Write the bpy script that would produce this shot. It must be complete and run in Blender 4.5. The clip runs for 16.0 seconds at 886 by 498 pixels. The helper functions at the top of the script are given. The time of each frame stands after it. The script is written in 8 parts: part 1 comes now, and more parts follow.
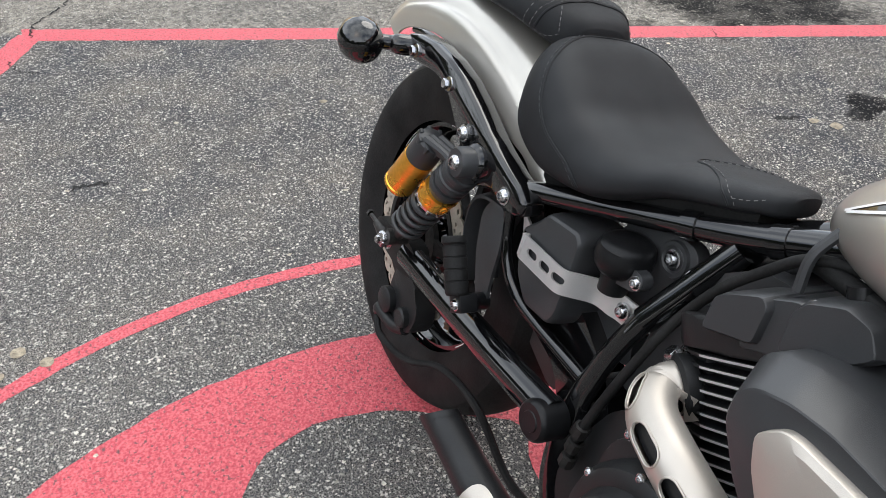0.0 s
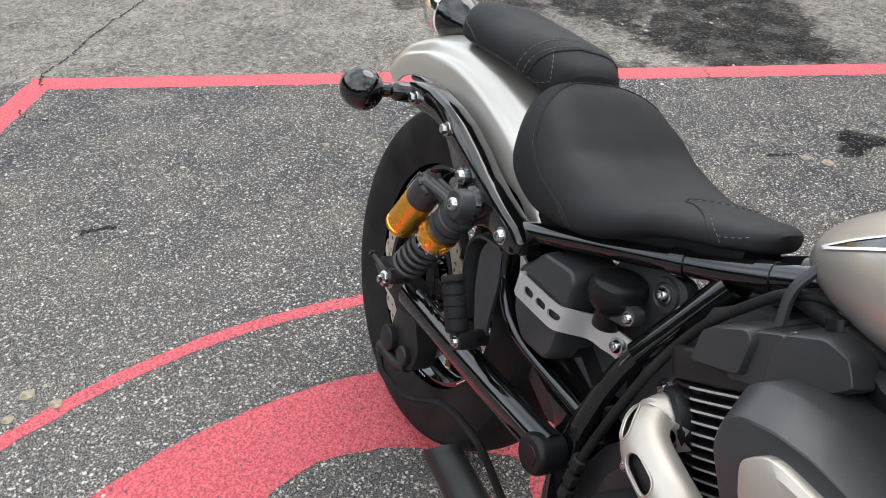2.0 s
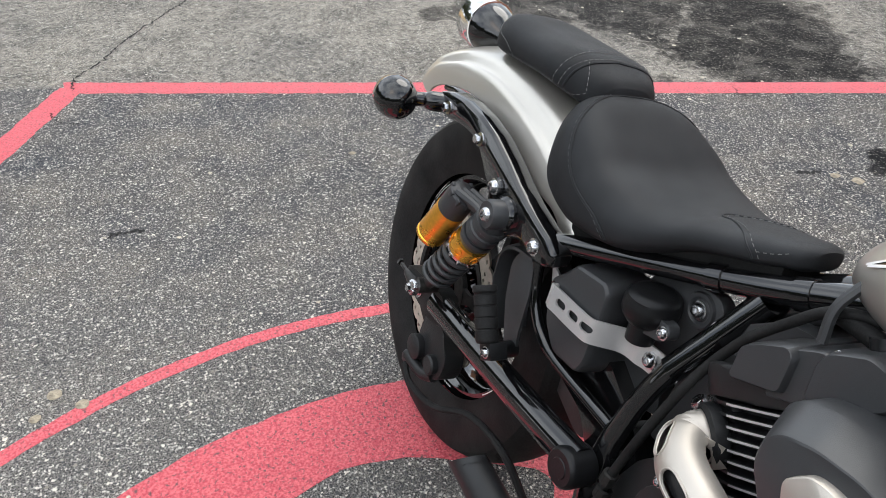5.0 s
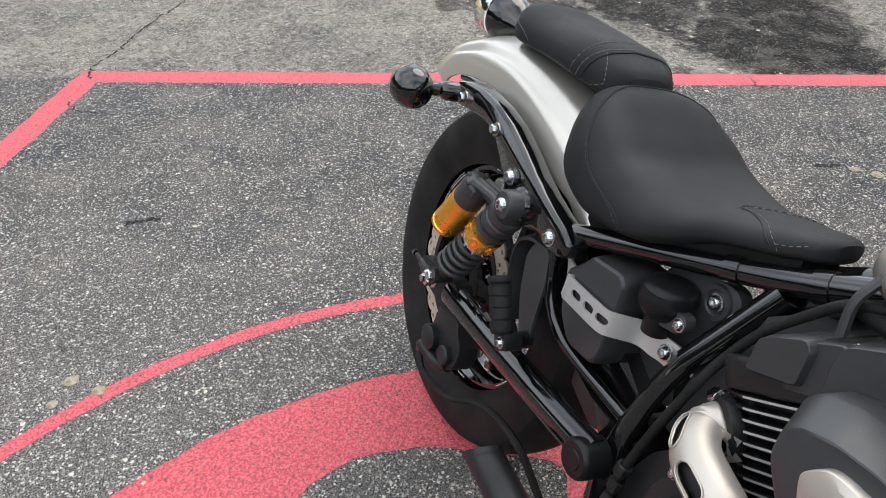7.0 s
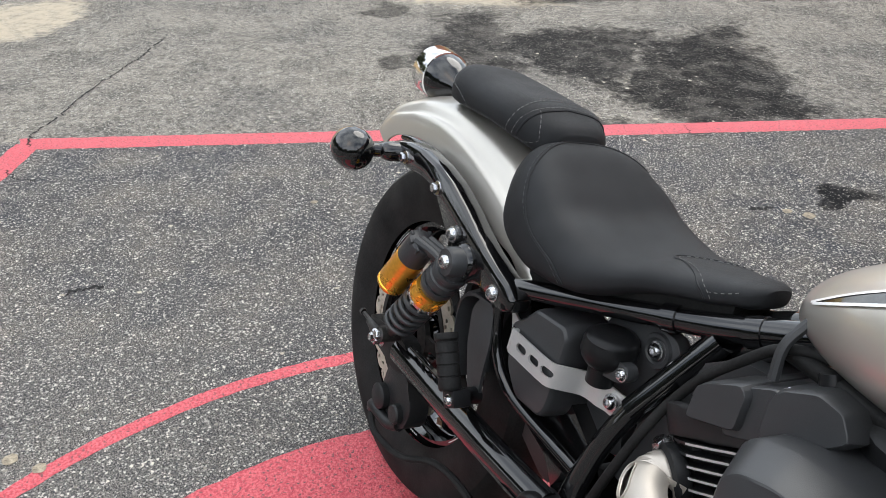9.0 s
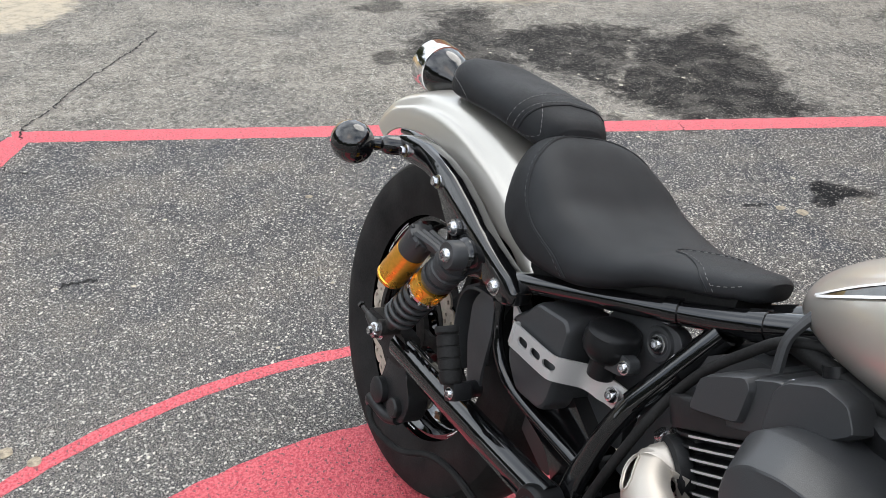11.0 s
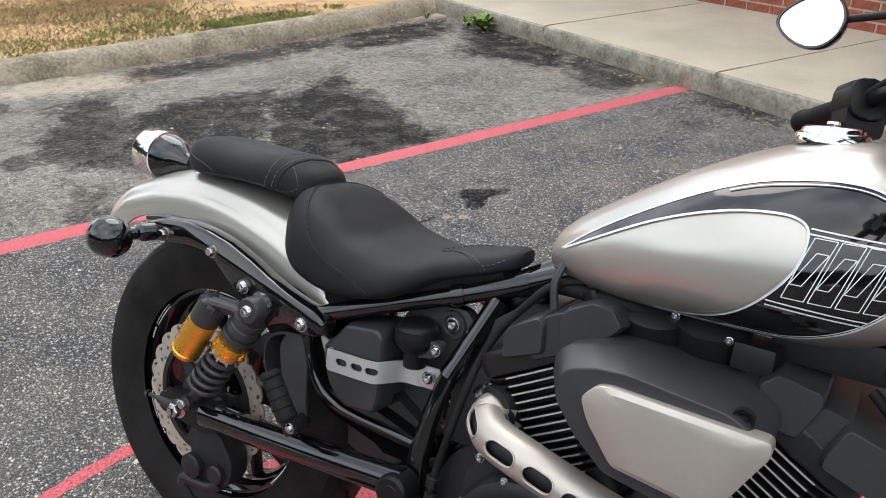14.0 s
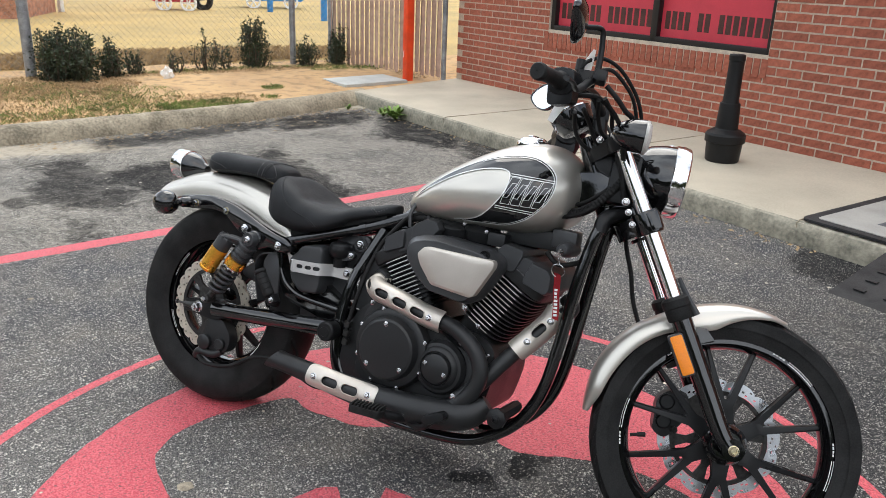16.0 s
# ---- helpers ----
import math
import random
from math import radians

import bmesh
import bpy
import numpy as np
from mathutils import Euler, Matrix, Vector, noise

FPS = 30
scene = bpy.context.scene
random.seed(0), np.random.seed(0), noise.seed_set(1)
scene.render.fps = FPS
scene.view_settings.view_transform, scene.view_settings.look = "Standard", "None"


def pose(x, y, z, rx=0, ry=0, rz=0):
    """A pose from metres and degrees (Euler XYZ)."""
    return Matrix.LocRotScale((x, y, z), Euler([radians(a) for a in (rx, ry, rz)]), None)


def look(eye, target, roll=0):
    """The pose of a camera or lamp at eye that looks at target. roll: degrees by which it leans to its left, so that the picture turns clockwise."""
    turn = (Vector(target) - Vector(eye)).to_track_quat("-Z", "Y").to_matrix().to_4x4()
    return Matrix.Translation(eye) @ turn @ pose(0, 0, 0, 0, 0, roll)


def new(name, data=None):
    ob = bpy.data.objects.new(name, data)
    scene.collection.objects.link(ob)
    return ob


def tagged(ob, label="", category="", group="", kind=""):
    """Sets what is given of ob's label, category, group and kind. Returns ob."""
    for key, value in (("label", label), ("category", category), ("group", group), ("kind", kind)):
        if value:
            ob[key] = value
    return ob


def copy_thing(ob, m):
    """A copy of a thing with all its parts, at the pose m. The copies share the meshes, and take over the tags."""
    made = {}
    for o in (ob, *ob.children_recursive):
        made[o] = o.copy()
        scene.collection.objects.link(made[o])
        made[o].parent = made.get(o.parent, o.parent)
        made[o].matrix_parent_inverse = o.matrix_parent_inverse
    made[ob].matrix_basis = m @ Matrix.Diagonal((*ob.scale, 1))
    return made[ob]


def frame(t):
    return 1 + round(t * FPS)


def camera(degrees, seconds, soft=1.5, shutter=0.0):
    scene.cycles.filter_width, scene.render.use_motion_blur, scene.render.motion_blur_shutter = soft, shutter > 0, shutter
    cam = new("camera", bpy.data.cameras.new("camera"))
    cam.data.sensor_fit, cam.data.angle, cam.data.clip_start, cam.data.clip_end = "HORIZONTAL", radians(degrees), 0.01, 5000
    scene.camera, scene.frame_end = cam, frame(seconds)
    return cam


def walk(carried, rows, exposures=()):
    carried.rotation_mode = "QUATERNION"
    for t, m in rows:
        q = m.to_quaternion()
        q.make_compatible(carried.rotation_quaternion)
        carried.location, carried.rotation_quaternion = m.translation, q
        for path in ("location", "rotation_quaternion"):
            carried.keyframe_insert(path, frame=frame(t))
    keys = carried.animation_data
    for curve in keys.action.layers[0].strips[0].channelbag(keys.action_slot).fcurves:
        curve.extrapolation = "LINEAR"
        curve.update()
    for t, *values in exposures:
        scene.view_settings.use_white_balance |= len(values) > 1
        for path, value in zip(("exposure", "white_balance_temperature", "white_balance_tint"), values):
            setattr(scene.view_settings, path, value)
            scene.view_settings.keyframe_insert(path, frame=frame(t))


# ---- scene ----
cam = camera(59.0, 16.0, 0.8)
PATH = [
    (0, (1.037, -0.412, 1.164), (-0.415, 0.227, -0.054), 0.3),
    (0.5, (1.071, -0.42, 1.174), (-0.381, 0.241, -0.031), -0.5),
    (1, (1.068, -0.423, 1.18), (-0.402, 0.234, -0.006), -0.7),
    (1.5, (1.066, -0.426, 1.186), (-0.424, 0.224, 0.021), -0.8),
    (2, (1.067, -0.421, 1.188), (-0.44, 0.236, 0.05), -0.5),
    (2.5, (1.067, -0.421, 1.189), (-0.444, 0.245, 0.06), -0.4),
    (3, (1.064, -0.423, 1.187), (-0.448, 0.244, 0.06), -0.2),
    (3.5, (1.06, -0.431, 1.185), (-0.466, 0.211, 0.063), -0.2),
    (4, (1.06, -0.427, 1.188), (-0.466, 0.223, 0.07), 0.1),
    (4.5, (1.06, -0.434, 1.187), (-0.479, 0.2, 0.077), -0.5),
    (5, (1.059, -0.44, 1.186), (-0.48, 0.182, 0.071), -0.1),
    (5.2, (1.059, -0.442, 1.179), (-0.485, 0.168, 0.064), -0.1),
    (7.5, (1.058, -0.443, 1.188), (-0.483, 0.142, 0.055), -0.3),
    (8, (1.066, -0.437, 1.199), (-0.503, 0.166, 0.115), -0.9),
    (8.5, (1.066, -0.421, 1.202), (-0.506, 0.25, 0.164), -1.2),
    (8.7, (1.067, -0.432, 1.2), (-0.501, 0.269, 0.175), -0.7),
    (10.8, (1.058, -0.418, 1.192), (-0.48, 0.345, 0.166), -0.0),
    (11, (1.062, -0.447, 1.193), (-0.483, 0.297, 0.163), 0.3),
    (11.5, (1.044, -0.518, 1.182), (-0.533, 0.142, 0.145), 2.0),
    (12, (0.95, -0.484, 1.185), (-0.625, 0.187, 0.152), 2.4),
    (12.5, (0.865, -0.379, 1.202), (-0.583, 0.534, 0.167), 0.3),
    (13, (0.847, -0.396, 1.194), (-0.464, 0.658, 0.111), 1.3),
    (13.5, (0.924, -0.546, 1.214), (-0.199, 0.784, 0.229), -3.0),
    (14, (1.066, -0.724, 1.249), (0.04, 0.737, 0.346), -1.2),
    (14.5, (1.283, -0.889, 1.317), (0.374, 0.647, 0.412), 1.2),
    (15, (1.403, -1.163, 1.35), (0.601, 0.499, 0.581), -0.7),
    (15.5, (1.556, -1.437, 1.363), (0.671, 0.226, 0.691), 0.1),
    (16, (1.733, -1.657, 1.367), (0.832, -0.004, 0.693), 2.1),
]
EXPOSURES = [(0.0, 0.60), (5.0, 0.59), (8.5, 0.55), (11.0, 0.65), (11.5, 0.63), (12.0, 0.47), (12.5, 0.50), (14.5, 0.48), (15.0, 0.50), (16.0, 0.50)]
walk(cam, [(t, look(eye, target, roll)) for t, eye, target, roll in PATH], EXPOSURES)

# ---- light ----
SUN_ELEV, SUN_ROT = radians(52), radians(150)
world = bpy.data.worlds.new("sky")
scene.world = world
world.use_nodes = True
wn, wl = world.node_tree.nodes, world.node_tree.links
bg = wn["Background"]
sky = wn.new("ShaderNodeTexSky")
sky.sky_type, sky.sun_disc = "NISHITA", False
sky.sun_elevation, sky.sun_rotation = SUN_ELEV, SUN_ROT
sky.air_density, sky.dust_density, sky.ozone_density = 1.0, 2.0, 1.0
tc = wn.new("ShaderNodeTexCoord")
cloud = wn.new("ShaderNodeTexNoise")
cloud.inputs["Scale"].default_value, cloud.inputs["Detail"].default_value = 2.2, 6.0
cramp = wn.new("ShaderNodeMapRange")
cramp.inputs[1].default_value, cramp.inputs[2].default_value = 0.30, 0.60
cmix = wn.new("ShaderNodeMix")
cmix.data_type = "RGBA"
cmix.inputs[7].default_value = (14.1, 15.0, 16.0, 1)
wl.new(tc.outputs["Generated"], cloud.inputs["Vector"])
wl.new(cloud.outputs["Fac"], cramp.inputs[0])
wl.new(cramp.outputs[0], cmix.inputs[0])
wl.new(sky.outputs[0], cmix.inputs[6])
wl.new(cmix.outputs[2], bg.inputs["Color"])
bg.inputs["Strength"].default_value = 0.10
sun = new("sun", bpy.data.lights.new("sun", "SUN"))
sun.data.energy, sun.data.angle, sun.data.color = 0.95, radians(40), (1.0, 0.945, 0.86)
sun.matrix_world = look((0, 0, 8), (0.31, -0.53, 7.21))


# ---- materials ----
def ramp_node(nt, lo, hi, a=0.0, b=1.0):
    r = nt.nodes.new("ShaderNodeMapRange")
    for i, v in zip((1, 2, 3, 4), (lo, hi, a, b)):
        r.inputs[i].default_value = v
    return r


def material(name, col, rough=0.5, metal=0.0, var=0.12, scale=9.0, fine=160.0, bump=0.0, rvar=0.08, coat=0.0, col2=None, spec=0.5, isl=0.0):
    """A principled surface with coarse and fine variation of colour and gloss and a fine relief."""
    m = bpy.data.materials.new(name)
    m.use_nodes = True
    nt = m.node_tree
    p = nt.nodes["Principled BSDF"]
    co = nt.nodes.new("ShaderNodeTexCoord")
    n1, n2 = nt.nodes.new("ShaderNodeTexNoise"), nt.nodes.new("ShaderNodeTexNoise")
    for n, s, d in ((n1, scale, 5), (n2, fine, 3)):
        n.inputs["Scale"].default_value, n.inputs["Detail"].default_value = s, d
        nt.links.new(co.outputs["Object"], n.inputs["Vector"])
    mix = nt.nodes.new("ShaderNodeMix")
    mix.data_type = "RGBA"
    other = col2 or tuple(c * (1 - 2.2 * var) for c in col)
    mix.inputs[6].default_value, mix.inputs[7].default_value = (*[c * (1 + var) for c in col], 1), (*other, 1)
    add = nt.nodes.new("ShaderNodeMath")
    add.operation = "MULTIPLY_ADD"
    add.inputs[1].default_value = 0.45
    nt.links.new(n2.outputs["Fac"], add.inputs[0])
    sc = nt.nodes.new("ShaderNodeMath")
    sc.operation = "MULTIPLY"
    sc.inputs[1].default_value = 0.55
    nt.links.new(n1.outputs["Fac"], sc.inputs[0])
    nt.links.new(sc.outputs[0], add.inputs[2])
    fac = ramp_node(nt, 0.35, 0.65)
    nt.links.new(add.outputs[0], fac.inputs[0])
    nt.links.new(fac.outputs[0], mix.inputs[0])
    out = mix.outputs[2]
    if isl:
        geo, oi = nt.nodes.new("ShaderNodeNewGeometry"), nt.nodes.new("ShaderNodeObjectInfo")
        sm = nt.nodes.new("ShaderNodeMath")
        sm.operation = "ADD"
        nt.links.new(geo.outputs["Random Per Island"], sm.inputs[0])
        nt.links.new(oi.outputs["Random"], sm.inputs[1])
        fr = nt.nodes.new("ShaderNodeMath")
        fr.operation = "FRACT"
        nt.links.new(sm.outputs[0], fr.inputs[0])
        rr = ramp_node(nt, 0, 1, 1 - isl, 1 + isl)
        nt.links.new(fr.outputs[0], rr.inputs[0])
        hs = nt.nodes.new("ShaderNodeHueSaturation")
        nt.links.new(rr.outputs[0], hs.inputs["Value"])
        nt.links.new(out, hs.inputs["Color"])
        out = hs.outputs[0]
    nt.links.new(out, p.inputs["Base Color"])
    rr = ramp_node(nt, 0.3, 0.7, max(0.02, rough - rvar), min(1, rough + rvar))
    nt.links.new(n1.outputs["Fac"], rr.inputs[0])
    nt.links.new(rr.outputs[0], p.inputs["Roughness"])
    p.inputs["Metallic"].default_value = metal
    p.inputs["Coat Weight"].default_value = coat
    p.inputs["Coat Roughness"].default_value = 0.04
    p.inputs["Specular IOR Level"].default_value = spec
    if bump:
        b = nt.nodes.new("ShaderNodeBump")
        b.inputs["Strength"].default_value, b.inputs["Distance"].default_value = 1.0, bump
        nt.links.new(n2.outputs["Fac"], b.inputs["Height"])
        nt.links.new(b.outputs[0], p.inputs["Normal"])
    return m


GLOSS = material("gloss_black", (0.005, 0.005, 0.0055), 0.07, var=0.1, rvar=0.03, spec=0.5, coat=0.6)
SATIN = material("satin_black", (0.010, 0.0102, 0.011), 0.33, var=0.15, fine=420, bump=0.0002, spec=0.25)
ENGINE = material("engine_black", (0.017, 0.0174, 0.0184), 0.40, var=0.2, fine=600, bump=0.0003, spec=0.35)
PLASTIC = material("plastic_black", (0.038, 0.0392, 0.0415), 0.37, var=0.14, fine=900, bump=0.00015, spec=0.45)
DARKMETAL = material("dark_metal", (0.05, 0.048, 0.046), 0.5, metal=0.6, var=0.3, fine=120)
RUBBER = material("rubber", (0.014, 0.0139, 0.0138), 0.62, var=0.3, scale=14, fine=300, bump=0.0004, spec=0.22)
SILVER = material("silver_paint", (0.56, 0.532, 0.48), 0.36, metal=0.75, var=0.015, scale=1.5, fine=2200, bump=0.00003, rvar=0.01, coat=0.7)
SATINSILVER = material("satin_silver", (0.56, 0.515, 0.46), 0.45, metal=0.7, var=0.06, scale=12, fine=1500, bump=0.0001)
ALU = material("aluminium", (0.62, 0.61, 0.60), 0.42, metal=0.6, var=0.05, fine=900)
CHROME = material("chrome", (0.82, 0.82, 0.83), 0.09, metal=1.0, var=0.02, rvar=0.02)
STEEL = material("bolt_steel", (0.6, 0.6, 0.61), 0.25, metal=1.0, var=0.15, fine=300)
ZINC = material("yellow_zinc", (0.62, 0.54, 0.36), 0.3, metal=0.9, var=0.15, fine=300)
GOLD = material("gold_anodised", (0.92, 0.47, 0.065), 0.27, metal=0.85, var=0.08)
DISC = material("disc_steel", (0.60, 0.545, 0.46), 0.45, metal=0.6, var=0.12, scale=25, fine=500)
FDISC = material("front_disc_steel", (0.58, 0.60, 0.63), 0.30, metal=0.8, var=0.12, scale=25, fine=500)
SEAT = material("seat_vinyl", (0.019, 0.0202, 0.0220), 0.62, var=0.22, scale=7, fine=1100, bump=0.0003, spec=0.22)
THREADDARK = material("dark_thread", (0.07, 0.072, 0.075), 0.8, var=0.2)
THREAD = material("thread", (0.13, 0.128, 0.126), 0.8, var=0.2)
ORANGE = material("orange_reflector", (0.9, 0.26, 0.01), 0.22, var=0.12, fine=700, bump=0.0008)
WHITE = material("white_line", (0.8, 0.8, 0.79), 0.3, var=0.02)
RED = material("red_cloth", (0.5, 0.02, 0.03), 0.75, var=0.2, fine=900, bump=0.0003)
PAPER = material("paper", (0.9, 0.9, 0.88), 0.7, var=0.04)
MIRROR = material("mirror_glass", (0.9, 0.9, 0.9), 0.02, metal=1.0, var=0.0, rvar=0.0)
LENS = material("smoked_lens", (0.02, 0.015, 0.013), 0.06, var=0.1, rvar=0.02, coat=0.7)
AMBER = material("lens_glass", (0.55, 0.53, 0.5), 0.12, var=0.15, fine=500, bump=0.001)
CONCRETE = material("concrete", (0.50, 0.445, 0.345), 0.85, var=0.09, scale=2.2, fine=90, bump=0.002)
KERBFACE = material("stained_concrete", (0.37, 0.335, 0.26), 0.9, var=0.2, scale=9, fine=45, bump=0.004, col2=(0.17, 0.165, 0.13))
CURB = material("curb_concrete", (0.37, 0.315, 0.225), 0.9, var=0.26, scale=5.0, fine=50, bump=0.004)
BRICK = material("brick_face", (0.375, 0.108, 0.063), 0.85, var=0.2, scale=30, fine=300, bump=0.0015, isl=0.16)
MORTAR = material("mortar", (0.56, 0.48, 0.385), 0.95, var=0.15, scale=20, fine=200, bump=0.002)
FRAMEBLK = material("window_frame_black", (0.012, 0.012, 0.013), 0.4, var=0.2)
BANNER = material("red_banner", (0.55, 0.045, 0.07), 0.45, var=0.05)
BANNERTXT = material("dark_lettering", (0.07, 0.025, 0.02), 0.5, var=0.2)
POSTMETAL = material("galvanised", (0.33, 0.35, 0.37), 0.5, metal=0.5, var=0.25, fine=150)
WIRE = material("fence_wire", (0.30, 0.28, 0.25), 0.5, metal=0.4, var=0.25)
SLAT = material("tan_slat", (0.50, 0.35, 0.275), 0.7, var=0.14, scale=12, isl=0.14)
ORANGEPOST = material("orange_paint", (0.8, 0.065, 0.012), 0.45, var=0.1)
BLUE = material("blue_paint", (0.03, 0.22, 0.55), 0.5, var=0.15)
REDPAINT = material("red_playset", (0.42, 0.02, 0.04), 0.45, var=0.15)
LEAF = material("leaf", (0.034, 0.052, 0.019), 0.55, var=0.35, scale=6, fine=60, isl=0.35)
GRASS = material("grass", (0.18, 0.24, 0.06), 0.7, var=0.35, scale=5, isl=0.35)
STRAW = material("straw", (0.42, 0.29, 0.15), 0.8, var=0.25, isl=0.3)
TWIG = material("twig", (0.10, 0.07, 0.05), 0.85, var=0.3)
BLACKPLASTIC = material("post_black", (0.008, 0.008, 0.0085), 0.5, var=0.25, fine=400, bump=0.0004, spec=0.3)
RAMPRUBBER = material("ramp_rubber", (0.02, 0.02, 0.021), 0.7, var=0.3, fine=200, bump=0.001)
BOARD = material("grey_board", (0.36, 0.35, 0.32), 0.6, var=0.08, scale=5)


# ---- mesh tools ----
def part(name, bm, mat, parent=None, label="", angle=38, m=None):
    """Links a bmesh as one mesh object, smooth but for its sharp edges, under a thing or a part."""
    if m is not None:
        bmesh.ops.transform(bm, matrix=m, verts=bm.verts)
    bmesh.ops.recalc_face_normals(bm, faces=bm.faces)
    me = bpy.data.meshes.new(name)
    bm.to_mesh(me)
    bm.free()
    for q in me.polygons:
        q.use_smooth = True
    me.set_sharp_from_angle(angle=radians(angle))
    me.materials.append(mat)
    ob = new(name, me)
    if parent is not None:
        ob.parent = parent
    if label:
        ob["label"] = label
    return ob


def shared(name, mesh, m, parent, label=""):
    """One more object on an existing mesh."""
    ob = new(name, mesh)
    ob.parent = parent
    ob.matrix_basis = m
    if label:
        ob["label"] = label
    return ob


def empty(name, m, label, category, group="", kind=""):
    ob = new(name)
    ob.matrix_world = m
    return tagged(ob, label, category, group, kind)


def V3(*a):
    return Vector(a)


def axis_m(p, d, up=(0, 0, 1)):
    """A frame at p whose z runs along d."""
    d = Vector(d).normalized()
    u = Vector(up)
    if abs(d.dot(u)) > 0.98:
        u = Vector((1, 0, 0))
    x = u.cross(d).normalized()
    y = d.cross(x)
    return Matrix.Translation(p) @ Matrix((x, y, d)).transposed().to_4x4()


SIDE = Matrix(((1, 0, 0, 0), (0, 0, -1, 0), (0, 1, 0, 0), (0, 0, 0, 1)))


def curve_pts(pts, k=6):
    """Catmull-Rom through points of any dimension."""
    P = [np.array(p, float) for p in pts]
    P = [2 * P[0] - P[1]] + P + [2 * P[-1] - P[-2]]
    out = []
    for i in range(1, len(P) - 2):
        a, b, c, d = P[i - 1:i + 3]
        for t in np.arange(k) / k:
            out.append(0.5 * (2 * b + (c - a) * t + (2 * a - 5 * b + 4 * c - d) * t**2 + (3 * b - a - 3 * c + d) * t**3))
    return out + [P[-2]]


def loft(bm, rings, closed=True, cap=True):
    vs = [[bm.verts.new(Vector(p)) for p in r] for r in rings]
    n = len(vs[0])
    for a, b in zip(vs, vs[1:]):
        for i in range(n if closed else n - 1):
            j = (i + 1) % n
            bm.faces.new((a[i], a[j], b[j], b[i]))
    if cap and closed:
        bm.faces.new(vs[0][::-1])
        bm.faces.new(vs[-1])
    return vs


def sweep(bm, pts, r, n=12, k=6, flat=1.0, cap=True, up=(0, 1, 0)):
    """A tube along a smooth path; r is a radius or one for each point; flat squeezes it across up."""
    rs = [r] * len(pts) if isinstance(r, (int, float)) else list(r)
    full = curve_pts([(*p, q) for p, q in zip(pts, rs)], k) if k > 1 and len(pts) > 2 else [np.array((*p, q)) for p, q in zip(pts, rs)]
    rings = []
    prev = Vector(up)
    for i, p in enumerate(full):
        d = Vector((full[min(i + 1, len(full) - 1)] - full[max(i - 1, 0)])[:3]).normalized()
        x = prev - d * prev.dot(d)
        if x.length < 1e-4:
            x = d.orthogonal()
        x.normalize()
        y = d.cross(x)
        prev = x
        c = Vector([float(q) for q in p[:3]])
        rings.append([c + (x * math.cos(t) * flat + y * math.sin(t)) * p[3] for t in (2 * math.pi * j / n for j in range(n))])
    loft(bm, rings, True, cap)


def lathe(bm, prof, m, n=24, closed=False):
    """Turns a profile of (radius, height) about the z axis of the frame m."""
    rings = []
    for r, h in prof:
        rings.append([bm.verts.new(m @ V3(max(r, 0) * math.cos(2 * math.pi * j / n), max(r, 0) * math.sin(2 * math.pi * j / n), h)) for j in range(n)] if r > 1e-6 else [bm.verts.new(m @ V3(0, 0, h))])
    pairs = list(zip(rings, rings[1:])) + ([(rings[-1], rings[0])] if closed else [])
    for a, b in pairs:
        for j in range(n):
            k = (j + 1) % n
            q = [a[j % len(a)], a[k % len(a)], b[k % len(b)], b[j % len(b)]]
            q = list(dict.fromkeys(q))
            if len(q) > 2:
                bm.faces.new(q)


def prism(bm, poly, h0, h1, m=SIDE, bevel=0.0, top=None, seg=2):
    """A polygon (u, v) raised from h0 to h1; top may give another outline of the same count for the far end."""
    a = [bm.verts.new(m @ V3(u, v, h0)) for u, v in poly]
    b = [bm.verts.new(m @ V3(u, v, h1)) for u, v in (top or poly)]
    n = len(a)
    fs = [bm.faces.new(a[::-1]), bm.faces.new(b)] + [bm.faces.new((a[i], a[(i + 1) % n], b[(i + 1) % n], b[i])) for i in range(n)]
    if bevel:
        es = list({e for q in fs for e in q.edges})
        bmesh.ops.bevel(bm, geom=es, offset=bevel, segments=seg, affect="EDGES", profile=0.6, clamp_overlap=True)


def block(bm, c, s, m=Matrix(), bevel=0.0):
    x, y, z = s[0] / 2, s[1] / 2, s[2] / 2
    prism(bm, [(-x, -y), (x, -y), (x, y), (-x, y)], -z, z, m @ Matrix.Translation(c), bevel)


def rounded(poly, r, k=4):
    """A polygon with its corners rounded."""
    out = []
    n = len(poly)
    for i in range(n):
        p, a, b = (Vector(poly[j % n]) for j in (i, i - 1, i + 1))
        u, v = a - p, b - p
        q = min(r, 0.45 * u.length, 0.45 * v.length)
        s, e = p + u.normalized() * q, p + v.normalized() * q
        for t in np.linspace(0, 1, k + 1):
            t = float(t)
            w = s * (1 - t) ** 2 + p * (2 * t * (1 - t)) + e * (t * t)
            out.append((w.x, w.y))
    return out


def slot(cx, cy, dx, dy, l, r, k=6):
    """A stadium outline round a centre, along (dx, dy)."""
    d = Vector((dx, dy)).normalized()
    a0 = math.atan2(d.y, d.x)
    out = []
    for s, a in ((1, a0 - math.pi / 2), (-1, a0 + math.pi / 2)):
        for j in range(k + 1):
            t = a + math.pi * j / k
            out.append((cx + s * d.x * l / 2 + r * math.cos(t), cy + s * d.y * l / 2 + r * math.sin(t)))
    return out


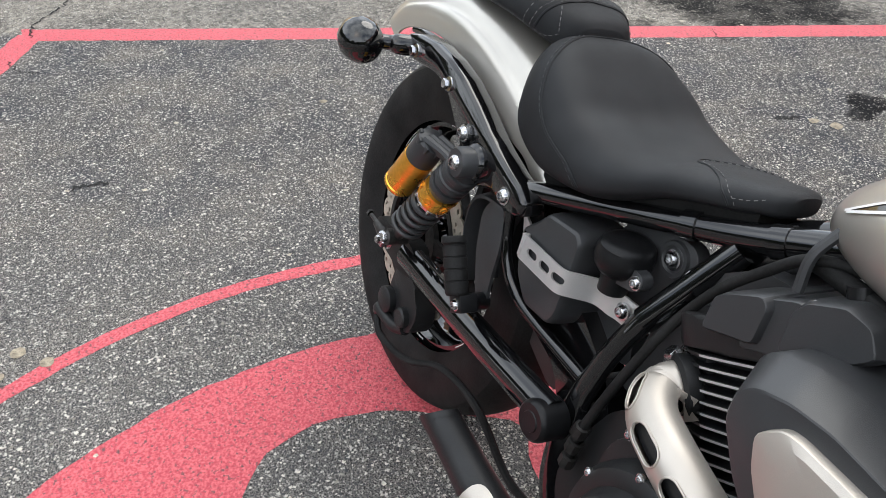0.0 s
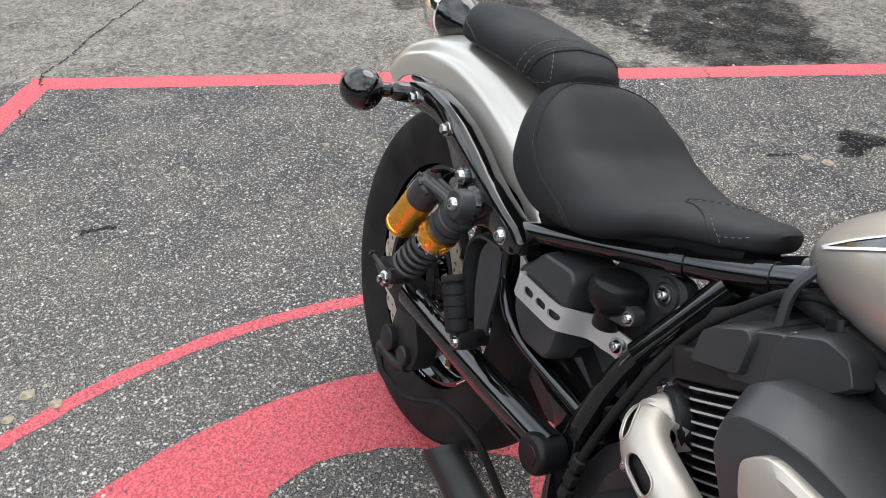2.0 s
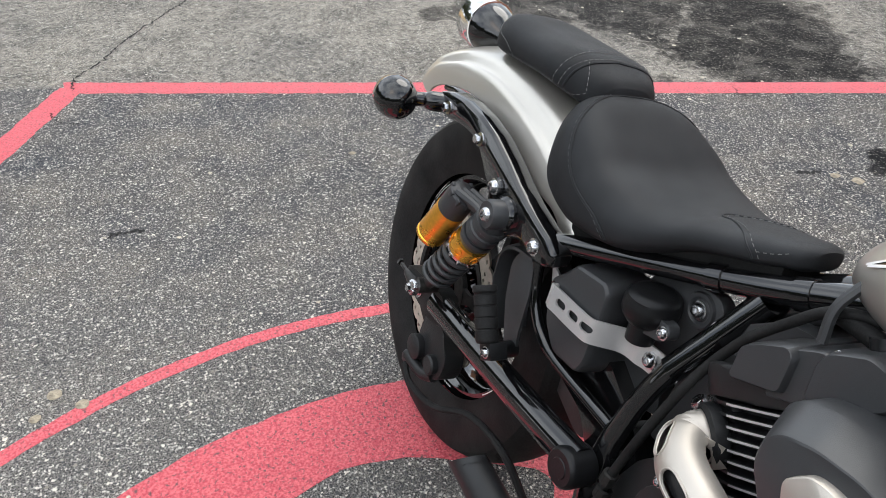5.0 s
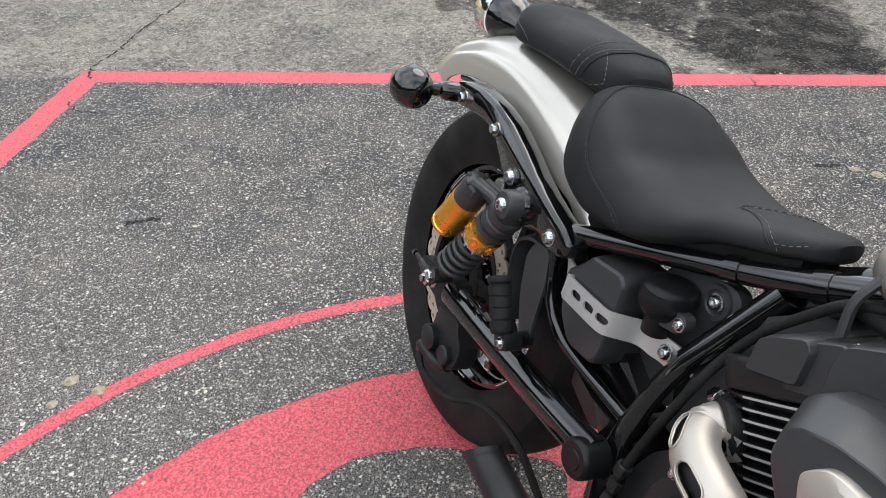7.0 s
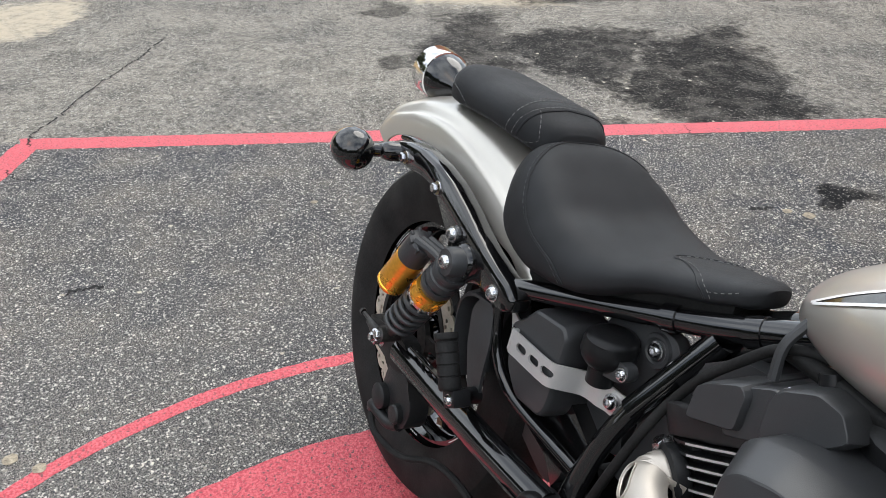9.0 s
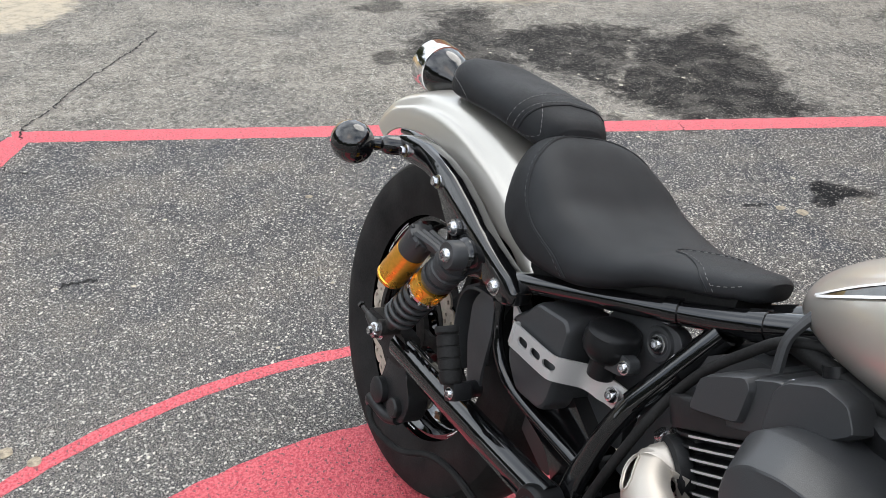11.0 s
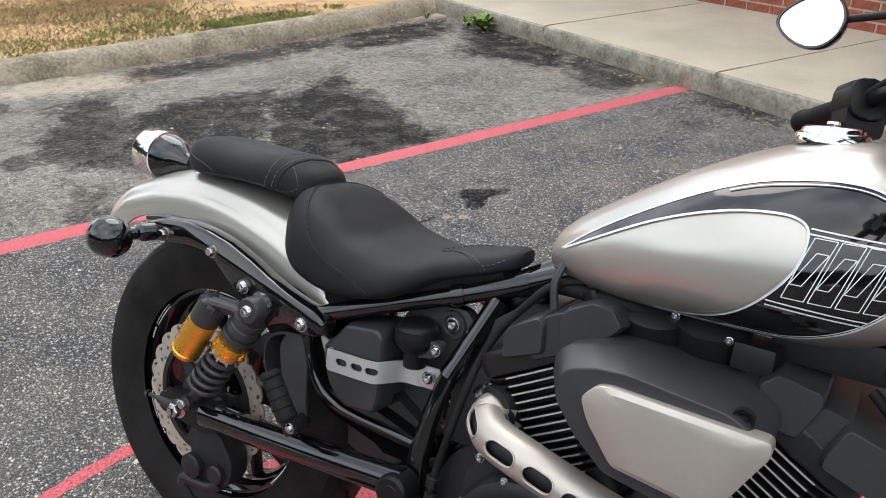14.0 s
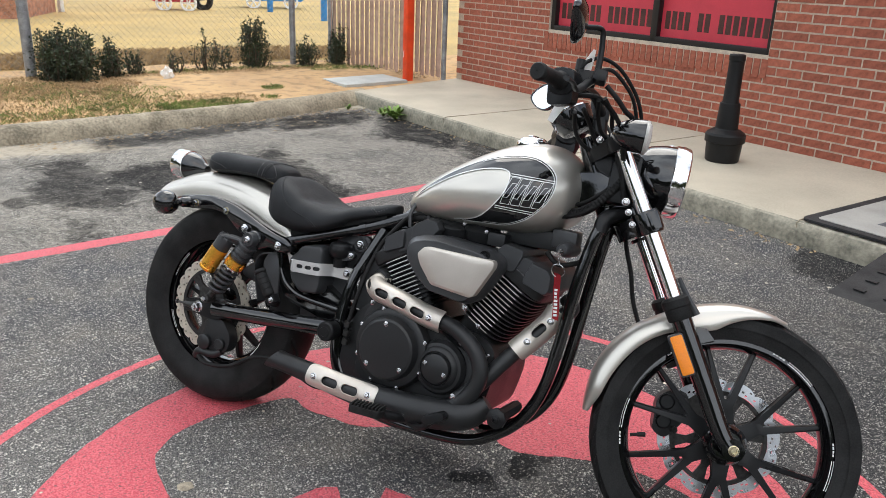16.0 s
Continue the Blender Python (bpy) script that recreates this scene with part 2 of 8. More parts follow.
def table(rows, x):
    """Smooth lookup in rows that begin with a rising key."""
    k = [r[0] for r in rows]
    i = max(0, min(len(k) - 2, int(np.searchsorted(k, x)) - 1))
    t = (x - k[i]) / (k[i + 1] - k[i])
    t = max(0.0, min(1.0, t))
    a, b, c, d = (np.array(rows[max(0, min(len(k) - 1, j))][1:], float) for j in (i - 1, i, i + 1, i + 2))
    h = k[i + 1] - k[i]
    m0 = (c - a) / (k[i + 1] - k[max(0, i - 1)]) * h
    m1 = (d - b) / (k[min(len(k) - 1, i + 2)] - k[i]) * h
    return (2 * t**3 - 3 * t**2 + 1) * b + (t**3 - 2 * t**2 + t) * m0 + (-2 * t**3 + 3 * t**2) * c + (t**3 - t**2) * m1


def bolt_mesh(name, r, mat, hexed=False):
    bm = bmesh.new()
    if hexed:
        lathe(bm, [(0, -0.004), (r * 1.5, -0.004), (r * 1.5, -0.0015), (r * 1.45, 0)], Matrix(), 16)
        lathe(bm, [(r, 0), (r, r * 0.8), (r * 0.85, r), (0, r)], Matrix(), 6)
    else:
        lathe(bm, [(r * 1.35, -0.004), (r * 1.35, 0), (r * 1.1, 0.0005), (r, r * 0.45), (r * 0.75, r * 0.75), (r * 0.48, r * 0.8)], Matrix(), 18)
        lathe(bm, [(r * 0.48, r * 0.8), (r * 0.44, r * 0.3), (0, r * 0.3)], Matrix(), 6)
    ob = part(name, bm, mat)
    me = ob.data
    bpy.data.objects.remove(ob)
    return me

# ---- the motorcycle ----
bike = empty("motorcycle", pose(-0.003, -0.003, -0.003, -15.5, 0, 2.5), "silver and black cruiser motorcycle leaning on its side stand", "motorcycle")
STEER_P, STEER_A, STEER = V3(1.5166, 0, 0.331), V3(-0.4848, 0, 0.8746), radians(17.4)
TURN_M = Matrix.Translation((-0.008, 0, -0.028)) @ Matrix.Translation(STEER_P) @ Matrix.Rotation(STEER, 4, STEER_A) @ Matrix.Translation(-STEER_P)
BOLT_A = bolt_mesh("bolt_a", 0.0095, STEEL)
BOLT_H = bolt_mesh("bolt_h", 0.008, STEEL, True)
BOLT_S = bolt_mesh("bolt_s", 0.006, STEEL)
BOLT_K = bolt_mesh("bolt_k", 0.007, SATIN)


def bolt(p, parent, mesh=None, d=(0, -1, 0), s=1.0, m=None, label=""):
    q = axis_m(p, d) @ Matrix.Scale(s, 4)
    return shared("bolt", mesh or BOLT_A, m @ q if m is not None else q, parent, label)


def tyre_mesh(R, w, bead, groove, n=360):
    """Tyre about the y axis, with grooves cut into its tread."""
    half = [(bead, 0.39 * w), (bead + 0.012, 0.42 * w), (bead + 0.035, 0.475 * w), (bead + 0.055, 0.5 * w), (R - 0.042, 0.49 * w), (R - 0.026, 0.455 * w), (R - 0.018, 0.41 * w)]
    half += [(R - 0.018 * (y / 0.41) ** 2.2, y * w) for y in (0.385, 0.36, 0.33, 0.30, 0.27, 0.24, 0.21, 0.18, 0.15, 0.12, 0.09, 0.06, 0.03)]
    prof = half + [(R, 0)] + [(r, -y) for r, y in half[::-1]]
    bm = bmesh.new()
    rings = []
    for j in range(n):
        a = 2 * math.pi * j / n
        ring = []
        for r, y in prof:
            q = r - (groove(a, y / w) if r > R - 0.03 else 0)
            ring.append((q * math.cos(a), y, q * math.sin(a)))
        rings.append(ring)
    vs = [[bm.verts.new(p) for p in r] for r in rings]
    for j in range(n):
        a, b = vs[j], vs[(j + 1) % n]
        for i in range(len(prof) - 1):
            bm.faces.new((a[i], a[i + 1], b[i + 1], b[i]))
    return bm


def front_groove(a, y):
    g = 0.0
    for s in (1, -1):
        if 0.10 < s * y < 0.47:
            k = (a * 18 / math.pi + s * y * 4.2 + (0.5 if s > 0 else 0)) % 2
            if k < 0.26 or (1.0 < k < 1.24 and s * y > 0.26):
                g = 0.007
    return g if abs(y) > 0.07 else (0.004 if abs(y) < 0.02 else 0)


def rear_groove(a, y):
    g = 0.0
    for s in (1, -1):
        if 0.08 < s * y < 0.40:
            k = (a * 14 / math.pi - s * y * 3.0 + (0.6 if s > 0 else 0)) % 2
            if k < 0.16:
                g = 0.005
    return g


def arc_strip(bm, r0, r1, a0, a1, y, c, n=18):
    """A flat ring piece in a wheel's plane."""
    vs = [[bm.verts.new(c + V3(r * math.cos(a), y, r * math.sin(a))) for r in (r0, r1)] for a in (a0 + (a1 - a0) * j / n for j in range(n + 1))]
    for p, q in zip(vs, vs[1:]):
        bm.faces.new((p[0], p[1], q[1], q[0]))


def wheel(name, c, R, w, bead, groove, rimw, spokes, m, label, rot=0.0, lines=0.006):
    cm = Matrix.Translation(c)
    M = m @ cm if m is not None else cm
    hub_w = 0.055
    wh = part(name, tyre_hub(bead, rimw, hub_w), GLOSS, bike, label, m=M)
    part("tyre", tyre_mesh(R, w, bead, groove), RUBBER, wh, "black road tyre", 22, M)
    e = bead - 0.020
    fork = [(0.040, -0.026), (0.054, -0.021), (0.088, -0.0135), (e * 0.963, -e * 0.266), (e * 0.977, -e * 0.214), (0.104, -0.0035), (0.097, 0.0), (0.104, 0.0035), (e * 0.977, e * 0.214), (e * 0.963, e * 0.266), (0.088, 0.0135), (0.054, 0.021), (0.040, 0.026)]
    for k in range(spokes):
        a = 2 * math.pi * k / spokes + rot
        turned = [(u * math.cos(a) - v * math.sin(a), u * math.sin(a) + v * math.cos(a)) for u, v in fork]
        bm = bmesh.new()
        prism(bm, turned, -0.012, 0.012, SIDE, 0.0035)
        part("spoke", bm, SATIN, wh, m=M)
    for k in range(6):
        bm = bmesh.new()
        a0 = k * math.pi / 3 + 0.2 + rot
        for r, d in ((bead - 0.001, 0.30), (bead - lines, 0.30)):
            arc_strip(bm, r - 0.0009, r + 0.0009, a0, a0 + d, -rimw / 2 - 0.0030, V3(0, 0, 0))
        for j in range(4):
            b = a0 + d + 0.04 + j * 0.034
            arc_strip(bm, bead - lines + 0.0008, bead - 0.0015, b, b + 0.024, -rimw / 2 - 0.0030, V3(0, 0, 0), 3)
        part("rim_stripe", bm, WHITE, wh, "white rim decal of lines and bars", m=M)
    return wh


def tyre_hub(bead, rimw, hub_w):
    """Rim with lips and barrel, and the hub."""
    h = rimw / 2
    prof = [(bead + 0.006, -h), (bead + 0.007, -h - 0.002), (bead + 0.003, -h - 0.0028), (bead - 0.010, -h - 0.0026), (bead - 0.015, -h + 0.004), (bead - 0.024, -h + 0.018), (bead - 0.027, 0), (bead - 0.024, h - 0.018), (bead - 0.015, h - 0.004), (bead - 0.010, h + 0.0026), (bead + 0.003, h + 0.0028), (bead + 0.007, h + 0.002), (bead + 0.006, h), (bead - 0.004, h - 0.012), (bead - 0.012, 0), (bead - 0.004, -h + 0.012)]
    bm = bmesh.new()
    lathe(bm, prof, axis_m((0, 0, 0), (0, 1, 0)), 96, True)
    lathe(bm, [(0.018, -hub_w - 0.012), (0.034, -hub_w - 0.012), (0.05, -hub_w + 0.006), (0.052, -0.02), (0.044, 0), (0.052, 0.02), (0.05, hub_w - 0.006), (0.034, hub_w + 0.012), (0.018, hub_w + 0.012)], axis_m((0, 0, 0), (0, 1, 0)), 32, True)
    return bm


def wave_disc(c, R, r, y, parent, m, mat, holes=10):
    """A petal brake disc with drilled holes, as rings of plates between the holes, and its black carrier."""
    bm = bmesh.new()
    n, th = 240, 0.0022
    M = Matrix.Translation(c)
    M = m @ M if m is not None else M

    def edge(a):
        return R + (0.0085 if holes > 12 else 0.011) * math.sqrt(abs(math.sin(a * holes / 2))) - (0.005 if holes > 12 else 0.008)

    def inner(a):
        return r + 0.003 * math.cos(a * 6)
    rows = 7
    grid = [[(a, inner(a) + (edge(a) - inner(a)) * i / (rows - 1)) for i in range(rows)] for a in (2 * math.pi * j / n for j in range(n))]
    vt = [[[bm.verts.new((q * math.cos(a), y + s * th, q * math.sin(a))) for a, q in g] for g in grid] for s in (-1, 1)]
    gone = set()
    for j in range(n):
        for i in range(rows - 1):
            k = j % 10
            if (k in (2, 3) and i == 4) or (k in (7, 8) and i == 2) or (k in (4, 5) and i == 1 and j % 20 < 10):
                gone.add((j, i))
    for j in range(n):
        k = (j + 1) % n
        for i in range(rows - 1):
            if (j, i) in gone:
                q = [(j, i), (k, i), (k, i + 1), (j, i + 1)]
                beside = [(j, i - 1), (k, i), (j, i + 1), ((j - 1) % n, i)]
                for u, v, o in zip(q, q[1:] + q[:1], beside):
                    if o in gone:
                        continue
                    bm.faces.new((vt[0][u[0]][u[1]], vt[0][v[0]][v[1]], vt[1][v[0]][v[1]], vt[1][u[0]][u[1]]))
                continue
            for s in (0, 1):
                bm.faces.new((vt[s][j][i], vt[s][k][i], vt[s][k][i + 1], vt[s][j][i + 1]))
        for i in (0, rows - 1):
            bm.faces.new((vt[0][j][i], vt[0][k][i], vt[1][k][i], vt[1][j][i]))
    d = part("brake_disc", bm, mat, parent, "drilled petal brake disc of bare steel", m=M)
    bm = bmesh.new()
    q = axis_m((0, 0, 0), (0, 1, 0))
    lathe(bm, [(r - 0.010, y - 0.004), (r + 0.001, y - 0.004), (r + 0.001, y + 0.004), (r - 0.010, y + 0.004)], q, 60, True)
    lathe(bm, [(0.028, y - 0.005), (0.058, y - 0.005), (0.060, y + 0.004), (0.028, y + 0.004)], q, 40, True)
    for j in range(6):
        a = 2 * math.pi * j / 6 + 0.25
        o, w = V3(math.cos(a), 0, math.sin(a)), V3(-math.sin(a), 0, math.cos(a))
        loft(bm, [[o * d + w * s * g + V3(0, y + h, 0) for s, h in ((-1, -0.004), (1, -0.004), (1, 0.003), (-1, 0.003))] for d, g in ((0.055, 0.016), (0.078, 0.009), (r - 0.006, 0.017))])
    part("disc_carrier", bm, DARKMETAL, d, "dark disc carrier", m=M)


CR, CF = V3(0, 0, 0.323), V3(1.57, 0, 0.331)
rear_wheel = wheel("rear_wheel", CR, 0.325, 0.155, 0.207, rear_groove, 0.095, 6, None, "black cast rear wheel", 0.1)
front_wheel = wheel("front_wheel", CF, 0.3245, 0.105, 0.2535, front_groove, 0.066, 6, TURN_M, "black cast front wheel", radians(34.8))
wave_disc(CR, 0.148, 0.116, -0.085, rear_wheel, None, DISC, 24)
wave_disc(CF, 0.148, 0.119, 0.050, front_wheel, TURN_M, FDISC, 12)
bm = bmesh.new()
sweep(bm, [(-0.222, -0.02, -0.03), (-0.19, -0.024, -0.022)], 0.0042, 10, 1)
sweep(bm, [(-0.205, -0.022, -0.0255), (-0.186, -0.0245, -0.021)], 0.0062, 10, 1)
part("valve_stem", bm, RUBBER, front_wheel, "black valve stem", m=TURN_M @ Matrix.Translation(CF))

# swing arm, axle, rear brake
bm = bmesh.new()
sweep(bm, [(0.055, -0.135, 0.327), (0.2, -0.137, 0.338), (0.36, -0.137, 0.351), (0.485, -0.135, 0.362)], 0.0255, 16, 4, 0.85)
arm = part("swing_arm", bm, GLOSS, bike, "glossy black round swing arm")
bm = bmesh.new()
sweep(bm, [(0.055, 0.135, 0.327), (0.2, 0.137, 0.338), (0.36, 0.137, 0.351), (0.485, 0.135, 0.362)], 0.0255, 16, 4, 0.85)
sweep(bm, [(0.485, -0.11, 0.362), (0.485, 0.13, 0.362)], 0.03, 16, 1)
part("swing_arm_left", bm, GLOSS, arm)
bm = bmesh.new()
lathe(bm, [(0.0, -0.163), (0.024, -0.163), (0.0275, -0.160), (0.029, -0.155), (0.029, -0.12), (0, -0.12)], Matrix.Translation((0.480, 0, 0.354)) @ axis_m((0, 0, 0), (0, 1, 0)), 32)
lathe(bm, [(0.0, -0.1645), (0.014, -0.1645), (0.015, -0.163)], Matrix.Translation((0.480, 0, 0.354)) @ axis_m((0, 0, 0), (0, 1, 0)), 24)
part("pivot_cap", bm, SATIN, arm, "black pivot cap")
bm = bmesh.new()
prism(bm, rounded([(-0.055, 0.305), (-0.055, 0.34), (0.02, 0.352), (0.075, 0.36), (0.10, 0.345), (0.10, 0.305), (0.06, 0.295)], 0.012), 0.118, 0.148, SIDE, 0.004)
part("axle_plate", bm, SATIN, arm, "black axle plate")
bm = bmesh.new()
prism(bm, rounded([(0.03, 0.30), (0.09, 0.30), (0.13, 0.25), (0.12, 0.20), (0.05, 0.18), (0.02, 0.22)], 0.02), 0.095, 0.135, SIDE, 0.006)
lathe(bm, [(0, 0.15), (0.02, 0.15), (0.024, 0.147), (0.024, 0.09)], SIDE @ Matrix.Translation((0.035, 0.218, 0)), 24)
lathe(bm, [(0, 0.148), (0.015, 0.148), (0.018, 0.145), (0.018, 0.09)], SIDE @ Matrix.Translation((0.095, 0.222, 0)), 24)
sweep(bm, [(0.00, -0.13, 0.165), (0.02, -0.14, 0.185), (0.07, -0.135, 0.185), (0.10, -0.13, 0.2)], 0.012, 10)
part("rear_caliper", bm, ENGINE, arm, "black rear brake caliper")
bm = bmesh.new()
sweep(bm, [(0.02, -0.145, 0.17), (0.06, -0.15, 0.155), (0.14, -0.14, 0.165), (0.22, -0.12, 0.21), (0.32, -0.11, 0.215), (0.42, -0.10, 0.17), (0.5, -0.10, 0.18)], 0.0065, 8)
part("brake_hose", bm, RUBBER, arm)
bm = bmesh.new()
lathe(bm, [(0.0185, 0.145), (0.0185, 0.150), (0.0, 0.150)], SIDE @ Matrix.Translation((0, 0.323, 0)), 20)
lathe(bm, [(0.0145, 0.150), (0.0145, 0.163), (0.012, 0.166), (0.008, 0.166), (0.007, 0.172), (0, 0.172)], SIDE @ Matrix.Translation((0, 0.323, 0)), 6)
part("axle_nut", bm, STEEL, arm, "steel axle nut")
bm = bmesh.new()
sweep(bm, [(-0.005, -0.148, 0.323), (-0.055, -0.146, 0.322)], [0.014, 0.008], 10, 1)
sweep(bm, [(-0.05, -0.146, 0.322), (-0.085, -0.145, 0.321)], 0.004, 8, 1)
lathe(bm, [(0.007, 0), (0.007, 0.006), (0, 0.006)], axis_m((-0.087, -0.145, 0.321), (-1, 0, 0)), 6)
part("chain_adjuster", bm, DARKMETAL, arm)


# shocks
def shock(side):
    a, b = V3(0.180, side * 0.153, 0.567), V3(0.052, side * 0.166, 0.362)
    d = (b - a).normalized()
    L = (b - a).length
    A = axis_m(a, d, (0, 1, 0)) @ Matrix.Diagonal((0.86, 0.86, 1, 1))
    bm = bmesh.new()
    lathe(bm, [(0.0, 0.004), (0.026, 0.006), (0.029, 0.014), (0.030, 0.04), (0.033, 0.042), (0.033, 0.052), (0.030, 0.054), (0.030, 0.078), (0.027, 0.083), (0.0, 0.083)], A, 28)
    lathe(bm, [(0.0, -0.026), (0.020, -0.026), (0.023, -0.022), (0.023, 0.022), (0.0, 0.022)], axis_m(a, (0, 1, 0)), 24)
    sh = part("shock_absorber", bm, PLASTIC, bike, "rear shock absorber with gold adjuster and remote reservoir")
    for h in (0.026, 0.050, 0.066):
        bm = bmesh.new()
        lathe(bm, [(0.029, h - 0.006), (0.0335, h - 0.005), (0.0345, h - 0.002), (0.0345, h + 0.003), (0.0325, h + 0.005), (0.029, h + 0.006)], A, 30, True)
        part("body_collar", bm, PLASTIC, sh)
    bm = bmesh.new()
    lathe(bm, [(0.028, 0.080), (0.0345, 0.081), (0.0345, 0.106), (0.028, 0.107)], A, 28, True)
    for k in range(6):
        t = 2 * math.pi * k / 6
        lathe(bm, [(0.008, 0.0335), (0.008, 0.0358), (0.0055, 0.0358), (0.0055, 0.0335)], A @ Matrix.Translation((0, 0, 0.0935)) @ Matrix.Rotation(t, 4, "Z") @ Matrix.Rotation(math.pi / 2, 4, "Y"), 8)
    part("adjuster_ring", bm, GOLD, sh, "gold anodised preload ring")
    bm = bmesh.new()
    lathe(bm, [(0.022, 0.106), (0.0335, 0.107), (0.0335, 0.112), (0.022, 0.113)], A, 24, True)
    for k in range(10):
        t = 2 * math.pi * k / 10
        block(bm, (0.0325 * math.cos(t), 0.0325 * math.sin(t), 0.1125), (0.007, 0.006, 0.006), A, 0.0012)
    part("spring_seat", bm, STEEL, sh)
    bm = bmesh.new()
    turns, n = 5.2, 150
    sweep(bm, [A @ V3(0.0295 * math.cos(2 * math.pi * turns * j / n), 0.0295 * math.sin(2 * math.pi * turns * j / n), 0.114 + (L - 0.152) * j / n) for j in range(n + 1)], 0.0046, 8, 1)
    part("coil_spring", bm, PLASTIC, sh, "black coil spring")
    bm = bmesh.new()
    lathe(bm, [(0.0, 0.1), (0.013, 0.1), (0.013, L - 0.05), (0.024, L - 0.045), (0.024, L - 0.035), (0.014, L - 0.03), (0.012, L), (0, L)], A, 20)
    lathe(bm, [(0.0, -0.018), (0.014, -0.018), (0.014, 0.018), (0.0, 0.018)], axis_m(b, (0, 1, 0)), 18)
    part("damper_body", bm, DARKMETAL, sh)
    r0 = a + V3(-0.084, side * 0.020, -0.014)
    Rm = axis_m(r0, d + V3(0.03, 0, -0.05), (0, 1, 0))
    bm = bmesh.new()
    lathe(bm, [(0.0, -0.012), (0.018, -0.012), (0.024, -0.008), (0.0255, 0.0), (0.0255, 0.034), (0, 0.034)], Rm, 26)
    for k in range(8):
        t = 2 * math.pi * k / 8
        block(bm, (0.0225 * math.cos(t), 0.0225 * math.sin(t), -0.006), (0.008, 0.006, 0.012), Rm, 0.002)
    for q in (-1, 1):
        sweep(bm, [r0 + V3(0.004, q * 0.012, 0.010), r0 + V3(0.045, q * 0.011 - side * 0.012, 0.006), a + V3(-0.012, q * 0.012, -0.018)], [0.008, 0.0065, 0.009], 8, 3)
    sweep(bm, [r0 + V3(0.0, 0, 0.003), r0 + V3(0.045, -side * 0.012, 0.0), a + V3(-0.01, 0, -0.022)], [0.014, 0.011, 0.015], 8, 3, 0.9)
    part("reservoir_cap", bm, PLASTIC, sh)
    bm = bmesh.new()
    lathe(bm, [(0.0, 0.030), (0.0262, 0.033), (0.0262, 0.098), (0.0245, 0.1), (0.0245, 0.103), (0.0262, 0.105), (0.0262, 0.110), (0.024, 0.113), (0.0, 0.113)], Rm, 30)
    part("reservoir", bm, GOLD, sh, "gold anodised reservoir")
    bolt(a + V3(0, side * 0.025, 0), sh, d=(0, side, 0), s=1.1)
    bolt(b + V3(0, side * 0.018, 0), sh, BOLT_H, (0, side, 0), 1.1)


shock(-1)
shock(1)

# rear fender
FEND = [(-0.322, 0.630, -0.228, 0.606), (-0.312, 0.646, -0.218, 0.622), (-0.274, 0.682, -0.190, 0.640), (-0.213, 0.711, -0.150, 0.652), (-0.15, 0.733, -0.104, 0.661), (-0.05, 0.748, -0.035, 0.664), (0.05, 0.742, 0.036, 0.653), (0.14, 0.722, 0.115, 0.629), (0.21, 0.690, 0.18, 0.607), (0.27, 0.65, 0.226, 0.598), (0.31, 0.60, 0.265, 0.575)]
bm = bmesh.new()
outer, under = [], []
for tx, tz, ex, ez in curve_pts(FEND, 5):
    r1, r2 = [], []
    for j in range(49):
        u = -1 + 2 * j / 48
        y = math.copysign(abs(math.sin(u * math.pi / 2)) ** 0.9, u) * 0.100
        k = abs(math.cos(u * math.pi / 2)) ** 0.62
        rib = 0.0075 * math.exp(-((abs(u) - 0.66) / 0.085) ** 2) - 0.003 * math.exp(-((abs(u) - 0.86) / 0.06) ** 2)
        r1.append(V3(ex + (tx - ex) * k, y, ez + (tz - ez) * k - rib))
        r2.append(V3(ex + (tx - ex) * k * 0.98, y * 0.97, ez + (tz - ez) * k - rib - 0.006 * (0.3 + k)))
    outer.append(r1)
    under.append(r2)
rings = [a + b[::-1] for a, b in zip(outer, under)]
loft(bm, rings)
fender_r = part("rear_fender", bm, SILVER, bike, "silver painted rear fender", 50)

# fender strut arms: cast plates with a thick rounded edge, and the rail that carries the fender's lip
STRUT = [(-0.122, 0.640), (-0.100, 0.657), (-0.066, 0.667), (-0.015, 0.672), (0.04, 0.668), (0.09, 0.658), (0.14, 0.640), (0.18, 0.622), (0.22, 0.607), (0.26, 0.596), (0.292, 0.589), (0.312, 0.576), (0.312, 0.556), (0.296, 0.546), (0.265, 0.544), (0.235, 0.552), (0.214, 0.545), (0.196, 0.536), (0.176, 0.536), (0.157, 0.545), (0.144, 0.562), (0.126, 0.574), (0.102, 0.587), (0.078, 0.606), (0.060, 0.619), (0.036, 0.628), (0.0, 0.630), (-0.05, 0.624), (-0.10, 0.620), (-0.118, 0.626)]
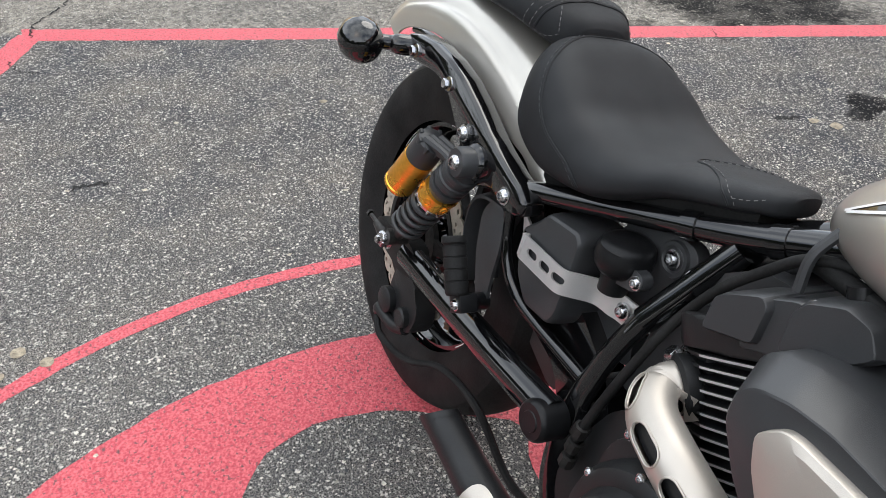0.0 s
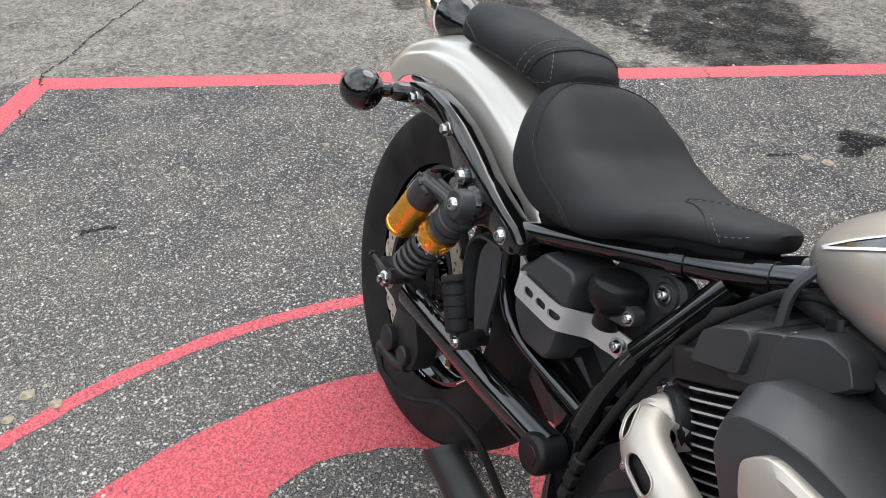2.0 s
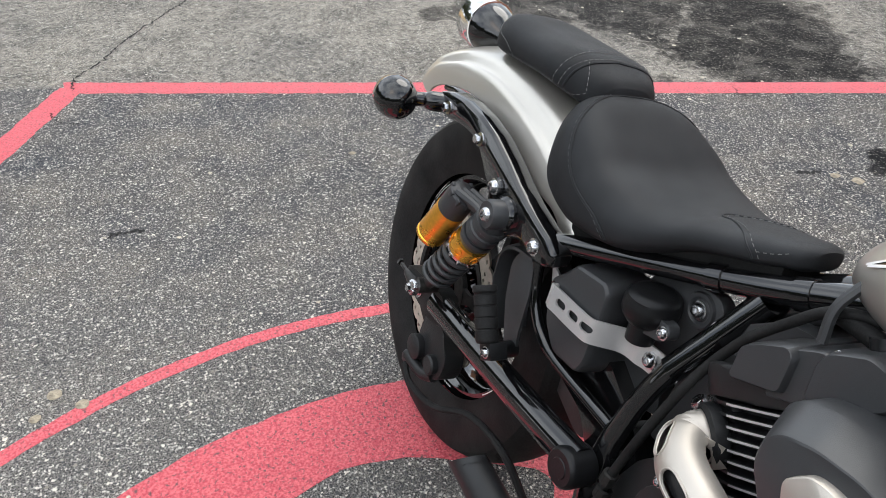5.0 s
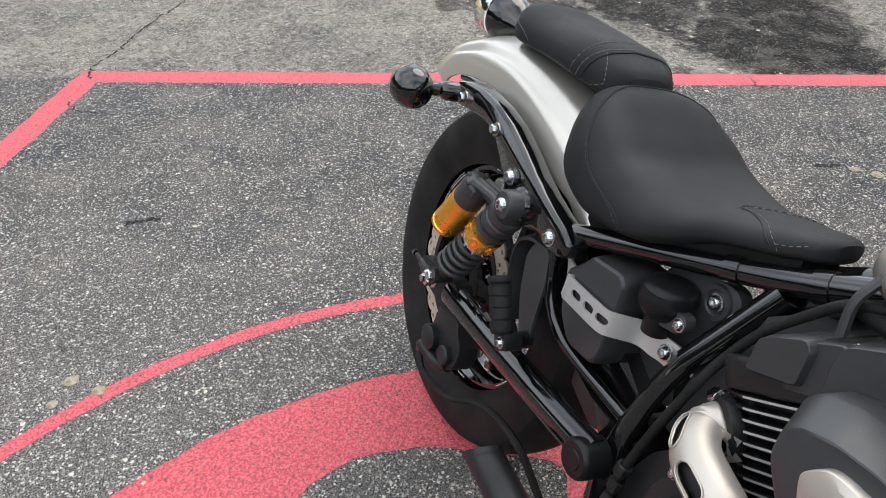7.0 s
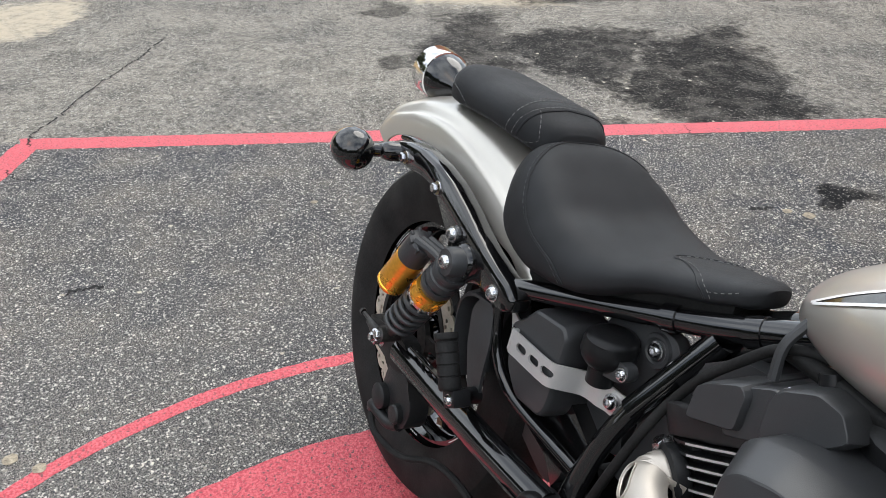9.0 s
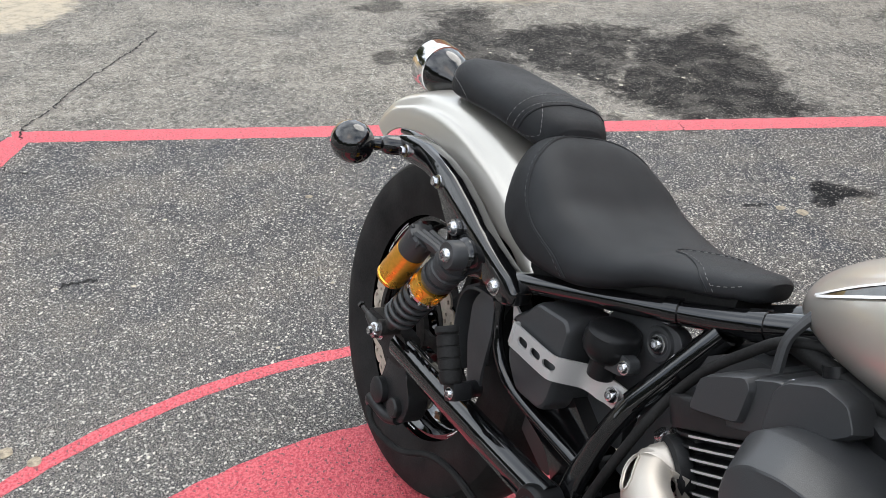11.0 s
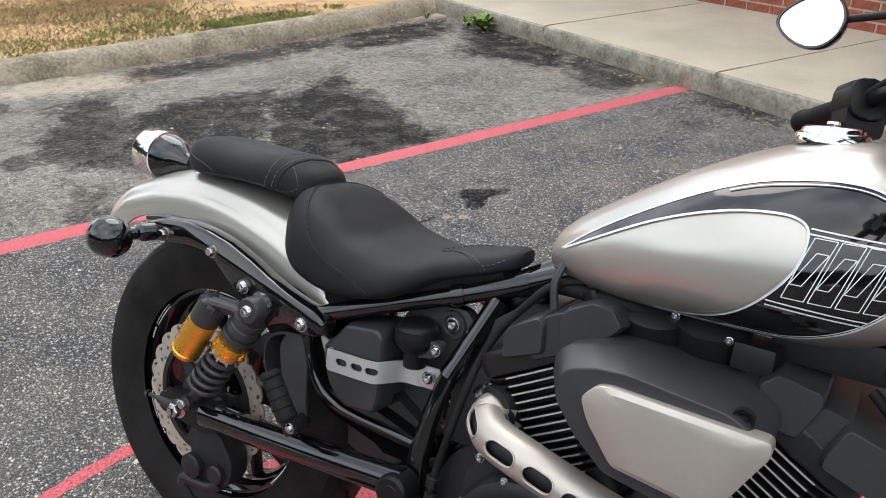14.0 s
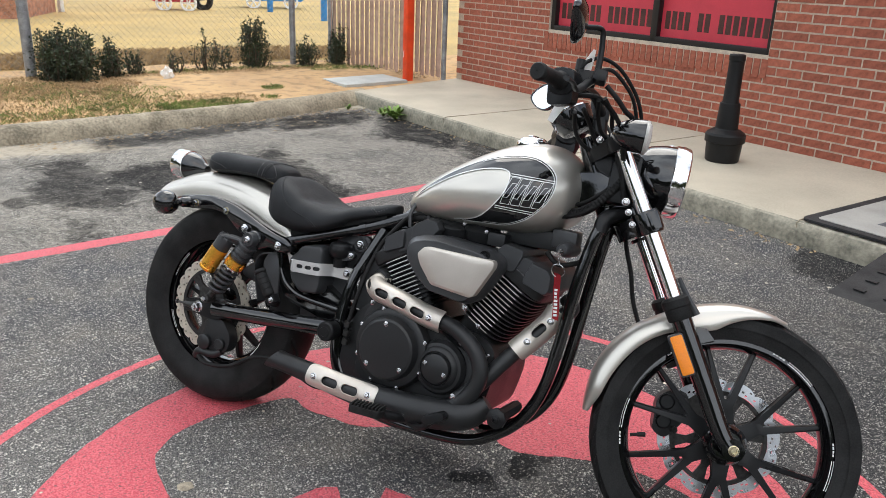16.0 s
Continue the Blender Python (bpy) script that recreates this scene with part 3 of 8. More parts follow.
for side in (-1, 1):
    turn = SIDE if side < 0 else SIDE @ Matrix.Diagonal((1, 1, -1, 1))
    bm = bmesh.new()
    rim = rounded(STRUT, 0.006, 2)
    rings = []
    for y, d in ((0.112, 0.002), (0.116, 0.0), (0.138, 0.0), (0.144, 0.002), (0.147, 0.006)):
        loop = []
        for i, (u, v) in enumerate(rim):
            p, q = Vector(rim[i - 1]), Vector(rim[(i + 1) % len(rim)])
            t = (q - p).normalized()
            loop.append(turn @ V3(u - t.y * -d, v + t.x * -d, y))
        rings.append(loop)
    loft(bm, rings)
    st = part("fender_strut", bm, GLOSS, bike, "glossy black cast fender strut")
    bm = bmesh.new()
    lathe(bm, [(0, 0.157), (0.022, 0.157), (0.027, 0.152), (0.029, 0.140)], turn @ Matrix.Translation((0.178, 0.567, 0)), 28)
    lathe(bm, [(0, 0.153), (0.012, 0.153), (0.015, 0.147), (0.016, 0.140)], turn @ Matrix.Translation((0.142, 0.594, 0)), 22)
    part("mount_boss", bm, GLOSS, st)
    bm = bmesh.new()
    sweep(bm, [(-0.155, side * 0.106, 0.646), (-0.104, side * 0.108, 0.655), (-0.035, side * 0.110, 0.658), (0.036, side * 0.111, 0.648), (0.115, side * 0.112, 0.625), (0.175, side * 0.114, 0.604), (0.215, side * 0.118, 0.592), (0.240, side * 0.121, 0.586)], [0.005, 0.007, 0.008, 0.009, 0.010, 0.013, 0.014, 0.008], 12)
    part("fender_rail", bm, GLOSS, st, "glossy black rail under the fender edge")
    for x, y, z, me in ((-0.059, 0.1495, 0.641, BOLT_H), (0.061, 0.1495, 0.636, BOLT_H), (0.143, 0.154, 0.595, BOLT_A), (0.268, 0.148, 0.563, BOLT_A)):
        bolt((x, side * y, z), st, d=(0, side, 0), mesh=me)
    for x, z in ((-0.059, 0.641), (0.061, 0.636)):
        bm = bmesh.new()
        lathe(bm, [(0.006, 0.136), (0.0108, 0.136), (0.0108, 0.1478), (0.006, 0.1478)], turn @ Matrix.Translation((x, z, 0)), 18, True)
        part("washer", bm, ZINC, st, "zinc spacer under the bolt")
    # rear turn signal
    c = V3(-0.109, side * 0.222, 0.633)
    bm = bmesh.new()
    A = axis_m(c, (-1, 0, 0), (0, 0, 1))
    lathe(bm, [(0, -0.038), (0.012, -0.037), (0.024, -0.030), (0.033, -0.018), (0.0365, -0.002), (0.0365, 0.008)], A, 30)
    sweep(bm, [c + V3(0.0, -side * 0.03, 0.001), c + V3(0.006, -side * 0.05, 0.003), c + V3(0.012, -side * 0.058, 0.004), c + V3(0.02, -side * 0.085, 0.006)], [0.0125, 0.0125, 0.0165, 0.0165], 16, 3)
    ts = part("turn_signal", bm, GLOSS, st, "glossy black bullet turn signal")
    bm = bmesh.new()
    lathe(bm, [(0.0365, 0.008), (0.0345, 0.018), (0.027, 0.029), (0.015, 0.036), (0, 0.038)], A, 30)
    part("signal_lens", bm, LENS, ts, "smoked signal lens")

# tail light
A = axis_m((-0.243, 0, 0.744), (-1, 0, 0.06))
bm = bmesh.new()
lathe(bm, [(0, -0.082), (0.014, -0.080), (0.018, -0.072), (0.022, -0.064), (0.034, -0.050), (0.0415, -0.034), (0.0455, -0.016), (0.0468, -0.006)], A, 36)
sweep(bm, [(-0.215, 0, 0.715), (-0.18, 0, 0.70)], 0.016, 10, 1)
tail = part("tail_light", bm, GLOSS, fender_r, "black bullet tail light with chrome ring")
bm = bmesh.new()
lathe(bm, [(0.0465, -0.007), (0.049, -0.006), (0.049, 0.038), (0.046, 0.042), (0.042, 0.042), (0.042, 0.03)], A, 40)
part("chrome_ring", bm, CHROME, tail, "chrome ring")
bm = bmesh.new()
lathe(bm, [(0.042, 0.036), (0.03, 0.041), (0, 0.043)], A, 30)
part("tail_lens", bm, LENS, tail, "dark red lens")


# seats
def pad_ring(row, n, dish, e_top, e_side):
    x, w, zt, zb, f, lean = row
    ring = []
    zm = zb + (zt - zb) * f
    for j in range(n):
        t = 2 * math.pi * j / n
        c, s = math.cos(t), math.sin(t)
        y = math.copysign(abs(c) ** (e_top if s > 0 else e_side), c) * w
        z = zm + ((zt - zm) * abs(s) ** 0.85 if s > 0 else -(zm - zb) * abs(s) ** 0.6)
        px = x + lean * (z - zm)
        if dish and s > 0:
            z -= dish(x, y / w) * s
        ring.append(V3(px, y, z))
    return ring


def pad(rows, n, dish=None, e_top=0.72, e_side=0.6, k=5):
    """Cushion: rows of x, half width, top, bottom, share of the height below the widest line, lean."""
    bm = bmesh.new()
    loft(bm, [pad_ring(r, n, dish, e_top, e_side) for r in curve_pts(rows, k)])
    return bm


def seat_dish(x, v):
    return 0.026 * math.exp(-((x - 0.285) / 0.085) ** 2) * (1 - min(1, abs(v) / 0.85) ** 2)


SEAT_ROWS = [(0.1205, 0.0143, 0.7218, 0.6762, 0.426, 0.04), (0.1447, 0.0484, 0.7408, 0.658, 0.421, 0.05), (0.1659, 0.0807, 0.759, 0.6399, 0.4145, 0.02), (0.1866, 0.1074, 0.7735, 0.6276, 0.415, 0.0), (0.2206, 0.1284, 0.775, 0.615, 0.4133, 0.017), (0.273, 0.1413, 0.7524, 0.6074, 0.4081, 0.02), (0.3173, 0.1448, 0.7245, 0.6099, 0.397, 0.009), (0.3849, 0.1368, 0.7071, 0.6242, 0.36, -0.009), (0.4291, 0.1177, 0.7055, 0.6461, 0.39, -0.015), (0.4616, 0.0964, 0.7140, 0.6677, 0.40, -0.015), (0.5001, 0.0749, 0.7228, 0.6833, 0.3874, -0.02), (0.5335, 0.0565, 0.7314, 0.693, 0.3838, 0.0), (0.5541, 0.0475, 0.7369, 0.7020, 0.4032, 0.03), (0.5680, 0.0380, 0.7380, 0.7060, 0.4223, 0.03), (0.5765, 0.0240, 0.7360, 0.7130, 0.4223, 0.03)]
seat = part("rider_seat", pad(SEAT_ROWS, 56, seat_dish), SEAT, bike, "black vinyl solo seat with stitched seams", 60)
bm = bmesh.new()
loft(bm, [[V3(x, y * w * 0.72, z) for y, z in ((-1, zb + 0.012), (1, zb + 0.012), (0.94, zb - 0.018), (-0.94, zb - 0.018))] for x, w, zt, zb, f, lean in SEAT_ROWS[5:-2]])
part("seat_pan", bm, RUBBER, seat, "black seat pan")
PIL_ROWS = [(-0.1306, 0.0252, 0.7899, 0.7545, 0.33, 0.0), (-0.1174, 0.0437, 0.7977, 0.7501, 0.33, 0.0), (-0.1020, 0.0621, 0.8046, 0.7465, 0.31, 0.0), (-0.0676, 0.0815, 0.8089, 0.7415, 0.30, 0.0), (-0.009, 0.0897, 0.8071, 0.7445, 0.32, 0.0), (0.0587, 0.0919, 0.8047, 0.7473, 0.37, -0.018), (0.1201, 0.089, 0.8025, 0.744, 0.395, -0.03), (0.1453, 0.0768, 0.7963, 0.7387, 0.395, -0.02), (0.173, 0.0615, 0.7868, 0.7339, 0.39, -0.02), (0.1854, 0.0453, 0.7769, 0.7298, 0.39, -0.018)]
pillion = part("pillion_seat", pad(PIL_ROWS, 48, None, 0.6, 0.5), SEAT, bike, "black vinyl pillion seat with grey stitching", 60)


def on_pad(rows, x, v, lift=0.001, dish=None, e_top=0.72, e_side=0.6):
    """A point on a cushion, v from -1 to 1 across its upper side by angle, and beyond that under its edge."""
    w, zt, zb, f, lean = table(rows, x)
    zm = zb + (zt - zb) * f
    t = math.pi / 2 * (1 - v)
    c, s = math.cos(t), math.sin(t)
    y = math.copysign(abs(c) ** (e_top if s > 0 else e_side), c) * w
    z = zm + ((zt - zm) * abs(s) ** 0.85 if s > 0 else -(zm - zb) * abs(s) ** 0.6)
    px = x + lean * (z - zm)
    if dish and s > 0:
        z -= dish(x, y / w) * s
    out = math.copysign(min(1, abs(c) ** 2), c)
    return V3(px, y + out * lift, z + lift * max(0.0, s))


def stitches(name, pts, parent, label, r=0.0006, dash=0.0042, gap=0.0028, mat=THREAD):
    """A row of short thread pieces along a path, as one part."""
    P = [Vector(p[:3]) for p in curve_pts(pts, 10)]
    bm = bmesh.new()
    run, on, seg = 0.0, True, [P[0]]
    for a, b in zip(P, P[1:]):
        run += (b - a).length
        if on:
            seg.append(b)
        if run > (dash if on else gap):
            if on and len(seg) > 1:
                sweep(bm, [seg[0], seg[-1]], r, 5, 1)
            on, run, seg = not on, 0.0, [b]
    if len(bm.verts):
        part(name, bm, mat, parent, label)
    else:
        bm.free()


def seam(name, pts, parent, r=0.0022):
    bm = bmesh.new()
    sweep(bm, pts, r, 6, 6)
    part(name, bm, SEAT, parent)


sd = lambda x, v, l=0.001: on_pad(SEAT_ROWS, x, v, l, seat_dish)
pl = lambda x, v, l=0.001: on_pad(PIL_ROWS, x, v, l, None, 0.6, 0.5)
mirrored = lambda half: half + [(x, -v) for x, v in half[::-1] if abs(v) > 0.02]
back_seam = mirrored([(0.381, -1.18), (0.373, -1.03), (0.355, -0.955), (0.330, -0.91), (0.304, -0.885), (0.282, -0.86), (0.264, -0.81), (0.250, -0.73), (0.235, -0.63), (0.220, -0.47), (0.203, -0.28), (0.190, -0.12), (0.186, 0.0)])
seam("seat_seam", [sd(x, v, 0.0) for x, v in back_seam], seat, 0.0019)
stitches("stitching", [sd(x - 0.006, v, 0.0008) for x, v in back_seam], seat, "dark grey stitching", 0.0006, 0.0045, 0.0035, THREADDARK)
nose_seam = mirrored([(0.529, -1.12), (0.525, -0.98), (0.516, -0.75), (0.495, -0.36), (0.463, -0.13), (0.440, -0.06), (0.428, 0.0)])
seam("nose_seam", [sd(x, v, 0.0) for x, v in nose_seam], seat, 0.0014)
stitches("stitching", [sd(x + 0.006, v * 0.97, 0.0008) for x, v in nose_seam], seat, "grey stitching", 0.0005, 0.0036, 0.003)
for q in (-1, 1):
    stitches("stitching", [sd(x, q * v, 0.0008) for x, v in ((0.530, 0.93), (0.541, 0.93), (0.552, 0.90), (0.561, 0.78))], seat, "grey stitching", 0.0005, 0.0036, 0.003)
    rear = [(-0.110, 0.55), (-0.103, 0.76), (-0.070, 0.86), (-0.035, 0.94), (-0.013, 1.03), (-0.004, 1.25)]
    seam("rear_seam", [pl(x - 0.004, q * v, 0.0) for x, v in rear], pillion, 0.0013)
    stitches("stitching", [pl(x, q * v, 0.0008) for x, v in rear], pillion, "grey stitching")
    stitches("stitching", [pl(x, q * 1.22, 0.0008) for x in (-0.085, -0.045, 0.0, 0.04, 0.075, 0.10, 0.118)], pillion, "grey stitching", 0.0005, 0.0032, 0.003)
    stitches("stitching", [pl(x, q * v, 0.0008) for x, v in ((0.137, 0.30), (0.153, 0.48), (0.164, 0.72), (0.169, 0.94))], pillion, "grey stitching")
    stitches("stitching", [pl(x, q * v, 0.0008) for x, v in ((0.134, 1.2), (0.146, 1.2), (0.162, 1.02), (0.177, 0.72))], pillion, "grey stitching", 0.0005)
inner_band = mirrored([(0.131, -1.15), (0.134, -0.98), (0.137, -0.68), (0.137, -0.30), (0.134, -0.05), (0.131, 0.0)])
outer_band = mirrored([(0.112, -1.25), (0.117, -0.98), (0.120, -0.60), (0.113, -0.25), (0.104, -0.05), (0.102, 0.0)])
seam("strap_seam", [pl(x + 0.003, v, 0.0) for x, v in inner_band], pillion, 0.0022)
stitches("stitching", [pl(x - 0.004, v, 0.0008) for x, v in inner_band], pillion, "grey stitching")
stitches("stitching", [pl(x, v, 0.0008) for x, v in outer_band], pillion, "grey stitching")
stitches("stitching", [pl(x, v, 0.0008) for x, v in ((0.108, -0.12), (0.094, -0.05), (0.090, 0.05), (0.094, 0.2))], pillion, "grey stitching", 0.0005)

# fuel tank
TANK = [(0.6213, 0.014, 0.762, 0.735, 0.7508), (0.6245, 0.030, 0.7733, 0.7295, 0.7518), (0.6343, 0.051, 0.7884, 0.7279, 0.7555), (0.66, 0.0812, 0.8123, 0.7248, 0.7617), (0.70, 0.1127, 0.8402, 0.7185, 0.7770), (0.745, 0.1387, 0.8698, 0.7166, 0.7925), (0.79, 0.1571, 0.8972, 0.7172, 0.8037), (0.835, 0.1693, 0.9217, 0.7186, 0.8111), (0.88, 0.1766, 0.9426, 0.7199, 0.8164), (0.925, 0.1795, 0.9585, 0.7209, 0.8207), (0.97, 0.178, 0.968, 0.7231, 0.8248), (1.015, 0.1714, 0.9693, 0.7286, 0.8296), (1.050, 0.1595, 0.9619, 0.7391, 0.8352), (1.079, 0.142, 0.9464, 0.7555, 0.8405), (1.102, 0.114, 0.922, 0.78, 0.844), (1.115, 0.078, 0.89, 0.808, 0.846), (1.120, 0.03, 0.862, 0.832, 0.848)]
E_W, E_T, E_B = 0.974, 1.05, 0.898


def tank_y(x, z):
    w, zt, zb, zm = table(TANK, x)
    s = (z - zm) / (zt - zm) if z > zm else (zm - z) / (zm - zb)
    s = min(0.999, max(0.0, s)) ** (1 / (E_T if z > zm else E_B))
    return w * math.sqrt(max(0, 1 - s * s)) ** (E_W if z > zm else 0.7)


bm = bmesh.new()
rings = []
for x in sorted({*[r[0] for r in TANK], *np.linspace(0.623, 1.14, 70)}):
    w, zt, zb, zm = table(TANK, x)
    ring = []
    for j in range(56):
        t = 2 * math.pi * j / 56
        c, s = math.cos(t), math.sin(t)
        ring.append(V3(x, math.copysign(abs(c) ** (E_W if s > 0 else 0.7), c) * w, zm + ((zt - zm) * abs(s) ** E_T if s > 0 else -(zm - zb) * abs(s) ** E_B)))
    rings.append(ring)
loft(bm, rings)
tank = part("fuel_tank", bm, SILVER, bike, "silver teardrop fuel tank with black graphic", 60)


def decal(name, outline, mat, lift, label="", step=0.012):
    """A painted area on the tank's side, cut from a fine net that follows the tank."""
    from mathutils.geometry import delaunay_2d_cdt
    pts = [Vector(p) for p in outline]
    n = len(pts)
    edges = [(i, (i + 1) % n) for i in range(n)]
    lo, hi = np.min(outline, 0), np.max(outline, 0)
    inner = [Vector((x, z)) for x in np.arange(lo[0], hi[0], step) for z in np.arange(lo[1], hi[1], step)]
    vs, _, fs, *_ = delaunay_2d_cdt(pts + inner, edges, [list(range(n))], 1, 1e-6)
    for side in (-1, 1):
        bm = bmesh.new()
        v3 = [bm.verts.new((p.x, side * (tank_y(p.x, p.y) + lift), p.y)) for p in vs]
        for q in fs:
            bm.faces.new([v3[i] for i in q])
        loose = [v for v in bm.verts if not v.link_faces]
        bmesh.ops.delete(bm, geom=loose, context="VERTS")
        part(name, bm, mat, tank, label, 80)


def pinline(name, pts, w, lift=0.0028, closed=False):
    P = [Vector(p[:2]) for p in pts]
    if not closed:
        P = [a.lerp(b, k / 4) for a, b in zip(P, P[1:]) for k in range(4)] + P[-1:]
    for side in (-1, 1):
        bm = bmesh.new()
        rows = []
        for i, p in enumerate(P):
            a, b = (P[i - 1], P[(i + 1) % len(P)]) if closed else (P[max(0, i - 1)], P[min(len(P) - 1, i + 1)])
            d = (b - a).normalized()
            q = Vector((-d.y, d.x)) * w / 2
            rows.append([bm.verts.new((u.x, side * (tank_y(u.x, u.y) + lift), u.y)) for u in (p - q, p + q)])
        for a, b in zip(rows, rows[1:] + (rows[:1] if closed else [])):
            bm.faces.new((a[0], a[1], b[1], b[0]))
        part(name, bm, WHITE, tank, "white pin line", 80)


G_OUT = [(0.658, 0.7725), (0.707, 0.8105), (0.758, 0.844), (0.806, 0.872), (0.854, 0.896), (0.899, 0.913), (0.946, 0.923), (0.984, 0.927), (1.017, 0.924), (1.047, 0.911), (1.068, 0.892), (1.076, 0.871), (1.075, 0.846), (1.066, 0.820), (1.048, 0.795), (1.021, 0.771), (0.989, 0.754), (0.957, 0.744), (0.915, 0.741), (0.870, 0.739), (0.832, 0.737)]
G_IN = [(0.806, 0.737), (0.847, 0.742), (0.884, 0.754), (0.911, 0.771), (0.934, 0.794), (0.954, 0.822), (0.963, 0.850), (0.962, 0.873), (0.950, 0.883), (0.927, 0.885), (0.886, 0.8795), (0.838, 0.8655), (0.788, 0.8445), (0.736, 0.8165), (0.662, 0.7735)]
go, gi = [tuple(p) for p in curve_pts(G_OUT, 4)], [tuple(p) for p in curve_pts(G_IN, 4)]
decal("tank_graphic", go + gi, GLOSS, 0.0019, "black tank graphic")
pinline("pin_line", go, 0.0022)
pinline("pin_line", [(x + (0.965 - x) * 0.03, z + (0.83 - z) * 0.045) for x, z in go[17:-6]], 0.0012, 0.0045)
pinline("pin_line", gi, 0.0026)
for dz in (0.0, 0.0055):
    pinline("pin_line", [(0.964 + 0.110 * t, 0.8765 - dz - 0.003 * t) for t in np.linspace(0, 1, 8)], 0.0018)
    pinline("pin_line", [(0.936 + 0.100 * t, 0.7865 + dz - 0.004 * t) for t in np.linspace(0, 1, 8)], 0.0018)
for j in range(4):
    a, w = 0.951 + j * 0.0265, 0.0225
    for k in (0.0, 0.24):
        q = [(a + w * k, 0.799 + 0.070 * k), (a + w * (1 - k), 0.799 + 0.070 * k), (a + w * (1 - k) + 0.019, 0.868 - 0.062 * k), (a + w * k + 0.019, 0.868 - 0.062 * k)]
        for (x0, z0), (x1, z1) in zip(q, q[1:] + q[:1]):
            pinline("emblem_bar", [(x0 + (x1 - x0) * t, z0 + (z1 - z0) * t) for t in np.linspace(0, 1, 4)], 0.0011)
bm = bmesh.new()
A = axis_m((0.950, 0.0, 0.961), (-0.06, 0, 1))
lathe(bm, [(0.044, 0), (0.044, 0.006), (0.041, 0.011), (0.037, 0.0125), (0.035, 0.017), (0.031, 0.020), (0.0, 0.021)], A, 40)
block(bm, (0, 0, 0.023), (0.05, 0.014, 0.008), A, 0.003)
part("fuel_cap", bm, CHROME, tank, "chrome fuel cap")

# main frame
FR = lambda name, pts, r=0.017, label="", n=14, mat=GLOSS, fl=1.0: part(name, (lambda b: (sweep(b, pts, r, n, 6, fl), b)[1])(bmesh.new()), mat, frame_ob, label)
bm = bmesh.new()
sweep(bm, [(0.58, 0, 0.690), (0.72, 0, 0.765), (0.95, 0, 0.84), (1.20, 0, 0.86)], [0.018, 0.026, 0.03, 0.03], 16)
sweep(bm, [(1.190, 0, 0.80), (1.100, 0, 1.00)], 0.030, 20, 1)
frame_ob = part("frame", bm, GLOSS, bike, "glossy black tubular steel frame")
for s in (-1, 1):
    FR("seat_rail", [(0.262, s * 0.122, 0.570), (0.30, s * 0.116, 0.586), (0.40, s * 0.088, 0.622), (0.50, s * 0.058, 0.657), (0.575, s * 0.038, 0.686), (0.66, s * 0.026, 0.725)], [0.0145, 0.0145, 0.0148, 0.0152, 0.017, 0.0185], "glossy black seat rail")
    FR("rail_collar", [(0.490, s * 0.061, 0.6535), (0.507, s * 0.056, 0.6595)], 0.0178)
    FR("rail_collar", [(0.585, s * 0.036, 0.690), (0.603, s * 0.033, 0.698)], 0.0195)
    FR("side_tube", [(0.262, s * 0.124, 0.562), (0.264, s * 0.124, 0.528), (0.274, s * 0.121, 0.487), (0.296, s * 0.116, 0.452), (0.330, s * 0.111, 0.430), (0.37, s * 0.106, 0.421), (0.41, s * 0.101, 0.416), (0.470, s * 0.094, 0.409)], 0.0092, "glossy black bent side tube")
    FR("diagonal_tube", [(0.560, s * 0.040, 0.662), (0.536, s * 0.060, 0.598), (0.512, s * 0.082, 0.533)], 0.0172)
    FR("lower_casting", [(0.514, s * 0.081, 0.540), (0.502, s * 0.090, 0.495), (0.492, s * 0.096, 0.44), (0.487, s * 0.102, 0.36), (0.505, s * 0.105, 0.25), (0.58, s * 0.108, 0.17)], [0.0155, 0.0150, 0.0160, 0.020, 0.020, 0.017], "glossy black cast frame side", fl=0.7)
    k, b = (-0.105, 0.014) if s < 0 else (0.01, 0.006)
    FR("down_tube", [(1.235, s * 0.02, 0.80), (1.215, s * 0.045, 0.805), (1.195, k * 0.88, 0.780), (1.185 - b * 0.6, k * 0.95, 0.71), (1.173 - b, k, 0.60), (1.158 - b, k, 0.47), (1.141 - b, k, 0.361), (1.115 - b, k, 0.288), (1.072 - b * 0.6, k, 0.232), (1.01, k, 0.188), (0.944, k, 0.155), (0.841, s * 0.108, 0.142), (0.68, s * 0.11, 0.145), (0.58, s * 0.115, 0.17)], 0.0158, "glossy black down tube")
FR("tube_elbow", [(1.255, -0.03, 0.822), (1.225, -0.055, 0.818), (1.200, -0.085, 0.80), (1.193, -0.095, 0.765)], [0.016, 0.019, 0.020, 0.0185], "black cast elbow at the frame neck", mat=SATIN)
bm = bmesh.new()
prism(bm, [(0.500, 0.650), (0.540, 0.664), (0.610, 0.688), (0.630, 0.678), (0.601, 0.655), (0.560, 0.625)], -0.028, 0.028, SIDE, 0.006)
part("gusset", bm, GLOSS, frame_ob)
bm = bmesh.new()
prism(bm, rounded([(0.255, 0.56), (0.50, 0.42), (0.53, 0.37), (0.51, 0.28), (0.46, 0.30), (0.40, 0.37), (0.27, 0.40), (0.225, 0.47)], 0.02), 0.04, 0.078, SIDE, 0.004)
part("inner_panel", bm, GLOSS, frame_ob, "glossy black inner panel")
bm = bmesh.new()
prism(bm, rounded([(0.06, 0.44), (0.20, 0.55), (0.30, 0.54), (0.42, 0.40), (0.40, 0.30), (0.30, 0.34), (0.2, 0.40)], 0.03), -0.05, 0.05, SIDE, 0.004)
part("inner_mudguard", bm, PLASTIC, frame_ob)

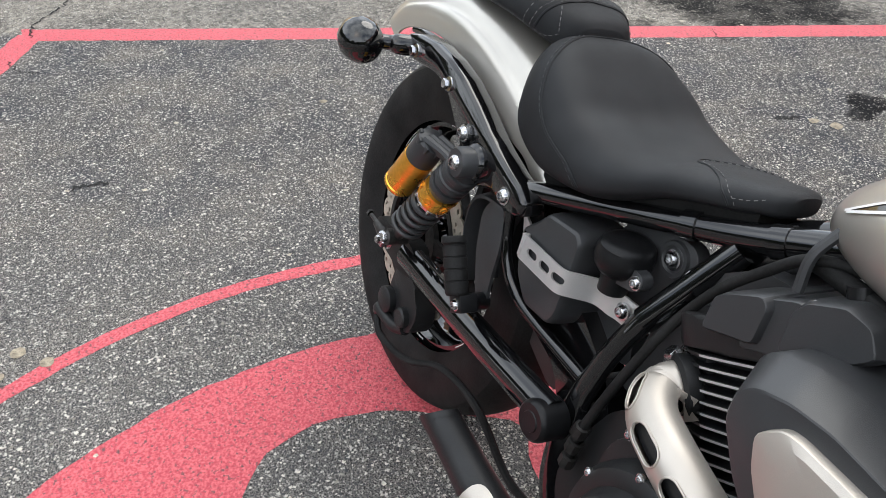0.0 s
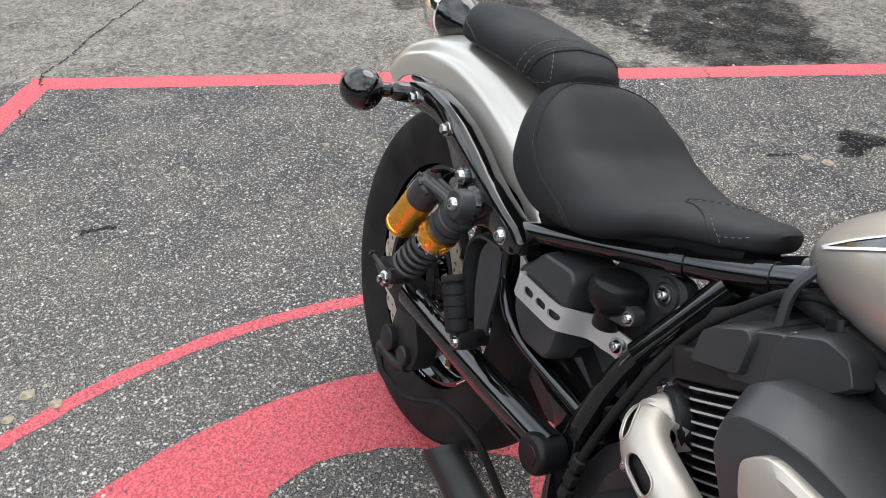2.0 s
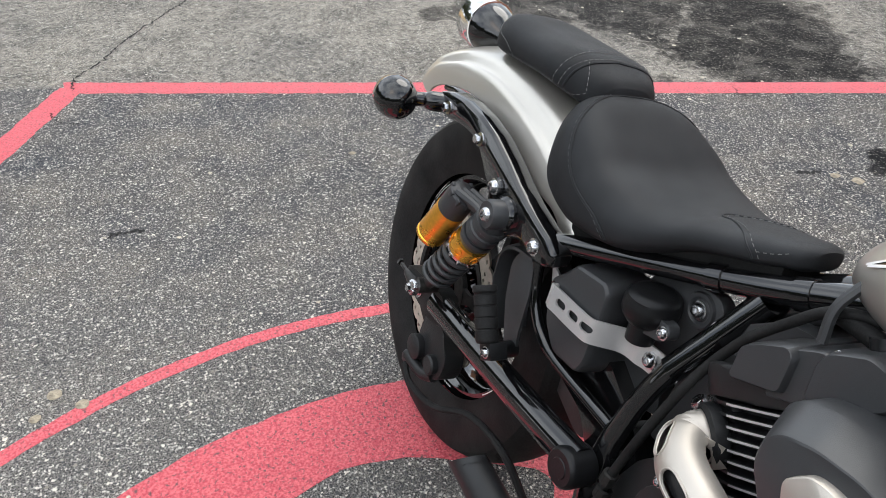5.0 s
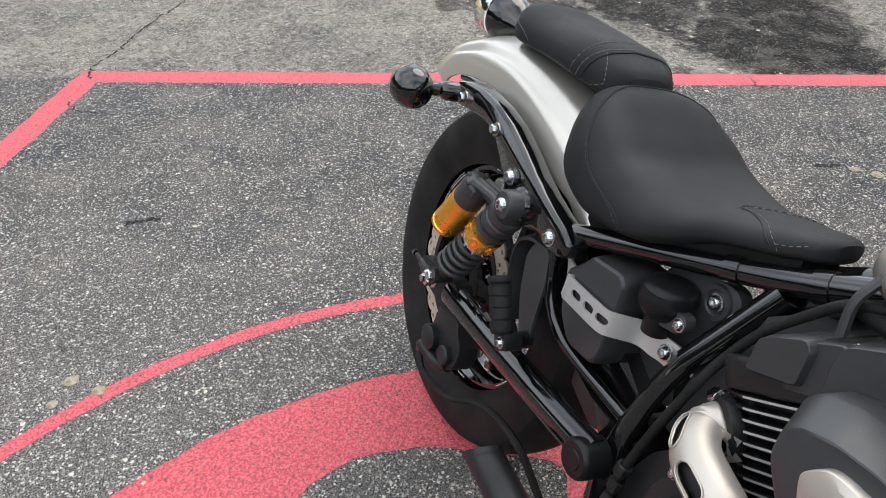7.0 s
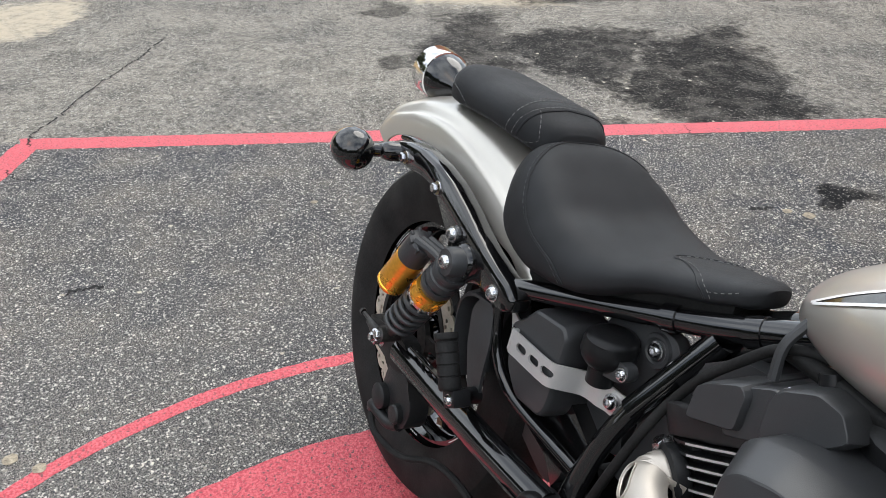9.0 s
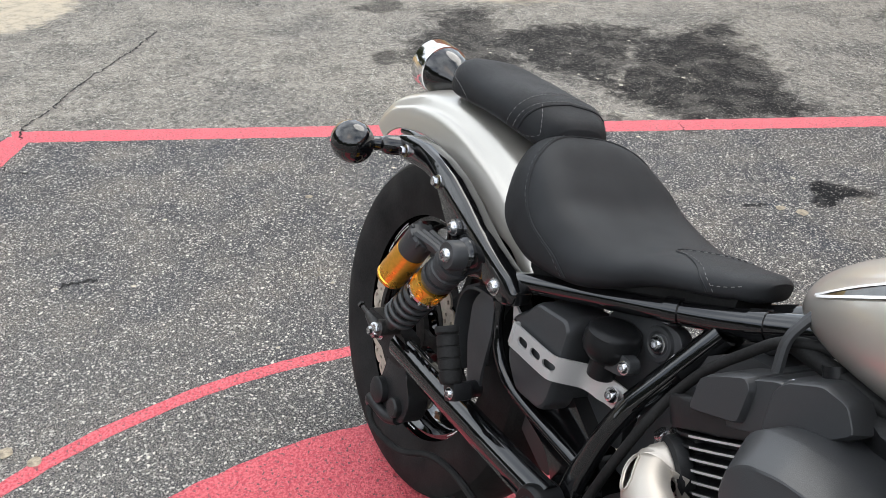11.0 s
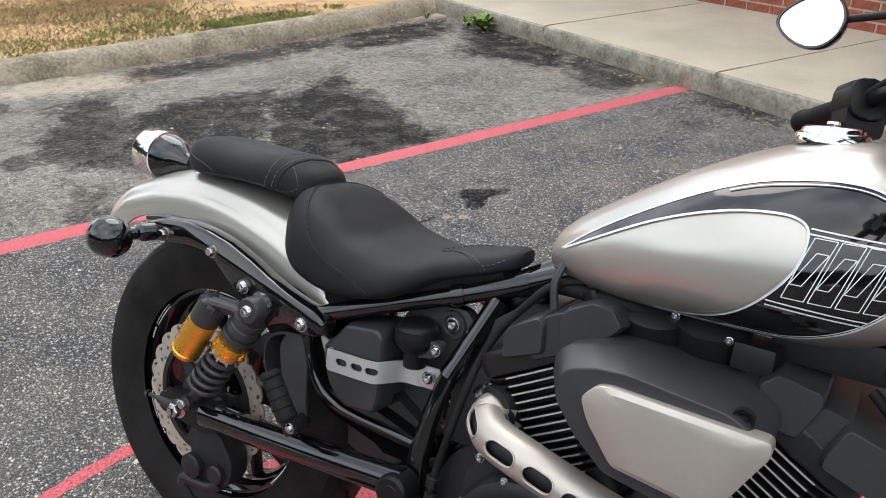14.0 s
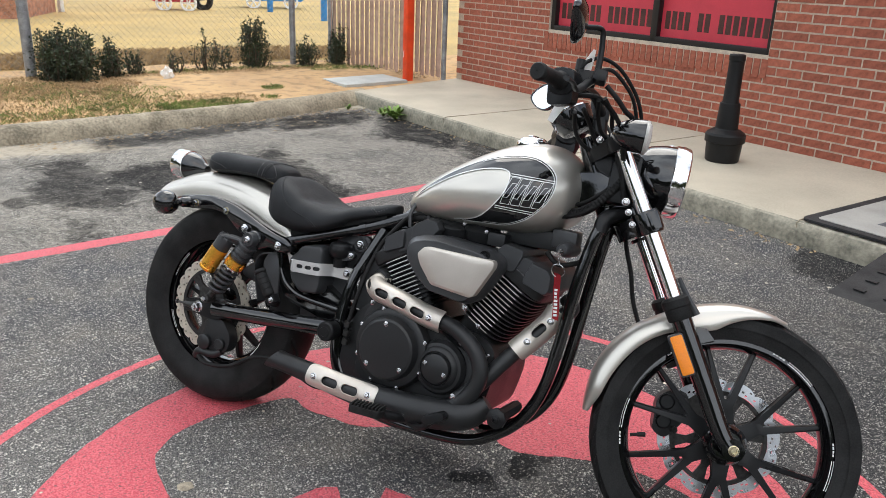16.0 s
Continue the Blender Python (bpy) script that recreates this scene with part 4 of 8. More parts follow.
# side cover, bracket, reservoir knob
bm = bmesh.new()
COVER = rounded([(0.322, 0.560), (0.335, 0.579), (0.400, 0.588), (0.411, 0.577), (0.414, 0.53), (0.414, 0.462), (0.405, 0.443), (0.345, 0.437), (0.310, 0.468), (0.292, 0.530)], 0.012)
rings = []
for y, k in ((0.045, 1.02), (0.100, 1.0), (0.112, 0.985), (0.120, 0.95), (0.123, 0.90), (0.124, 0.80)):
    rings.append([SIDE @ V3(0.37 + (u - 0.37) * k, 0.515 + (v - 0.515) * k, y) for u, v in COVER])
loft(bm, rings)
box = part("side_cover", bm, PLASTIC, bike, "black plastic side cover", 30)
bm = bmesh.new()
prism(bm, rounded([(0.40, 0.60), (0.44, 0.625), (0.515, 0.635), (0.535, 0.60), (0.52, 0.55), (0.48, 0.50), (0.50, 0.44), (0.40, 0.43), (0.39, 0.52)], 0.015), 0.03, 0.052, SIDE, 0.004)
part("backing_plate", bm, PLASTIC, box)
bm = bmesh.new()
lathe(bm, [(0, 0.053), (0.014, 0.053), (0.017, 0.056), (0.022, 0.056), (0.0245, 0.050)], SIDE @ Matrix.Translation((0.492, 0.605, 0)), 24)
part("plate_boss", bm, PLASTIC, box)
bolt((0.492, -0.056, 0.605), box, s=0.95)
bm = bmesh.new()
lathe(bm, [(0, -0.060), (0.018, -0.058), (0.019, -0.030), (0.0255, -0.027), (0.0315, -0.019), (0.0345, -0.010), (0.0345, 0.003), (0.0325, 0.008), (0.0325, 0.011), (0.029, 0.016), (0.022, 0.0185), (0.010, 0.0195), (0.0, 0.0198)], axis_m((0.449, -0.086, 0.588), (0.0, -0.06, 1)) @ Matrix.Diagonal((1.12, 1.0, 0.95, 1)), 32)
knob = part("brake_reservoir", bm, SATIN, bike, "black capped brake fluid reservoir")
bm = bmesh.new()
prism(bm, rounded([(0.440, 0.548), (0.452, 0.585), (0.498, 0.586), (0.503, 0.570), (0.490, 0.560)], 0.008), 0.080, 0.098, SIDE, 0.003)
part("reservoir_bracket", bm, PLASTIC, knob)
bolt((0.492, -0.100, 0.574), knob, s=0.7)
# strap with slots, bent near its front end
def sheet(outline, holes, place, thick, step=0.006):
    """A thin plate cut to an outline with holes and laid on a surface by place(u, v)."""
    from mathutils.geometry import delaunay_2d_cdt
    pts, edges = [], []
    for loop in (outline, *holes):
        k, n = len(pts), len(loop)
        pts += [Vector(p) for p in loop]
        edges += [(k + i, k + (i + 1) % n) for i in range(n)]
    lo, hi = np.min(outline, 0), np.max(outline, 0)
    pts += [Vector((x, y)) for x in np.arange(lo[0] + step / 2, hi[0], step) for y in np.arange(lo[1] + step / 2, hi[1], step)]
    vs, _, fs, *_ = delaunay_2d_cdt(pts, edges, [], 0, 1e-7)
    bm = bmesh.new()
    v3 = [bm.verts.new(place(p.x, p.y)) for p in vs]
    def inside(c, loop):
        hit = False
        for (x0, y0), (x1, y1) in zip(loop, loop[1:] + loop[:1]):
            if (y0 > c.y) != (y1 > c.y) and c.x < x0 + (c.y - y0) / (y1 - y0) * (x1 - x0):
                hit = not hit
        return hit
    for q in fs:
        c = sum((vs[i] for i in q), Vector((0, 0))) / len(q)
        if inside(c, outline) and not any(inside(c, h) for h in holes):
            bm.faces.new([v3[i] for i in q])
    bmesh.ops.delete(bm, geom=[v for v in bm.verts if not v.link_faces], context="VERTS")
    bmesh.ops.recalc_face_normals(bm, faces=bm.faces[:])
    bmesh.ops.solidify(bm, geom=bm.faces[:], thickness=thick)
    return bm


STRAP = [(0.296, -0.1315, 0.513), (0.33, -0.132, 0.515), (0.396, -0.132, 0.518), (0.410, -0.129, 0.519), (0.422, -0.114, 0.520), (0.434, -0.094, 0.520), (0.446, -0.086, 0.519), (0.457, -0.083, 0.518), (0.466, -0.077, 0.517), (0.480, -0.073, 0.516), (0.50, -0.068, 0.515)]


def strap_at(x, v):
    y, z = table(STRAP, x)
    return V3(x, y, z + v)


def ends(x0, x1, h, n=14):
    return [(x0 + (x1 - x0) * k / n, -h) for k in range(n + 1)] + [(x1 - (x1 - x0) * k / n, h) for k in range(n + 1)]


bm = sheet(rounded(ends(0.316, 0.492, 0.0180, 22), 0.003, 2), [slot(x, 0.001, 1, 0.0, 0.011, 0.0058) for x in (0.343, 0.373, 0.401)], strap_at, 0.003, 0.004)
strap = part("cover_strap", bm, ALU, bike, "slotted brushed aluminium strap")
bolt((0.474, -0.079, 0.517), strap, s=0.9)
bolt((0.308, -0.120, 0.525), strap, BOLT_S, s=1.1)
bm = bmesh.new()
prism(bm, rounded([(0.284, 0.548), (0.300, 0.541), (0.322, 0.531), (0.322, 0.500), (0.302, 0.508)], 0.004), 0.114, 0.118, SIDE, 0.001)
prism(bm, [(0.314, 0.500), (0.320, 0.500), (0.320, 0.533), (0.314, 0.533)], 0.116, 0.133, SIDE, 0.001)
part("strap_tab", bm, ALU, strap)

# rear footpeg on its bent plate bracket
bm = bmesh.new()
prism(bm, rounded([(0.226, 0.45), (0.214, 0.505), (0.226, 0.533), (0.262, 0.539), (0.276, 0.489), (0.280, 0.42), (0.290, 0.385), (0.268, 0.372), (0.250, 0.40)], 0.012), 0.128, 0.133, SIDE, 0.0015)
peg = part("peg_bracket", bm, PLASTIC, bike, "black pillion footpeg bracket")
bm = bmesh.new()
edge = [p[:2] for p in curve_pts([(0.214, 0.39), (0.198, 0.44), (0.188, 0.480), (0.191, 0.514), (0.216, 0.534), (0.264, 0.542)], 5)]
back = [(u + 0.003, v - 0.004) for u, v in edge]
loft(bm, [[SIDE @ V3(u, v, y) for u, v in edge + back[::-1]] for y in (0.045, 0.090, 0.130, 0.140)])
part("bracket_flange", bm, PLASTIC, peg, "satin black bent flange", 50)
bm = bmesh.new()
pp, dd = V3(0.299, -0.196, 0.424), V3(-0.045, 0.0, 0.064)
lathe(bm, [(0, 0.0), (0.0145, 0.0), (0.0165, 0.003)] + sum([[(0.0168, 0.005 + 0.0165 * k), (0.0168, 0.0185 + 0.0165 * k), (0.0154, 0.0192 + 0.0165 * k), (0.0154, 0.0206 + 0.0165 * k)] for k in range(4)], []) + [(0.0180, 0.073), (0.0180, 0.080), (0.0165, 0.082), (0, 0.082)], axis_m(pp, dd), 24)
part("footpeg", bm, RUBBER, peg, "folded black rubber footpeg")
bm = bmesh.new()
block(bm, (0, 0, 0), (0.030, 0.030, 0.026), axis_m((0.304, -0.185, 0.413), dd), 0.004)
sweep(bm, [(0.302, -0.182, 0.412), (0.280, -0.150, 0.395), (0.276, -0.128, 0.392)], [0.012, 0.013, 0.014], 10, 3)
part("peg_mount", bm, SATIN, peg)
bolt((0.307, -0.201, 0.414), peg, BOLT_S, s=1.1)

# engine
def cyl_frame(x, z, lean):
    t = radians(lean)
    ax = V3(math.sin(t), 0, math.cos(t))
    return Matrix.Translation((x, 0, z)) @ Matrix((V3(math.cos(t), 0, -math.sin(t)), V3(0, 1, 0), ax)).transposed().to_4x4()


def squircle(a, b, n=28, e=0.55):
    return [(math.copysign(abs(math.cos(t)) ** e, math.cos(t)) * a, math.copysign(abs(math.sin(t)) ** e, math.sin(t)) * b) for t in (2 * math.pi * j / n for j in range(n))]


bm = bmesh.new()
prism(bm, rounded([(0.57, 0.24), (0.60, 0.46), (0.70, 0.47), (0.80, 0.44), (0.93, 0.45), (0.985, 0.42), (0.99, 0.33), (0.965, 0.22), (0.85, 0.175), (0.62, 0.18)], 0.03), -0.13, 0.13, SIDE, 0.01)
engine = part("engine", bm, ENGINE, bike, "black air-cooled V-twin engine")
bm = bmesh.new()
prism(bm, rounded([(0.505, 0.20), (0.515, 0.34), (0.55, 0.43), (0.60, 0.47), (0.64, 0.44), (0.64, 0.19), (0.56, 0.17)], 0.015), -0.10, 0.112, SIDE, 0.008)
part("gearbox_case", bm, ENGINE, engine, "black gearbox case", 30)
for x, z, lean, lbl in ((0.755, 0.425, -30, "rear"), (0.895, 0.425, 30, "front")):
    M = cyl_frame(x, z, lean)
    bm = bmesh.new()
    prism(bm, squircle(0.062, 0.10), 0.0, 0.20, M)
    cyl = part("cylinder", bm, ENGINE, engine, "black finned cylinder", m=None)
    for k in range(3, 16):
        h = 0.014 + k * 0.0122
        bm = bmesh.new()
        a = 0.075 + 0.012 * k / 15
        prism(bm, squircle(a, 0.122), h, h + 0.003, M)
        part("fin", bm, ENGINE, cyl)
        bm = bmesh.new()
        arc = squircle(a + 0.0004, 0.1226, 56)
        # bright metal is laid only on the stretch of edge that catches light
        lit_part = [p for p in arc if p[1] < -0.1195 and abs(p[0]) < 0.060 - 0.0012 * abs(k - 9)]
        lit_part.sort()
        lo, hi = [bm.verts.new(M @ V3(p[0], p[1], h + 0.0002)) for p in lit_part], [bm.verts.new(M @ V3(p[0], p[1], h + 0.0028)) for p in lit_part]
        for i in range(len(lit_part) - 1):
            bm.faces.new((lo[i], lo[i + 1], hi[i + 1], hi[i]))
        part("fin_edge", bm, ALU, cyl, "bare machined fin edge, drawn only where it catches light")
    bm = bmesh.new()
    prism(bm, squircle(0.090, 0.120, 28, 0.4), 0.203, 0.240, M, 0.006)
    part("cylinder_head", bm, ENGINE, engine, "black cylinder head")

def lump(name, out, y0, y1, label, s=0.86, cut=0.016):
    """A faceted casting: an outline run across the engine, drawn in at its outer end."""
    cx, cz = sum(p[0] for p in out) / len(out), sum(p[1] for p in out) / len(out)
    bm = bmesh.new()
    o = rounded(out, 0.006, 2)
    rings = []
    for y, k in ((y0, 1.0), (y1 - cut, 1.0), (y1, s), (y1 + 0.001, s * 0.97)):
        rings.append([SIDE @ V3(cx + (u - cx) * k, cz + (v - cz) * k, y) for u, v in o])
    loft(bm, rings)
    return part(name, bm, PLASTIC, engine, label, 28)


L1 = [(0.612, 0.606), (0.610, 0.648), (0.626, 0.662), (0.662, 0.684), (0.672, 0.676), (0.675, 0.632)]
L2 = [(0.655, 0.614), (0.645, 0.664), (0.655, 0.676), (0.690, 0.697), (0.704, 0.692), (0.706, 0.640)]
L3 = [(0.692, 0.640), (0.686, 0.688), (0.695, 0.704), (0.732, 0.725), (0.762, 0.723), (0.780, 0.700), (0.762, 0.680)]
lump("rocker_cover", L1, -0.11, 0.130, "satin black faceted rocker cover", 0.90, 0.013)
lump("rocker_bridge", L2, -0.11, 0.121, "satin black rocker bridge", 0.95, 0.006)
rb = lump("rocker_box", L3, -0.11, 0.131, "satin black rocker box", 0.88, 0.015)
bm = bmesh.new()
# shallow dish in a darker black, its colour standing for the hole's shade
lathe(bm, [(0, 0.001), (0.009, 0.001), (0.011, 0.006), (0.0125, 0.006), (0.0125, -0.01)], axis_m((0.715, -0.088, 0.7215), (-0.50, 0, 0.87)), 20)
part("bolt_well", bm, SATIN, rb)
RC2 = [(0.941, 0.677), (0.962, 0.698), (1.016, 0.688), (1.018, 0.672), (0.997, 0.624), (0.976, 0.626)]
lump("rocker_cover", RC2, -0.11, 0.124, "satin black faceted rocker cover", 0.93, 0.012)
RB2 = [(0.996, 0.625), (1.014, 0.672), (1.050, 0.664), (1.050, 0.645), (1.028, 0.617)]
lump("rocker_bridge", RB2, -0.11, 0.117, "satin black rocker bridge", 0.96, 0.006)
RD = [(1.024, 0.604), (1.026, 0.622), (1.045, 0.664), (1.091, 0.651), (1.104, 0.635), (1.104, 0.594), (1.091, 0.582)]
lump("rocker_box", RD, -0.11, 0.134, "satin black rocker box", 0.90, 0.014)

# clutch and generator covers
def round_cover(c, rows, name, label, mat=ENGINE, parent=None, n=48):
    bm = bmesh.new()
    lathe(bm, rows, SIDE @ Matrix.Translation((c[0], c[1], 0)), n)
    return part(name, bm, mat, parent or engine, label, 30)


cl = round_cover((0.708, 0.365), [(0.112, 0.12), (0.112, 0.175), (0.106, 0.188), (0.097, 0.193), (0.088, 0.193), (0.086, 0.199), (0.082, 0.214), (0.076, 0.218), (0.0, 0.222)], "clutch_cover", "round black clutch cover")
for a in (95, 225, 320):
    bolt((0.708 + 0.069 * math.cos(radians(a)), -0.2195, 0.365 + 0.069 * math.sin(radians(a))), cl, BOLT_S, s=0.85)
for a in range(20, 380, 45):
    bolt((0.708 + 0.106 * math.cos(radians(a)), -0.188, 0.365 + 0.106 * math.sin(radians(a))), cl, BOLT_S, s=0.75)
al = round_cover((0.853, 0.345), [(0.074, 0.12), (0.074, 0.168), (0.066, 0.18), (0.058, 0.182), (0.054, 0.188), (0.046, 0.192), (0.044, 0.186), (0.041, 0.186), (0.039, 0.20), (0.034, 0.203), (0.0, 0.204)], "cam_cover", "round black engine side cover")
for a in (160, 340):
    bolt((0.853 + 0.03 * math.cos(radians(a)), -0.203, 0.345 + 0.03 * math.sin(radians(a))), al, BOLT_S, s=0.8)
bm = bmesh.new()
prism(bm, rounded([(0.59, 0.27), (0.60, 0.45), (0.65, 0.485), (0.76, 0.48), (0.86, 0.42), (0.95, 0.39), (0.95, 0.29), (0.88, 0.25), (0.65, 0.235)], 0.03), 0.10, 0.16, SIDE, 0.012)
part("engine_side_case", bm, ENGINE, engine, "black engine side case", 30)
for x, z in ((0.62, 0.47), (0.67, 0.49), (0.90, 0.42), (0.97, 0.40), (0.985, 0.33), (1.0, 0.36), (0.93, 0.47)):
    bolt((x, -0.142 if x > 0.9 else -0.163, z), engine, BOLT_S, s=0.85)

# air cleaner cover
AC = rounded([(0.708, 0.622), (0.706, 0.655), (0.720, 0.672), (0.755, 0.684), (0.80, 0.689), (0.935, 0.678), (0.962, 0.667), (0.979, 0.648), (0.977, 0.628), (0.949, 0.574), (0.922, 0.535), (0.900, 0.524), (0.793, 0.539), (0.743, 0.579)], 0.010, 3)
bm = bmesh.new()
rings = []
for h, s in ((0.07, 0.96), (0.12, 0.99), (0.168, 1.0), (0.172, 0.990), (0.2205, 0.872), (0.2235, 0.858), (0.2245, 0.840)):
    rings.append([SIDE @ V3(0.905 + (u - 0.905) * s, 0.612 + (v - 0.612) * s, h) for u, v in AC])
loft(bm, rings)
air = part("air_cleaner", bm, PLASTIC, engine, "satin black air cleaner cover", 25)
SI = rounded([(0.769, 0.638), (0.787, 0.658), (0.802, 0.661), (0.981, 0.657), (0.984, 0.642), (0.941, 0.560), (0.930, 0.554), (0.819, 0.566), (0.781, 0.612)], 0.008, 3)
bm = bmesh.new()
rings = []
for h, s in ((0.21, 1.0), (0.2335, 1.0), (0.2355, 0.988), (0.239, 0.86), (0.240, 0.6)):
    rings.append([SIDE @ V3(0.875 + (u - 0.875) * s, 0.612 + (v - 0.612) * s, h) for u, v in SI])
loft(bm, rings)
part("cover_panel", bm, SATINSILVER, air, "satin silver insert panel", 20)
bm = bmesh.new()
lathe(bm, [(0.0, 0.208), (0.007, 0.208), (0.0115, 0.216), (0.0125, 0.2165), (0.0125, 0.205)], SIDE @ Matrix.Translation((0.946, 0.664, 0)), 20)
part("cover_grommet", bm, RUBBER, air)
bolt((0.946, -0.209, 0.664), air, BOLT_K, s=0.9)
bm = bmesh.new()
A = axis_m((0.748, -0.187, 0.655), (-0.55, -0.80, 0.25))
# only a few millimetres deep; the dark material paints in the well's shade
lathe(bm, [(0.0, -0.002), (0.0075, -0.002), (0.0085, 0.001), (0.0105, 0.002), (0.0105, -0.008)], A @ Matrix.Diagonal((0.8, 1.3, 1, 1)), 20)
part("bolt_well", bm, RUBBER, air, "shallow bolt well, dark colour standing for the shade inside")
bolt((0.897, -0.17, 0.515), air, BOLT_S)

# exhaust
P1 = [(0.640, -0.075, 0.540), (0.612, -0.098, 0.526), (0.607, -0.128, 0.514), (0.630, -0.155, 0.506), (0.672, -0.168, 0.500), (0.735, -0.173, 0.487), (0.80, -0.175, 0.472), (0.868, -0.178, 0.463), (0.925, -0.182, 0.436), (0.962, -0.184, 0.398), (0.975, -0.186, 0.350), (0.955, -0.188, 0.298), (0.91, -0.19, 0.255)]
P2 = [(1.125, -0.03, 0.575), (1.145, -0.05, 0.555), (1.125, -0.068, 0.528), (1.085, -0.085, 0.485), (1.03, -0.12, 0.415), (0.97, -0.16, 0.33), (0.92, -0.185, 0.275)]
bm = bmesh.new()
sweep(bm, P1, 0.0215, 18)
exhaust = part("exhaust", bm, ENGINE, bike, "matt black two-into-one exhaust with satin silver shields")
bm = bmesh.new()
sweep(bm, P2, 0.0215, 18)
bolt((0.571, -0.080, 0.526), exhaust, BOLT_H, (-0.55, -0.55, 0.62), 1.35, label="steel flange bolt")
part("front_pipe", bm, ENGINE, exhaust, "matt black front header pipe")
bm = bmesh.new()
sweep(bm, [(1.005, -0.172, 0.285), (0.965, -0.185, 0.250), (0.90, -0.196, 0.233), (0.80, -0.201, 0.225), (0.70, -0.203, 0.224), (0.60, -0.204, 0.230), (0.50, -0.205, 0.239), (0.42, -0.204, 0.246), (0.348, -0.203, 0.252)], [0.024, 0.036, 0.040, 0.040, 0.038, 0.035, 0.0305, 0.028, 0.0275], 26)
for v in bm.verts:
    if v.co.x < 0.365:
        v.co.x += (0.252 - v.co.z) * -0.7
part("muffler", bm, ENGINE, exhaust, "matt black muffler with slash-cut tip", 50)
bm = bmesh.new()
lathe(bm, [(0.033, 0), (0.036, 0.004), (0.036, 0.016), (0.03, 0.02)], axis_m((0.620, -0.098, 0.530), (-0.45, -1, -0.4)), 24)
prism(bm, slot(0, 0, -0.35, 1, 0.055, 0.020), -0.012, 0.0, axis_m((0.622, -0.092, 0.534), (-0.45, -1, -0.4)), 0.003)
part("pipe_flange", bm, ENGINE, exhaust)
bolt((0.586, -0.090, 0.540), exhaust, BOLT_H, d=(-0.45, -1, -0.2), s=1.1)


def shield(name, pts, r, slots, a0=-80, a1=100, parent=None, label="", bolts=(), tilt=0.0, rise=0.0):
    """A half-round heat shield along a pipe, with long slots cut through it."""
    P = [Vector(p[:3]) for p in curve_pts([(*p, 0) for p in pts], 10)]
    dist = [0.0]
    for a, b in zip(P, P[1:]):
        dist.append(dist[-1] + (b - a).length)
    tot = dist[-1]

    def at(s, arc, lift=0.0):
        k = min(len(P) - 2, max(0, int(np.searchsorted(dist, s)) - 1))
        t = (s - dist[k]) / (dist[k + 1] - dist[k])
        c = P[k].lerp(P[k + 1], t)
        d = ((P[k + 1] - P[max(k - 1, 0)]).normalized().lerp((P[min(k + 2, len(P) - 1)] - P[k]).normalized(), t)).normalized()
        out = V3(0, -1, tilt)
        out = (out - d * out.dot(d)).normalized()
        a = arc / r
        way = out * math.cos(a) + d.cross(out) * math.sin(a)
        return c + way * (r + lift), way
    lo, hi = r * radians(a0), r * radians(a1)
    box = [(0.0, lo), (tot, lo), (tot, hi), (0.0, hi)]
    outline = []
    rd = rounded(box, 0.022, 6)
    for (x0, y0), (x1, y1) in zip(rd, rd[1:] + rd[:1]):
        n = max(1, int(math.hypot(x1 - x0, y1 - y0) / 0.008))
        outline += [(x0 + (x1 - x0) * k / n, y0 + (y1 - y0) * k / n) for k in range(n)]
    bm = sheet(outline, [slot(s0, -rise, 1, 0, l - 2 * w, w, 8) for s0, l, w in slots], lambda s, v: at(s, v)[0], 0.002, 0.006)
    ob = part(name, bm, SATINSILVER, parent, label, 50)
    for s0, l, w in slots:
        bm = bmesh.new()
        loop = slot(s0, -rise, 1, 0, l - 2 * w, w + 0.0008, 8)
        rim = [at(x, y, 0.0006)[0] for x, y in loop]
        sweep(bm, rim + rim[:1], 0.0013, 6, 1)
        part("slot_rim", bm, SATINSILVER, ob)
    for s0, a in bolts:
        p, q = at(s0, r * radians(a))
        bolt(p, ob, BOLT_S, q, 1.15)
    return ob


SH1 = [(0.614, -0.100, 0.525), (0.609, -0.128, 0.514), (0.632, -0.155, 0.506), (0.674, -0.168, 0.500), (0.735, -0.173, 0.487), (0.80, -0.175, 0.472), (0.850, -0.177, 0.465)]
shield("heat_shield", SH1, 0.030, [(0.052, 0.032, 0.0105), (0.105, 0.042, 0.0115), (0.163, 0.044, 0.0115), (0.221, 0.044, 0.0115)], -112, 88, exhaust, "satin silver slotted heat shield", [(0.258, -8)], 0.0, 0.004)
shield("heat_shield", [(1.118, -0.072, 0.548), (1.098, -0.080, 0.505), (1.035, -0.117, 0.423)], 0.031, [(0.075, 0.045, 0.012)], -88, 92, exhaust, "satin silver heat shield", [(0.035, -8), (0.118, -5)])
shield("heat_shield", [(0.490, -0.205, 0.240), (0.60, -0.204, 0.230), (0.712, -0.203, 0.224)], 0.0395, [(0.078, 0.052, 0.0125), (0.143, 0.052, 0.0125)], -58, 46, exhaust, "satin silver muffler shield", [(0.024, 0), (0.198, -5)], 0.25)
for x, z in ((0.80, 0.205), (0.93, 0.225), (0.925, 0.285)):
    bolt((x, -0.236 if x < 0.9 else -0.226, z + 0.01), exhaust, BOLT_S, s=0.9)

# rider footpeg, brake pedal, lower clutter
bm = bmesh.new()
pgm = Matrix.Translation((0.735, -0.315, 0.228)) @ Matrix.Rotation(radians(8), 4, "Z")
prism(bm, rounded([(-0.045, -0.022), (0.04, -0.026), (0.05, 0.0), (0.04, 0.026), (-0.045, 0.022)], 0.012), -0.010, 0.008, pgm, 0.003)
pegf = part("rider_footpeg", bm, RUBBER, bike, "ribbed rubber rider footpeg")
